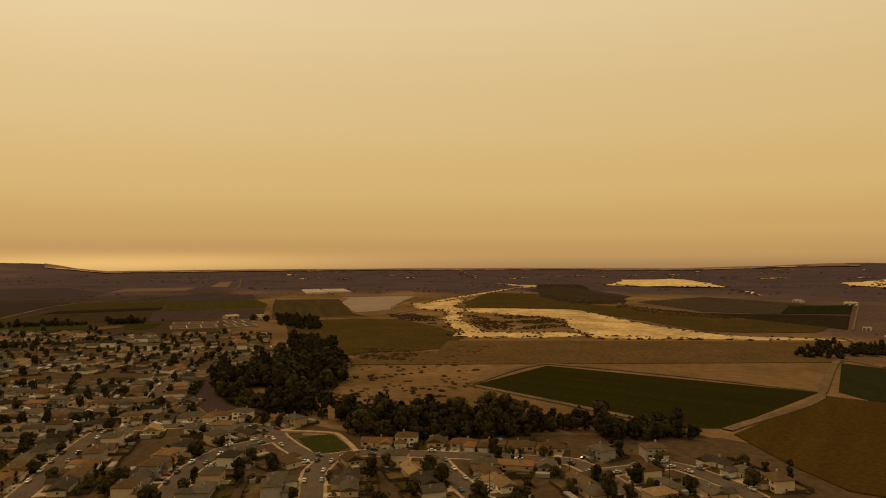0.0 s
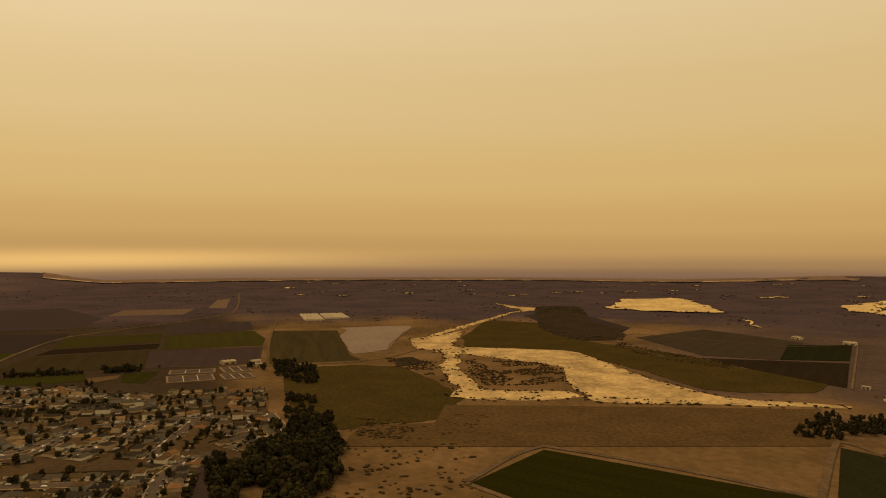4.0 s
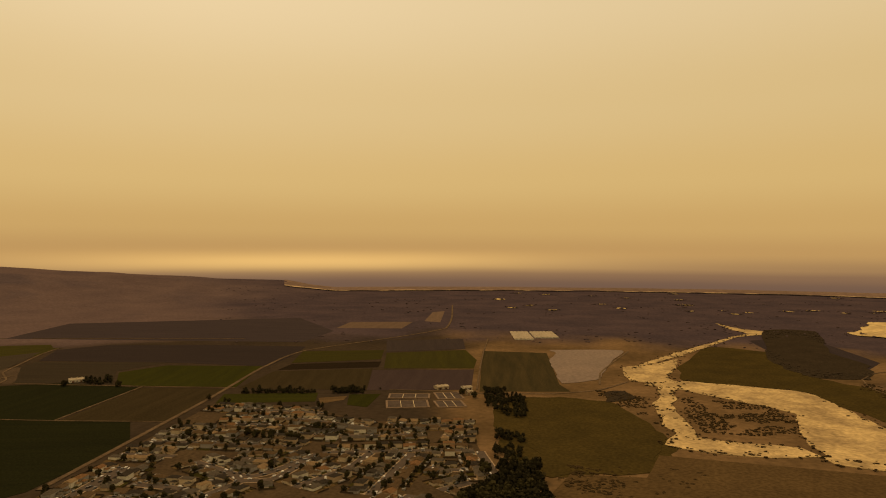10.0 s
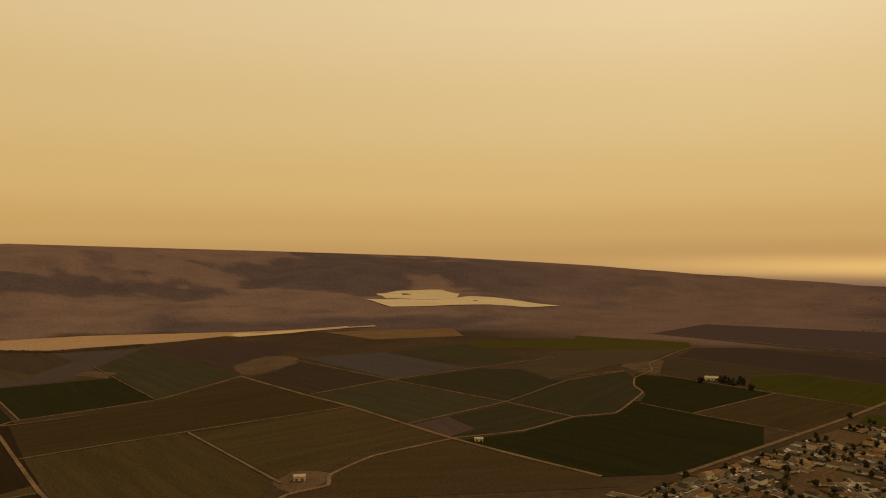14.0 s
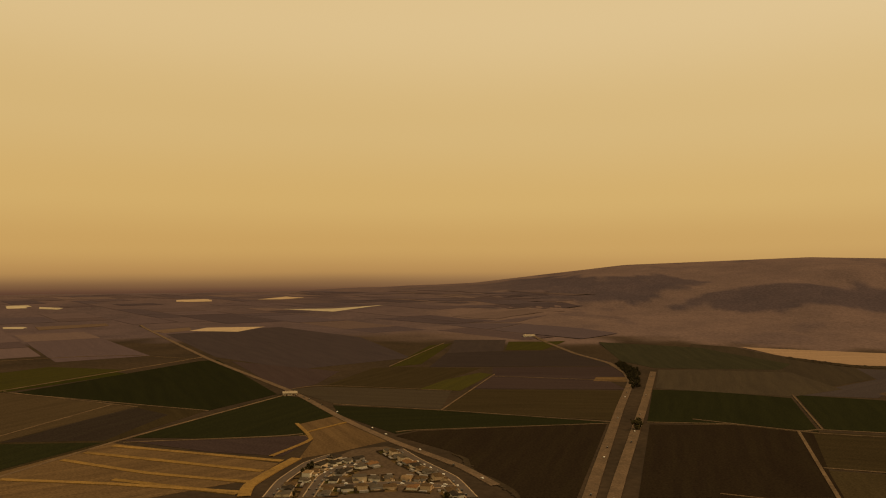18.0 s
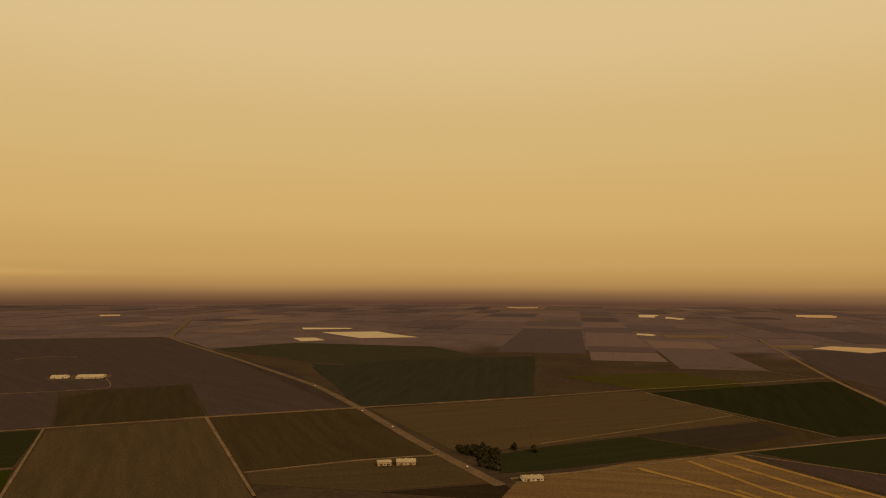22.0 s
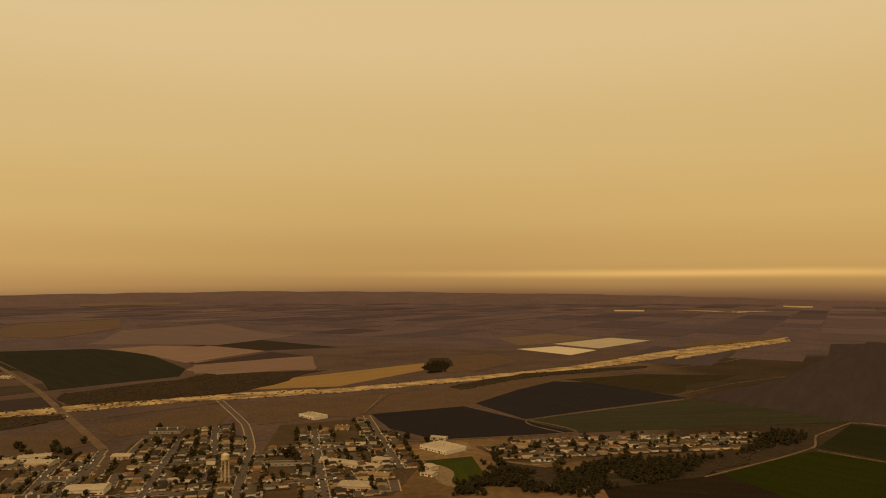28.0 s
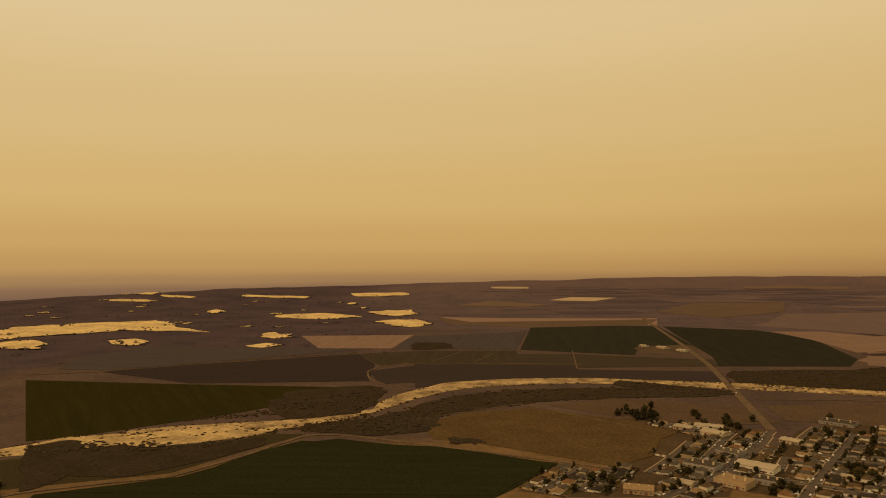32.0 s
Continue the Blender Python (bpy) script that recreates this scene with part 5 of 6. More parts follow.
def along(pts, spacing, offset, ok):
    """Lots on both sides of a street."""
    total, want = 0.0, spacing / 2
    for a, b in zip(pts, pts[1:]):
        seg = (b - a).length
        d = (b - a).normalized()
        while total + seg > want:
            p = a + d * (want - total)
            for s in (-1, 1):
                nrm = Vector((-d.y, d.x)) * s
                q = p + nrm * (offset + rng.uniform(-0.8, 1.5))
                if ok(q.x, q.y) and not HOUSE_NEAR.near(q.x, q.y, 14.4) and not STREET_NEAR.near(q.x, q.y, offset - 4.5):
                    add_lot(q.x, q.y, math.degrees(math.atan2(nrm.y, nrm.x)) - 90, offset)
                if rng.random() < 0.7 and ok(q.x, q.y):
                    c = p + nrm * 4.1
                    CAR_SPOTS.append((Vector((c.x, c.y, 0)), math.degrees(math.atan2(d.y, d.x)), 0.50))
            want += spacing
        total += seg


def housing(kind, poly):
    REGIONS.append((kind, poly))


def fill_region(kind, poly):
    turn = {"west": 84, "near": 96, "new": 118, "town": 66, "strip": -30}[kind]
    u = Vector((math.cos(radians(turn)), math.sin(radians(turn))))
    v = Vector((-u.y, u.x))
    c = Vector((sum(p[0] for p in poly) / len(poly), sum(p[1] for p in poly) / len(poly)))
    ok = lambda x, y: inside((x, y), poly) and not any(inside((x, y), q) for q in WOODS) and not any(inside((x, y), q) for q in FIELD_POLYS[:KNOWN])
    pitch = 50
    for k in range(-14, 15):
        run = []
        for i in range(-80, 81):
            p = c + v * (k * pitch) + u * (i * 10) + v * 9 * math.sin(i * 0.10 + k)
            if ok(p.x, p.y) and not STREET_NEAR.near(p.x, p.y, 30):
                run.append(p)
            elif len(run) > 4:
                street_line(run, ok)
                run = []
            else:
                run = []
        if len(run) > 4:
            street_line(run, ok)


def street_line(run, ok):
    street([(p.x, p.y) for p in run[::3] + run[-1:]])
    mark(STREETS[-1])
    along(STREETS[-1], 15.8, 16.2, ok)


def mark(pts):
    for a, b in zip(pts, pts[1:]):
        n = max(1, int((b - a).length / 6))
        for i in range(n):
            p = a.lerp(b, i / n)
            STREET_NEAR.add(p.x, p.y)


# ---- trees ----
def crown_mesh(bm, height, spread, leaves, size, seed, bottom=0.25):
    r = random.Random(seed)
    lobes = []
    for i in range(9):
        a, k = r.uniform(0, 6.283), r.uniform(0.1, 0.62)
        z = height * r.uniform(bottom + 0.15, 0.86)
        shrink = 1.0 - 0.55 * max(0, z / height - 0.5) * 2
        lobes.append((Vector((math.cos(a) * spread * k * shrink, math.sin(a) * spread * k * shrink, z)), spread * r.uniform(0.30, 0.52) * shrink + 0.3))
    for c, rad in lobes:
        res = bmesh.ops.create_icosphere(bm, subdivisions=1, radius=rad * 0.78)
        for v in res["verts"]:
            v.co = v.co * r.uniform(0.75, 1.2) + c
    for i in range(leaves):
        c, rad = r.choice(lobes)
        n = Vector((r.gauss(0, 1), r.gauss(0, 1), r.gauss(0.15, 1))).normalized()
        p = c + n * rad * r.uniform(0.75, 1.12)
        t = n.orthogonal().normalized()
        t.rotate(Matrix.Rotation(r.uniform(0, 6.28), 3, n))
        b = n.cross(t)
        s = size * r.uniform(0.6, 1.3)
        tilt = n * s * r.uniform(-0.5, 0.5)
        bm.faces.new([bm.verts.new(q) for q in (p - t * s - b * s * 0.5, p + t * s * 0.3 - b * s + tilt, p + t * s + b * s * 0.4, p - t * s * 0.2 + b * s - tilt)])


TREE_KINDS = {  # height, spread, trunk height, leaf, label
    "oak": (7.2, 4.4, 0.14, 0, "broad dark green shade tree in a yard"),
    "olive": (4.6, 3.1, 0.10, 1, "small round olive green yard tree"),
    "cypress": (11.0, 1.9, 0.12, 2, "tall narrow dark conifer"),
    "euc": (13.0, 4.8, 0.22, 3, "tall ragged grey green eucalyptus tree"),
    "pine": (9.0, 3.6, 0.12, 2, "dark broad pine tree"),
}


def build_tree(kind, seed):
    hgt, spread, trunk, leaf, label = TREE_KINDS[kind]
    t = root("tree", label, "tree", "trees of the town")
    bm = bmesh.new()
    lean = Vector((0.3, -0.2, hgt * trunk * 1.5))
    tube(bm, (0, 0, -0.3), lean, 0.035 * hgt, 0.022 * hgt, 7)
    r = random.Random(seed)
    for i in range(4):
        a = i * 1.57 + r.uniform(-0.5, 0.5)
        tube(bm, lean * 0.8, lean + Vector((math.cos(a) * spread * 0.55, math.sin(a) * spread * 0.55, hgt * 0.22)), 0.016 * hgt, 0.006 * hgt, 5)
    part("trunk", bm, BARK, t)
    bm = bmesh.new()
    crown_mesh(bm, hgt, spread, 300, 0.085 * spread + 0.22, seed, trunk)
    part("crown", bm, LEAF[leaf], t)
    return t


def crown_lists(kind, seed):
    hgt, spread, trunk, leaf, label = TREE_KINDS[kind]
    bm = bmesh.new()
    crown_mesh(bm, hgt, spread, 70, 0.16 * spread + 0.25, seed, trunk)
    tube(bm, (0, 0, -0.3), (0, 0, hgt * 0.5), 0.3, 0.15, 5, False)
    bm.verts.index_update()
    data = (np.array([v.co[:] for v in bm.verts]), [tuple(v.index for v in f.verts) for f in bm.faces])
    bm.free()
    return data


def bush_lists(seed):
    r = random.Random(seed)
    bm = bmesh.new()
    for i in range(3):
        res = bmesh.ops.create_icosphere(bm, subdivisions=1, radius=r.uniform(0.6, 1.0))
        o = Vector((r.uniform(-0.8, 0.8), r.uniform(-0.8, 0.8), r.uniform(0.4, 0.7)))
        for v in res["verts"]:
            v.co = v.co * r.uniform(0.7, 1.3) + o
            v.co.x *= 1.5
            v.co.z = max(v.co.z * 0.6, -0.2)
    bm.verts.index_update()
    data = (np.array([v.co[:] for v in bm.verts]), [tuple(v.index for v in f.verts) for f in bm.faces])
    bm.free()
    return data


def scatter(name, spots, protos, mat, label, category, lo=0.7, hi=1.3):
    """One joined mesh of many small plants: (x, y, z) spots."""
    verts, faces, n = [], [], 0
    for x, y, z in spots:
        pv, pf = rng.choice(protos)
        a, s = rng.uniform(0, 6.283), rng.uniform(lo, hi)
        c, sn = math.cos(a) * s, math.sin(a) * s
        q = np.empty_like(pv)
        q[:, 0], q[:, 1], q[:, 2] = pv[:, 0] * c - pv[:, 1] * sn + x, pv[:, 0] * sn + pv[:, 1] * c + y, pv[:, 2] * s * rng.uniform(0.8, 1.15) + z
        verts.append(q)
        faces += [tuple(i + n for i in f) for f in pf]
        n += len(pv)
    if not verts:
        return None
    me = bpy.data.meshes.new(name)
    me.from_pydata(np.concatenate(verts).tolist(), [], faces)
    me.materials.append(mat)
    return tagged(new(name, me), label, category, kind="stuff")


def sow(poly, step, keep=1.0):
    xs, ys = [p[0] for p in poly], [p[1] for p in poly]
    out = []
    y = min(ys)
    while y < max(ys):
        x = min(xs)
        while x < max(xs):
            q = (x + rng.uniform(-0.5, 0.5) * step, y + rng.uniform(-0.5, 0.5) * step)
            if rng.random() < keep and inside(q, poly):
                out.append(q)
            x += step
        y += step
    return out


WOOD_SPOTS, BRUSH_SPOTS, WOODS = [], [], []


def woods(poly):
    WOODS.append(poly)
    for x, y in sow(poly, 6.2, 0.92):
        if not HOUSE_NEAR.near(x, y, 10) and not STREET_NEAR.near(x, y, 8) and noise.noise(Vector((x / 38, y / 38, 7.7))) > -0.34:
            WOOD_SPOTS.append((x, y, terrain(x, y)))


def brush(poly):
    for x, y in sow(poly, 5.0, 0.8):
        if noise.noise(Vector((x / 40, y / 40, 0))) > -0.15:
            BRUSH_SPOTS.append((x, y, terrain(x, y) + 0.2))


THICKET_SPOTS = []


def thicket(poly):
    """Dense dark scrub and willows, as along the river banks."""
    field("understorey", poly, 0.80 + 0.004 * len(THICKET_SPOTS) / 100)
    for x, y in sow(poly, 8.0, 0.7):
        if noise.noise(Vector((x / 45, y / 45, 4.2))) > -0.3:
            THICKET_SPOTS.append((x, y, terrain(x, y)))


def lone_trees(points):
    for x, y in points:
        put(("oak", 1), lambda: build_tree("oak", 11), pose(x, y, terrain(x, y), 0, 0, rng.uniform(0, 360)) @ Matrix.Scale(1.25, 4))


# ---- cars ----
def build_car(kind, colour, word):
    c = root("car", f"{word} {'pickup truck' if kind else 'saloon car'} parked by the kerb", "car", "parked cars")
    paint = material("paint_" + word, colour, tuple(x * 0.9 for x in colour), rough=0.3, scale=1.0, spec=0.5)
    prof = ([(-2.3, 0.35), (-2.3, 0.85), (-1.5, 0.98), (1.2, 1.0), (2.15, 0.9), (2.25, 0.6), (2.25, 0.35)] if not kind else
            [(-2.6, 0.45), (-2.6, 1.15), (-0.6, 1.15), (1.2, 1.15), (2.4, 1.05), (2.5, 0.7), (2.5, 0.45)])
    cab = ([(-1.75, 0.96), (-1.1, 1.42), (0.45, 1.45), (1.2, 0.98)] if not kind else [(-0.7, 1.13), (-0.55, 1.75), (0.7, 1.78), (1.35, 1.13)])

    def prism(profile, w0, w1, mat, name):
        bm = bmesh.new()
        mid = (profile[0][1] + max(p[1] for p in profile)) / 2
        side = [[bm.verts.new((x, s * (w0 if z < mid else w1), z)) for x, z in profile] for s in (-1, 1)]
        n = len(profile)
        for i in range(n):
            j = (i + 1) % n
            bm.faces.new((side[0][i], side[0][j], side[1][j], side[1][i]))
        bm.faces.new(side[0][::-1])
        bm.faces.new(side[1])
        bmesh.ops.recalc_face_normals(bm, faces=bm.faces)
        part(name, bm, mat, c)

    prism(prof, 0.90, 0.86, paint, "body")
    prism(cab, 0.82, 0.62, GLASS, "windows")
    roof = boxes((cab[1][0] + 0.02, -0.64, cab[1][1] - 0.02, cab[2][0] - 0.02, 0.64, cab[2][1] + 0.05))
    part("roof", roof, paint, c)
    for x in (-1.45, 1.45):
        for s in (-1, 1):
            bm = bmesh.new()
            tube(bm, (x, s * 0.72, 0.33), (x, s * 0.93, 0.33), 0.33, 0.33, 10)
            part("wheel", bm, RUBBER, c)
    return c


# ---- larger buildings ----
def building(style, height, points):
    a, b, cc, d = (Vector(p) for p in points)
    w, dep = ((b - a).length + (cc - d).length) / 2, ((d - a).length + (cc - b).length) / 2
    # the far side of a roof seen from above lies nearer than it looks
    dep = min(dep * 0.8, w * 0.75)
    u = (b - a).normalized()
    mid = (a + b + cc + d) / 4
    if w < dep:
        u, w, dep = Vector((-u.y, u.x)), dep, w
    m = pose(mid.x, mid.y, terrain(mid.x, mid.y), 0, 0, math.degrees(math.atan2(u.y, u.x)))
    words = {"white": "long white building with a pale metal roof", "cream": "cream farm building with a pale roof", "brick": "tan brick shop building with a flat roof", "grey": "grey shop building with a flat grey roof", "tan": "tan hall with a low brown roof", "flat": "broad low white building with a flat pale roof"}
    ob = root("building", words[style], "building")
    ob.matrix_basis = m
    wall = {"white": WALLS[2], "cream": WALLS[0], "brick": WALLS[1], "grey": WALLS[3], "tan": WALLS[1], "flat": WALLS[2]}[style]
    roofm = {"white": CREAM_ROOF, "cream": CREAM_ROOF, "brick": ROOFS[4], "grey": ROOFS[1], "tan": ROOFS[4], "flat": CREAM_ROOF}[style]
    bm = boxes((-w / 2, -dep / 2, -0.4, w / 2, dep / 2, height))
    if style in ("brick", "grey", "flat"):
        for x0, y0, x1, y1 in ((-w / 2, -dep / 2, w / 2, -dep / 2 + 0.3), (-w / 2, dep / 2 - 0.3, w / 2, dep / 2), (-w / 2, -dep / 2, -w / 2 + 0.3, dep / 2), (w / 2 - 0.3, -dep / 2, w / 2, dep / 2)):
            box(bm, x0, y0, height, x1, y1, height + 0.8, True)
    part("wall", bm, wall, ob)
    bm = bmesh.new()
    if style in ("brick", "grey", "flat"):
        box(bm, -w / 2 + 0.35, -dep / 2 + 0.35, height + 0.01, w / 2 - 0.35, dep / 2 - 0.35, height + 0.12, True)
    else:
        hip(bm, -w / 2, -dep / 2, w / 2, dep / 2, height + 0.2, min(dep, w) * 0.09, 0.6, True)
    part("roof", bm, roofm, ob)
    n = max(2, min(9, int(w / 5)))
    for i in range(n):
        x = -w / 2 + (i + 0.5) * w / n
        for s, turn in ((-1, 0), (1, 180)):
            fr = new("window", FRAME)
            fr.parent = ob
            fr.matrix_basis = pose(x, s * dep / 2, min(height - 2.2, 1.4), 0, 0, turn)
            pane = new("pane", PANE)
            pane.parent = fr
    for x in (-w / 4, w / 4):
        part("door", boxes((x - 1.6, -dep / 2 - 0.08, 0, x + 1.6, -dep / 2 + 0.02, min(3.2, height - 1))), DOOR, ob)
    if min(w, dep) > 14:
        for i in range(3):
            part("roof_vent", boxes((-w / 3 + i * w / 3 - 0.9, -0.9, height, -w / 3 + i * w / 3 + 0.9, 0.9, height + 1.0 + min(dep, w) * 0.09)), STEEL, ob)
    HOUSE_NEAR.add(mid.x, mid.y)
    return ob


def basin(points):
    """A settling basin of the sewage works: a low concrete wall and grey liquid."""
    a, b, c, d = (Vector(p) for p in points)
    w, dep = ((b - a).length + (c - d).length) / 2, ((d - a).length + (c - b).length) / 2
    u = (b - a).normalized()
    mid = (a + b + c + d) / 4
    ob = root("settling_basin", "rectangular concrete settling basin with grey liquid", "basin", "basins of the works")
    ob.matrix_basis = pose(mid.x, mid.y, 0, 0, 0, math.degrees(math.atan2(u.y, u.x)))
    w, dep, k = w / 2, dep / 2, 3.2
    part("rim", boxes((-w, -dep, -0.3, w, -dep + k, 1.3), (-w, dep - k, -0.3, w, dep, 1.3), (-w, -dep + k, -0.3, -w + k, dep - k, 1.3), (w - k, -dep + k, -0.3, w, dep - k, 1.3)), material("works_concrete", (0.22, 0.155, 0.105), (0.17, 0.122, 0.085), scale=0.2), ob)
    part("liquid", boxes((-w + k, -dep + k, -0.3, w - k, dep - k, 0.7)), material("works_water", (0.095, 0.073, 0.060), rough=0.5, scale=0.05), ob)
    for s in (-0.3, 0.3):
        part("walkway", boxes((s * w - 0.5, -dep + k, 0.9, s * w + 0.5, dep - k, 1.1)), STEEL, ob)


def greenhouse(points):
    a, b, c, d = (Vector(p) for p in points)
    w, dep = ((b - a).length + (c - d).length) / 2, ((d - a).length + (c - b).length) / 2
    u = (b - a).normalized()
    mid = (a + b + c + d) / 4
    ob = root("greenhouse", "long white plastic greenhouse with many arched bays", "greenhouse")
    ob.matrix_basis = pose(mid.x, mid.y, terrain(mid.x, mid.y), 0, 0, math.degrees(math.atan2(u.y, u.x)))
    part("wall", boxes((-w / 2, -dep / 2, -0.3, w / 2, dep / 2, 2.6)), WALLS[2], ob)
    n = max(3, int(w / 9))
    bay = w / n
    for i in range(n):
        bm = bmesh.new()
        rows = []
        for y in (-dep / 2, dep / 2):
            rows.append([bm.verts.new((-w / 2 + i * bay + bay * k / 6, y, 2.65 + 1.1 * math.sin(math.pi * k / 6))) for k in range(7)])
        for k in range(6):
            bm.faces.new((rows[0][k], rows[0][k + 1], rows[1][k + 1], rows[1][k]))
        bm.faces.new(rows[0][::-1])
        bm.faces.new(rows[1])
        part("roof_bay", bm, CREAM_ROOF, ob)


def water_tower(x, y):
    ob = root("water_tower", "cream steel water tower on six tall legs", "water tower")
    ob.matrix_basis = pose(x, y, 0)
    bm = bmesh.new()
    lathe(bm, [(0, 26.0), (2.4, 26.2), (3.9, 26.9), (4.6, 28.2), (4.65, 33.6), (4.9, 33.65), (4.9, 33.85), (3.2, 34.9), (1.5, 35.7), (0.4, 36.0), (0.4, 36.5), (0, 36.6)], 28)
    bm.normal_update()
    part("tank", bm, STEEL, ob)
    bm = bmesh.new()
    lathe(bm, [(4.55, 28.7), (5.4, 28.7), (5.4, 28.85), (4.55, 28.85)], 24)
    for i in range(24):
        a = i * math.pi / 12
        tube(bm, (5.33 * math.cos(a), 5.33 * math.sin(a), 28.8), (5.33 * math.cos(a), 5.33 * math.sin(a), 29.9), 0.03, 0.03, 4)
    lathe(bm, [(5.3, 29.85), (5.36, 29.85), (5.36, 29.92), (5.3, 29.92)], 24)
    balcony = part("balcony", bm, STEEL, ob)
    bm = bmesh.new()
    for i in range(12):
        a = i * math.pi / 6 + 0.13
        tube(bm, (5.33 * math.cos(a), 5.33 * math.sin(a), 29.3), (5.33 * math.cos(a + 0.26), 5.33 * math.sin(a + 0.26), 29.3), 0.025, 0.025, 4)
    part("guard_rail", bm, STEEL, balcony)
    legs = []
    for i in range(6):
        a = i * math.pi / 3
        lo, hi = Vector((5.6 * math.cos(a), 5.6 * math.sin(a), 0)), Vector((4.5 * math.cos(a), 4.5 * math.sin(a), 29.0))
        legs.append((lo, hi))
        bm = bmesh.new()
        tube(bm, lo, hi, 0.27, 0.24, 8)
        part("leg", bm, STEEL, ob)
        part("footing", boxes((lo.x - 0.7, lo.y - 0.7, -0.4, lo.x + 0.7, lo.y + 0.7, 0.35)), CONCRETE, ob)
    for i in range(6):
        (a0, a1), (b0, b1) = legs[i], legs[(i + 1) % 6]
        for k in range(3):
            s, e = k / 3, (k + 1) / 3
            bm = bmesh.new()
            tube(bm, a0.lerp(a1, s), b0.lerp(b1, e), 0.06, 0.06, 4)
            tube(bm, b0.lerp(b1, s), a0.lerp(a1, e), 0.06, 0.06, 4)
            tube(bm, a0.lerp(a1, e), b0.lerp(b1, e), 0.12, 0.12, 5)
            part("brace", bm, STEEL, ob)
    bm = bmesh.new()
    tube(bm, (0, 0, 0), (0, 0, 26.4), 0.55, 0.55, 10)
    part("riser_pipe", bm, STEEL, ob)


def build_pole():
    p = root("utility_pole", "tall dark wooden utility pole beside the street", "utility pole", "utility poles")
    bm = bmesh.new()
    tube(bm, (0, 0, -0.5), (0, 0, 11.5), 0.17, 0.11, 8)
    part("post", bm, BARK, p)
    part("crossarm", boxes((-1.2, -0.06, 10.5, 1.2, 0.06, 10.65)), BARK, p)
    for x in (-1.05, 0.35, 1.05):
        bm = bmesh.new()
        tube(bm, (x, 0, 10.65), (x, 0, 10.9), 0.05, 0.04, 6)
        part("insulator", bm, STEEL, p)
    return p


for pts in STREETS:
    mark(pts)
DIGITISED = list(STREETS)
for points in BLOCKS:
    greenhouse(points)

# ---- the things, from the plan ----
woods([(-1218, -276), (-1231, -203), (-1202, -198), (-1183, -269)])
woods([(951, -401), (963, -427), (910, -447), (823, -406), (846, -391), (927, -390)])
woods([(-474, 14), (-468, 66), (-452, 121), (-433, 174), (-403, 231), (-379, 236), (-400, 160), (-416, 104), (-441, 44)])
thicket([(-174, -2182), (-304, -2060), (-534, -2059), (-520, -2004), (-296, -2008), (-170, -2139)])
thicket([(-605, 1170), (-467, 1321), (-425, 1299), (-408, 1100), (-497, 1037)])
thicket([(-463, 1004), (-376, 1064), (-329, 1156), (-264, 1022), (-323, 962), (-428, 967)])
thicket([(-714, 836), (-556, 855), (-491, 918), (-461, 862), (-537, 717), (-624, 697)])
thicket([(-2260, 827), (-2232, 968), (-1762, 796), (-1596, 795), (-1393, 707), (-1415, 601), (-1636, 606)])
thicket([(332, -878), (273, -818), (223, -766), (198, -734), (204, -732), (272, -804), (329, -870)])
thicket([(-616, 2160), (-512, 2185), (-460, 2038), (-566, 1984)])
thicket([(-228, 977), (-180, 978), (-175, 950), (-221, 946)])
thicket([(-764, 794), (-714, 836), (-616, 722), (-613, 638)])
thicket([(-614, 1256), (-494, 1362), (-452, 1344), (-464, 1219), (-550, 1146)])
thicket([(-354, 1082), (-292, 1127), (-261, 1042), (-314, 985)])
thicket([(-334, 1184), (-285, 1294), (-168, 1388), (-3, 1457), (153, 1475), (189, 1402), (-2, 1340), (-111, 1282), (-222, 1183), (-289, 1096)])
thicket([(8, 1553), (88, 1523), (222, 1470), (214, 1422), (8, 1481)])
thicket([(263, 1748), (640, 1863), (849, 1765), (602, 1552), (263, 1577)])
thicket([(1322, 1857), (1379, 1840), (1269, 1658), (1144, 1608)])
thicket([(1017, 1333), (1308, 1398), (1704, 1324), (1657, 1288), (1270, 1337), (1002, 1272)])
thicket([(643, 753), (652, 696), (714, 602), (909, 570), (1062, 578), (895, 532), (696, 541), (601, 652)])
thicket([(-1219, 182), (-1240, 217), (-1169, 217), (-1146, 184)])
housing("near", [(-425, 39), (-376, 238), (-337, 244), (-288, 242), (-264, 234), (-251, 148), (-282, 15)])
housing("new", [(252, -716), (294, -777), (385, -850), (432, -880), (467, -834), (462, -755), (445, -642)])
housing("town", [(163, 971), (109, 832), (274, 762), (325, 872), (391, 1023), (442, 1209), (367, 1241), (263, 1143), (225, 1052)])
housing("town", [(114, 1061), (56, 956), (33, 864), (94, 838), (121, 929), (205, 1122), (129, 1200), (11, 1162)])
housing("town", [(293, 754), (442, 691), (531, 770), (604, 912), (648, 1111), (503, 1144), (385, 947)])
housing("strip", [(648, 735), (678, 681), (752, 669), (798, 625), (953, 580), (1104, 625), (809, 790), (668, 822)])
housing("town", [(-45, 757), (116, 796), (198, 1098), (170, 1109), (94, 1140), (30, 956), (-18, 865), (-59, 880), (-102, 763)])
woods([(643, 801), (581, 681), (487, 650), (641, 561), (755, 535), (838, 568), (753, 639), (648, 631), (583, 663)])
woods([(684, 817), (601, 689), (521, 683), (615, 546), (671, 578), (793, 544), (862, 567), (1070, 546), (1142, 561), (1127, 620), (920, 559), (738, 656), (694, 637), (640, 623), (622, 694)])
brush([(282, 1517), (398, 1517), (603, 1590), (695, 1731), (594, 1799), (340, 1622)])
woods([(11, 1142), (66, 1159), (70, 1225), (3, 1208)])
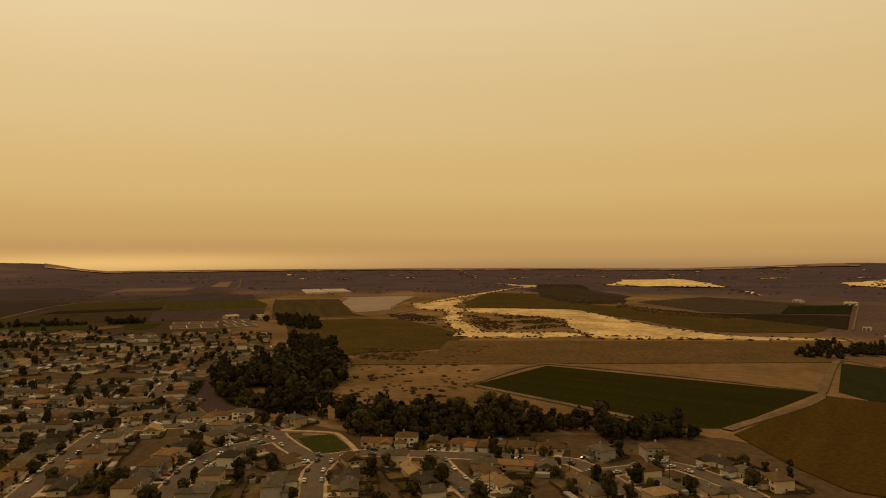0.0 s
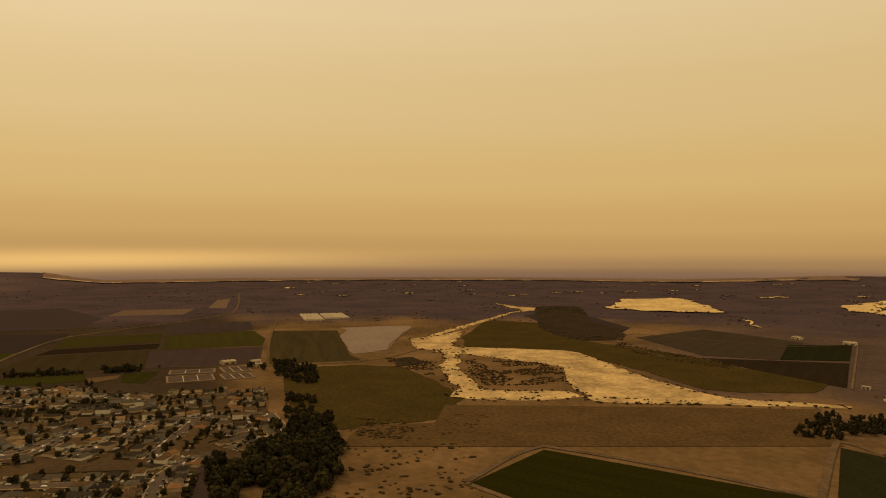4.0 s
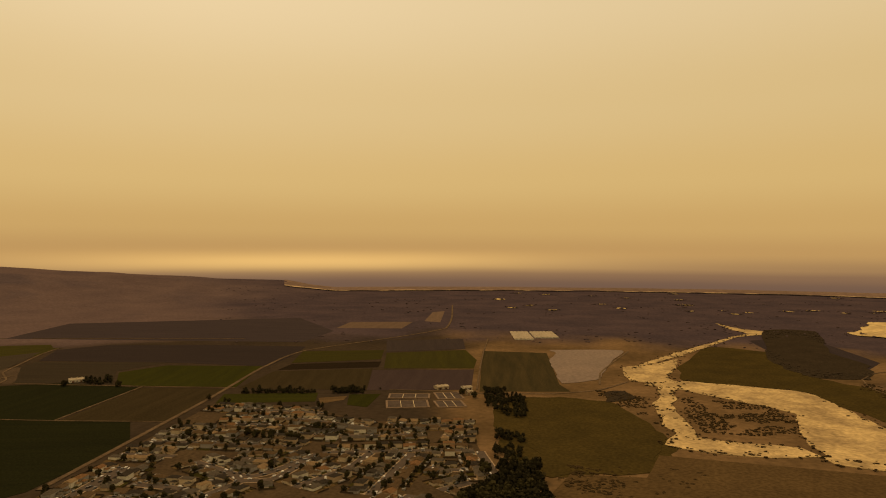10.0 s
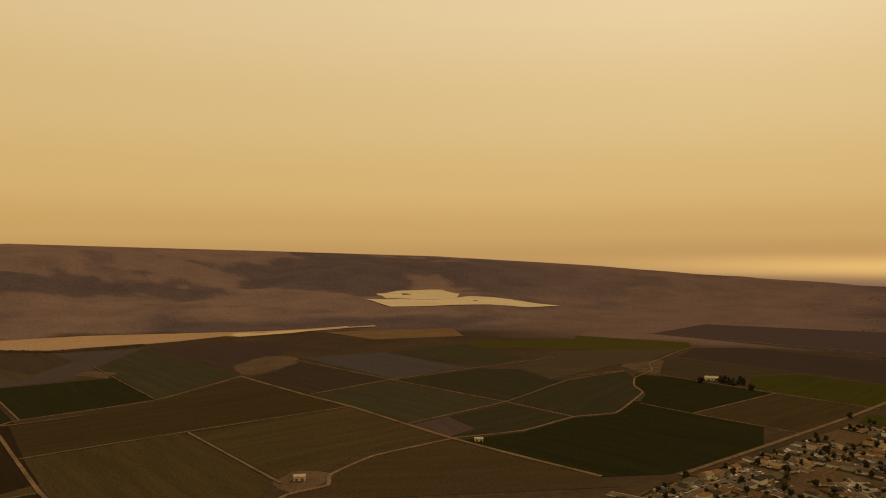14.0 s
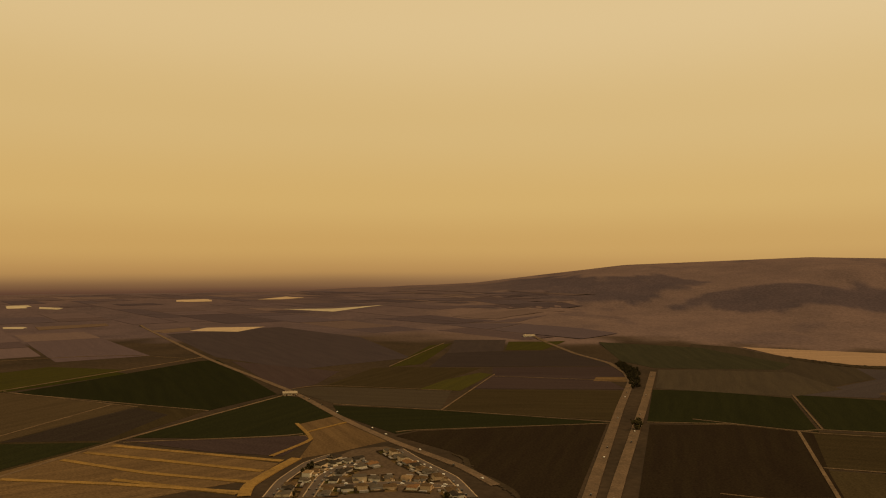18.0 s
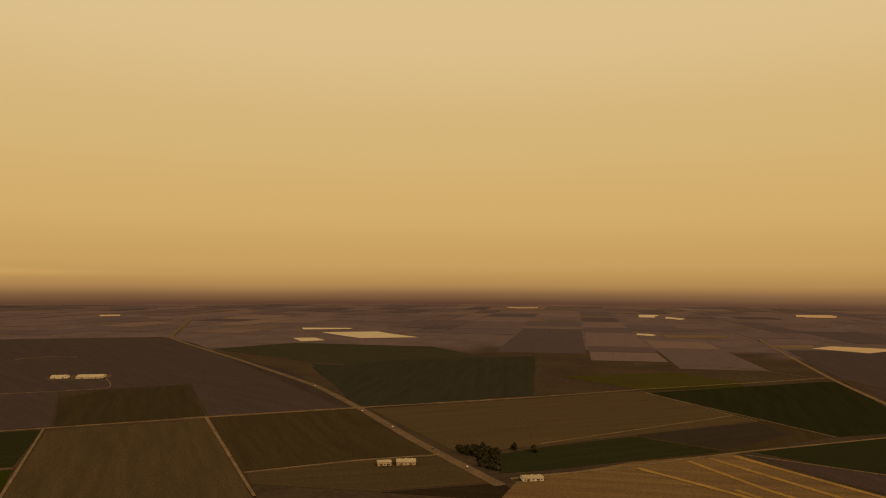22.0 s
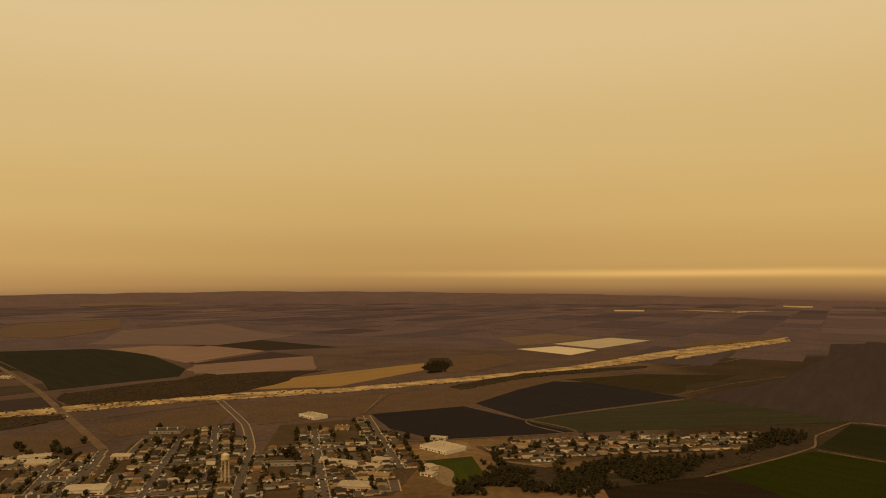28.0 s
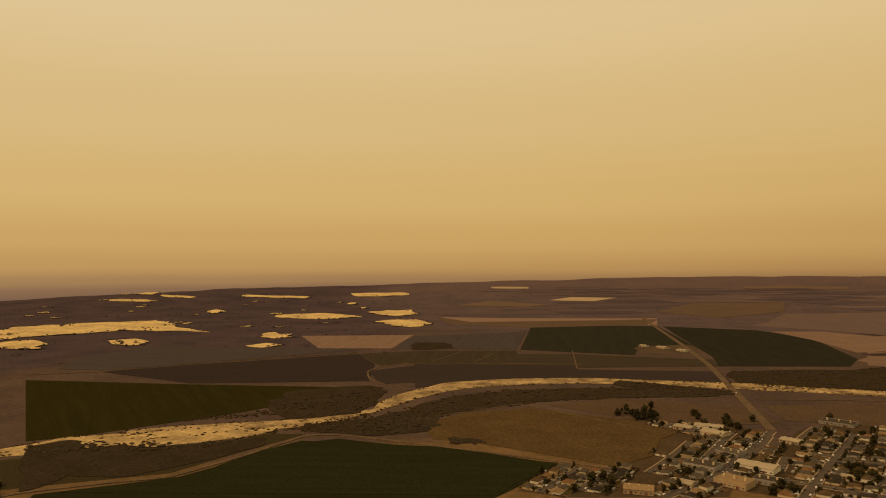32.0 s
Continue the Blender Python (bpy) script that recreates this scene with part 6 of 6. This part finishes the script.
woods([(1105, 1559), (1167, 1558), (1270, 1683), (1283, 1753), (1157, 1660)])
woods([(254, -1850), (205, -1680), (172, -1490), (158, -1500), (176, -1700), (236, -1890)])
woods([(-1220, -736), (-1227, -694), (-1275, -716), (-1261, -772)])
woods([(-1169, -433), (-1189, -208), (-1208, -214), (-1188, -442)])
woods([(922, -392), (884, -400), (895, -422), (958, -434), (957, -403)])
brush([(-437, 964), (-383, 973), (-351, 1047), (-391, 1111), (-470, 1017)])
brush([(-368, 1126), (-297, 1071), (-164, 1257), (105, 1398), (110, 1464), (-224, 1379)])
brush([(-461, 42), (-451, 101), (-563, 52), (-548, 16)])
brush([(-741, 77), (-719, 116), (-781, 132), (-819, 79)])
brush([(-1079, 280), (-961, 272), (-951, 395), (-1049, 427), (-1145, 422), (-1207, 304)])
brush([(-706, 39), (-711, 140), (-754, 131), (-750, 41)])
brush([(-1114, 185), (-1040, 221), (-1204, 247), (-1250, 168)])
brush([(-1288, 630), (-1122, 644), (-992, 707), (-1050, 749), (-1211, 696), (-1361, 678)])
building("flat", 5, [(591, 861), (598, 809), (648, 810), (645, 867)])
building("flat", 5, [(559, 1191), (567, 1145), (602, 1158), (592, 1205)])
building("cream", 5, [(495, 822), (508, 799), (523, 830), (516, 850)])
building("cream", 4, [(438, 875), (478, 793), (502, 798), (458, 881)])
building("white", 6, [(137, 909), (173, 889), (197, 918), (152, 933)])
building("brick", 7, [(109, 835), (139, 816), (148, 848), (117, 866)])
building("grey", 5, [(82, 900), (115, 881), (125, 915), (90, 933)])
building("cream", 5, [(-1223, -108), (-1235, -86), (-1258, -89), (-1253, -108)])
building("white", 5, [(-1225, -60), (-1233, -45), (-1255, -47), (-1248, -61)])
building("cream", 6, [(-1176, -50), (-1181, -41), (-1211, -42), (-1206, -52)])
basin([(-1149, -179), (-1154, -109), (-1188, -113), (-1190, -181)])
basin([(-1076, -172), (-1087, -105), (-1141, -110), (-1132, -177)])
basin([(-1146, -100), (-1156, -57), (-1211, -60), (-1202, -104)])
basin([(-1085, -95), (-1096, -51), (-1146, -53), (-1134, -98)])
building("cream", 5, [(-331, -694), (-343, -687), (-350, -706), (-341, -711)])
building("white", 5, [(-1231, -777), (-1246, -755), (-1279, -774), (-1259, -792)])
building("white", 4, [(-589, -702), (-598, -696), (-607, -707), (-598, -712)])
building("cream", 5, [(901, -265), (898, -283), (915, -288), (920, -272)])
building("cream", 5, [(897, -290), (890, -314), (909, -321), (916, -297)])
building("white", 5, [(1959, 246), (1954, 209), (2032, 217), (2038, 253)])
building("cream", 4, [(1951, 187), (1942, 128), (2007, 132), (2018, 193)])
building("white", 4, [(772, -409), (766, -434), (783, -442), (787, -417)])
building("cream", 5, [(780, -1151), (757, -1166), (778, -1199), (803, -1190)])
building("white", 6, [(653, -2448), (617, -2466), (641, -2564), (678, -2557)])
building("white", 5, [(-1196, 1079), (-1178, 1093), (-1255, 1164), (-1276, 1151)])
building("white", 4, [(-820, 770), (-812, 775), (-836, 798), (-845, 793)])
building("white", 4, [(-1302, 1050), (-1284, 1054), (-1358, 1115), (-1378, 1113)])
TOWER = [(306, 855)]
lone_trees([(-1118, -467), (-1208, -769), (-1212, -671), (-906, -326), (-893, -310), (-894, -289), (-889, -265), (-1191, -58), (-1168, -38)])
lone_trees([(922, -476), (917, -404)])
lone_trees([(901, -497)])
put(("oak", 1), lambda: build_tree("oak", 11), pose(121, -1109, 0, 0, 0, 40) @ Matrix.Scale(2.0, 4))
lone_trees([(131, 1141), (165, 1171), (208, 1190), (297, 1129), (149, 1084), (291, 857), (266, 897)])
lone_trees([(682, 751), (674, 662), (783, 635)])
woods([(-414, 37), (-363, 230), (-376, 238), (-394, 195), (-419, 153), (-437, 124), (-433, 97), (-447, 62), (-442, 26)])
woods([(-610, 541), (-615, 605), (-666, 655), (-697, 588), (-634, 511)])
woods([(-1097, -14), (-1038, 16), (-1025, 40), (-1141, 49), (-1243, 14), (-1231, -25)])
brush([(-643, 635), (-599, 666), (-504, 733), (-473, 831), (-434, 951), (-364, 997), (-414, 1032), (-489, 956), (-532, 834), (-677, 781), (-742, 732)])
building("cream", 4, [(83, 1107), (107, 1094), (119, 1123), (94, 1132)])
building("cream", 5, [(120, 1076), (147, 1057), (161, 1094), (132, 1111)])
building("white", 5, [(115, 1116), (154, 1107), (158, 1135), (119, 1141)])
building("cream", 4, [(59, 824), (81, 814), (87, 834), (64, 844)])
building("tan", 5, [(6, 780), (37, 778), (43, 803), (13, 808)])
building("grey", 4, [(127, 973), (151, 954), (164, 984), (139, 1001)])
building("grey", 5, [(148, 850), (173, 838), (184, 866), (159, 877)])
building("cream", 4, [(218, 1054), (240, 1039), (252, 1072), (231, 1084)])
building("cream", 4, [(248, 889), (261, 884), (267, 902), (255, 908)])
building("grey", 4, [(306, 1198), (347, 1173), (363, 1210), (319, 1232)])
building("tan", 5, [(554, 1043), (573, 1031), (591, 1060), (571, 1073)])
building("cream", 5, [(400, 742), (429, 714), (446, 742), (418, 768)])
building("grey", 4, [(363, 905), (426, 865), (432, 879), (368, 919)])
building("tan", 5, [(445, 767), (470, 742), (483, 764), (460, 787)])
building("cream", 4, [(536, 762), (534, 743), (553, 759), (553, 776)])
building("white", 4, [(515, 738), (522, 720), (532, 734), (526, 751)])
building("white", 4, [(644, 898), (658, 878), (667, 890), (653, 911)])
lone_trees([(519, 744), (617, 926), (629, 890), (662, 645), (695, 672), (688, 735), (732, 758), (900, 716), (948, 684)])
lone_trees([(177, 1128), (164, 1159), (128, 1186), (426, 922), (416, 891), (285, 902), (269, 931), (430, 939), (417, 929), (688, 734)])
lone_trees([(-26, 818), (-13, 826), (-3, 810), (19, 1232), (49, 1231), (60, 1266), (125, 1213), (171, 1193), (169, 1148), (5, 1185), (176, 838), (184, 826), (162, 816), (329, 1231), (323, 999), (304, 895)])
brush([(272, 1548), (390, 1574), (568, 1524), (633, 1673), (924, 1783), (628, 1910), (437, 1761), (244, 1681)])
woods([(-647, -73), (-538, -49), (-495, -32), (-459, -6), (-476, 11), (-531, 13), (-595, 40), (-682, 53), (-769, 41), (-792, -7), (-710, -23), (-640, -40)])
woods([(-816, -4), (-825, 28), (-922, 35), (-964, 0)])
building("white", 4, [(76, 2208), (92, 2193), (98, 2254), (82, 2274)])
building("cream", 4, [(124, 2168), (147, 2146), (154, 2222), (131, 2244)])
building("white", 4, [(176, 2106), (199, 2084), (203, 2161), (184, 2182)])
brush([(-715, 941), (-560, 1038), (-444, 1151), (-416, 1271), (-477, 1355), (-519, 1261), (-642, 1100), (-766, 1007)])

housing("west", [(-300, -452), (-230, 0), (-240, 262), (-280, 274), (-330, 266), (-366, 246), (-374, 220), (-393, 124), (-421, 40), (-480, -10), (-500, -60), (-600, -90),
                 (-640, -60), (-697, -3), (-739, 0), (-879, -24), (-994, -35), (-1013, -73), (-995, -176), (-1030, -236), (-1085, -289), (-1090, -445)])

# bare earth between the houses
for i, (kind, poly) in enumerate(REGIONS):
    field("yard" if kind == "new" else "townsoil", poly, 0.012 + 0.004 * i)

# ---- houses along the streets ----
water_tower(*TOWER[0])
HOUSE_NEAR.add(*TOWER[0])
in_any = lambda x, y: any(inside((x, y), poly) for kind, poly in REGIONS) and not any(inside((x, y), poly) for poly in WOODS) and not any(inside((x, y), poly) for poly in FIELD_POLYS[:KNOWN])
for pts in DIGITISED:
    along(pts, 16.0, 17.0, in_any)
for kind, poly in REGIONS:
    fill_region(kind, poly)

HOUSES.sort(key=lambda h: math.hypot(h[0], h[1]))
for i, (x, y, m) in enumerate(HOUSES[:300]):
    kind = rng.choices((0, 1, 2, 3), (5, 3 if y < 400 else 1, 2 if y < 400 else 5, 3))[0]
    wall, roof = rng.randrange(4), rng.choices(range(5), (5, 5, 4, 1.2, 1.2))[0]
    put(("house", kind, wall, roof), lambda: build_house(kind, wall, roof), m)


def far_houses(rows):
    """The rest of the houses: walls and hipped or gabled roofs with eaves, joined."""
    verts, faces, mats = [], [], []
    for x, y, m in rows:
        w, d, z = rng.uniform(10, 16), rng.uniform(8, 10.5), rng.choice((2.8, 2.8, 2.8, 5.4))
        gx = rng.choice((-1, 1)) * (w / 2 - 3)
        roof = 4 + rng.choices(range(5), (5, 5, 4, 1.2, 1.2))[0]
        wall = rng.randrange(4)
        gab = rng.random() < 0.4
        for (x0, y0, x1, y1, zz, rise) in ((-w / 2, -d / 2, w / 2, d / 2, z, 2.0), (gx - 3, -d / 2 - 4.5, gx + 3, -d / 2 + 2.5, 2.75, 1.4)):
            n = len(verts)
            o = 0.5
            k = 0.3 if gab else (y1 - y0) / 2
            if x1 - x0 < y1 - y0:
                k2 = 0.3 if gab else (x1 - x0) / 2
                ridge = [((x0 + x1) / 2, y0 + k2, zz + rise), ((x0 + x1) / 2, y1 - k2, zz + rise)]
                tops = [(5, 6, 9, 8), (7, 4, 8, 9), (4, 5, 8), (6, 7, 9)]
            else:
                ridge = [(x0 + k, (y0 + y1) / 2, zz + rise), (x1 - k, (y0 + y1) / 2, zz + rise)]
                tops = [(4, 5, 9, 8), (6, 7, 8, 9), (5, 6, 9), (7, 4, 8)]
            pts = [(x0, y0, -0.2), (x1, y0, -0.2), (x1, y1, -0.2), (x0, y1, -0.2)]
            pts += [(x0 - o, y0 - o, zz), (x1 + o, y0 - o, zz), (x1 + o, y1 + o, zz), (x0 - o, y1 + o, zz)] + ridge
            pts += [(x0, y0, zz + 0.05), (x1, y0, zz + 0.05), (x1, y1, zz + 0.05), (x0, y1, zz + 0.05)]
            verts += [tuple(m @ Vector(p)) for p in pts]
            for f in tops:
                faces.append(tuple(n + i for i in f))
                mats.append(roof)
            for f in ((0, 1, 11, 10), (1, 2, 12, 11), (2, 3, 13, 12), (3, 0, 10, 13)):
                faces.append(tuple(n + i for i in f))
                mats.append(wall)
    me = bpy.data.meshes.new("far_houses")
    me.from_pydata(verts, [], faces)
    for mt in WALLS + ROOFS:
        me.materials.append(mt)
    me.polygons.foreach_set("material_index", mats)
    tagged(new("far_houses", me), "many low houses with brown and grey roofs", "houses", kind="stuff")


far_houses(HOUSES[300:])
joined("fences", FENCE, WOOD, "weathered wooden fences between the yards", "fence")
joined("driveways", DRIVE, CONCRETE, "pale concrete driveways before the houses", "driveway")
for boxes_list, c1, c2, label in zip(YARD, ((0.056, 0.046, 0.011), (0.128, 0.083, 0.034), (0.070, 0.050, 0.025)), ((0.034, 0.030, 0.009), (0.076, 0.050, 0.023), (0.044, 0.033, 0.019)),
                                     ("small green lawns round the houses", "yards of dry yellow grass", "yards of bare brown soil")):
    joined("yards", boxes_list, material("yard_" + label.split()[1], c1, c2, scale=0.06, fine=0.8), label, "yard")
joined("sheds", SHED, WALLS[3], "small grey sheds and patio covers in yards", "shed")

# ---- utility poles ----
for x, y in [(-327, 133), (-302, 84), (-388, -36), (-304, 175)]:
    put("pole", build_pole, pose(x, y, 0.1, 0, 0, 70))

# ---- cars on the highways, and parked cars ----
for a, b, n in (((237, -765), (799, -1209), 9), ((104, -684), (151, -1750), 6), ((126, -669), (182, -1559), 6), ((766, -378), (1653, -334), 7), ((225, 1415), (199, 2375), 5)):
    a, b = Vector(a), Vector(b)
    for i in range(n):
        p = a.lerp(b, (i + rng.random()) / n)
        CAR_SPOTS.append((Vector((p.x, p.y, 0)), math.degrees(math.atan2(b.y - a.y, b.x - a.x)), 1.25))
CAR_PAINTS = (("white", (0.70, 0.68, 0.64)), ("silver", (0.42, 0.41, 0.40)), ("black", (0.02, 0.02, 0.022)), ("dark blue", (0.02, 0.03, 0.07)), ("red", (0.20, 0.02, 0.015)), ("grey", (0.12, 0.12, 0.12)))
CAR_SPOTS.sort(key=lambda s: s[0].length)
for i, (p, turn, z) in enumerate(CAR_SPOTS[:240]):
    word, colour = rng.choices(CAR_PAINTS, (5, 3, 3, 1, 1, 2))[0]
    kind = int(rng.random() < 0.3)
    put(("car", word, kind), lambda: build_car(kind, colour, word), pose(p.x, p.y, z, 0, 0, turn))

paints = ((material("paint_white", (0.70, 0.68, 0.64)), "pale"), (material("paint_grey", (0.12, 0.12, 0.12)), "grey"), (material("paint_black", (0.02, 0.02, 0.022)), "black"))
for k, (mat, word) in enumerate(paints):
    bodies = []
    for p, turn, z in CAR_SPOTS[240:][k::3]:
        m = pose(p.x, p.y, z, 0, 0, turn)
        bodies += [(m, (-2.3, -0.88, 0.25, 2.3, 0.88, 0.95)), (m, (-1.5, -0.74, 0.95, 0.9, 0.74, 1.45))]
    joined("far_cars", bodies, mat, f"many {word} cars parked along far streets", "cars")

# ---- trees ----
TREE_SPOTS.sort(key=lambda s: math.hypot(*s))
new_lots = [poly for kind, poly in REGIONS if kind == "new"][0]
clear = [(x, y) for x, y in TREE_SPOTS if not inside((x, y), new_lots) and not STREET_NEAR.near(x, y, 6.5) and not HOUSE_NEAR.near(x, y, 6.5)]
for i, (x, y) in enumerate(clear[:150]):
    kind = rng.choices(("oak", "olive", "cypress", "euc", "pine"), (4, 5, 1, 0.6, 2))[0]
    seed = rng.randrange(3)
    put((kind, seed), lambda: build_tree(kind, 20 + seed), pose(x, y, 0, 0, 0, rng.uniform(0, 360)) @ Matrix.Scale(rng.uniform(0.7, 1.2), 4))
yard_protos = [crown_lists(k, s) for k, s in (("oak", 1), ("olive", 2), ("olive", 3), ("pine", 4))]
scatter("far_yard_trees", [(x, y, 0) for x, y in clear[150:]], yard_protos, LEAF[0], "dark yard trees between far houses", "trees")
wood_protos = [crown_lists(k, s) for k, s in (("oak", 5), ("euc", 6), ("oak", 7), ("pine", 8))]
WOOD_SPOTS.sort(key=lambda s: math.hypot(s[0], s[1]))
for x, y, z in WOOD_SPOTS[:120]:
    kind = rng.choice(("oak", "oak", "euc", "pine"))
    seed = rng.randrange(3)
    put((kind, seed), lambda: build_tree(kind, 20 + seed), pose(x, y, z, 0, 0, rng.uniform(0, 360)) @ Matrix.Scale(rng.uniform(0.8, 1.4), 4))
tall = [s for s in WOOD_SPOTS[120:] if s[0] < -420 and -120 < s[1] < 110 and s[0] > -810]
for k, leaf in enumerate((LEAF[2], LEAF[0], LEAF[2])):
    scatter("tall_woods", [s for s in tall if (int(s[0] / 23) + int(s[1] / 19)) % 3 == k], wood_protos, leaf, "dense dark mass of tall eucalyptus and oak", "trees", 0.8, 1.8)
scatter("woods", [s for s in WOOD_SPOTS[120:] if s not in set(tall)], wood_protos, LEAF[2], "dense dark belt of trees and tall brush", "trees", 0.5, 1.1)
bush = [bush_lists(s) for s in range(5)]
scatter("hedges", SHRUBS, bush, LEAF[1], "shrubs and hedges in the yards", "bushes", 0.6, 1.5)
# tussocks on the rough meadow below the bluff
for x, y in sow([(-470, 60), (-520, 230), (-560, 150), (-800, 240), (-800, 60), (-560, 50)], 7, 0.6):
    if noise.noise(Vector((x / 30, y / 30, 2))) > 0.0:
        BRUSH_SPOTS.append((x, y, -0.2))
for loop in RIVER_LOOPS:
    for (x0, y0), (x1, y1) in zip(loop, loop[1:]):
        for k in range(int(math.hypot(x1 - x0, y1 - y0) / 5) + 1):
            if rng.random() < 0.6:
                f = rng.random()
                BRUSH_SPOTS.append((x0 + (x1 - x0) * f + rng.gauss(0, 5), y0 + (y1 - y0) * f + rng.gauss(0, 5), 0.6))
scatter("thickets", [q for q in THICKET_SPOTS if not any(inside(q[:2], poly) for poly in CROP_POLYS[:KNOWN_CROPS])], bush, material("leaf_thicket", (0.056, 0.042, 0.028), (0.036, 0.028, 0.020), scale=0.3, vary=0.2), "dense dark thickets along the river banks", "bushes", 1.4, 3.6)
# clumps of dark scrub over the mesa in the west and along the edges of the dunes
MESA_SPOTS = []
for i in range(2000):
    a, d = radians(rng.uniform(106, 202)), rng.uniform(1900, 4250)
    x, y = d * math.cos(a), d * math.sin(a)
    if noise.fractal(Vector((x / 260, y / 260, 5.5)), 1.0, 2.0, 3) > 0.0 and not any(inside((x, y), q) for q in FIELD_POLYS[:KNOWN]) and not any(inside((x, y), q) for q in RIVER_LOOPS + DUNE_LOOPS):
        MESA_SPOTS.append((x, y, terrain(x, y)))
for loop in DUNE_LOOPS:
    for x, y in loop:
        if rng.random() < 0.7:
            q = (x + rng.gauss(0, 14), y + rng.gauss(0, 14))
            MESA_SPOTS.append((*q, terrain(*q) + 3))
# leaves toned pale mauve, like the haze-tinted ground around them
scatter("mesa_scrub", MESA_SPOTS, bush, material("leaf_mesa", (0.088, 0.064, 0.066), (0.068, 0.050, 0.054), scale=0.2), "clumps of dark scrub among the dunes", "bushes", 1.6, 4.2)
KEPT = [q for q in BRUSH_SPOTS if not any(inside(q[:2], poly) for poly in CROP_POLYS[:KNOWN_CROPS])]
scatter("brush", KEPT, bush, LEAF[4], "low dark scrub bushes on dry ground", "bushes", 0.4, 2.0)
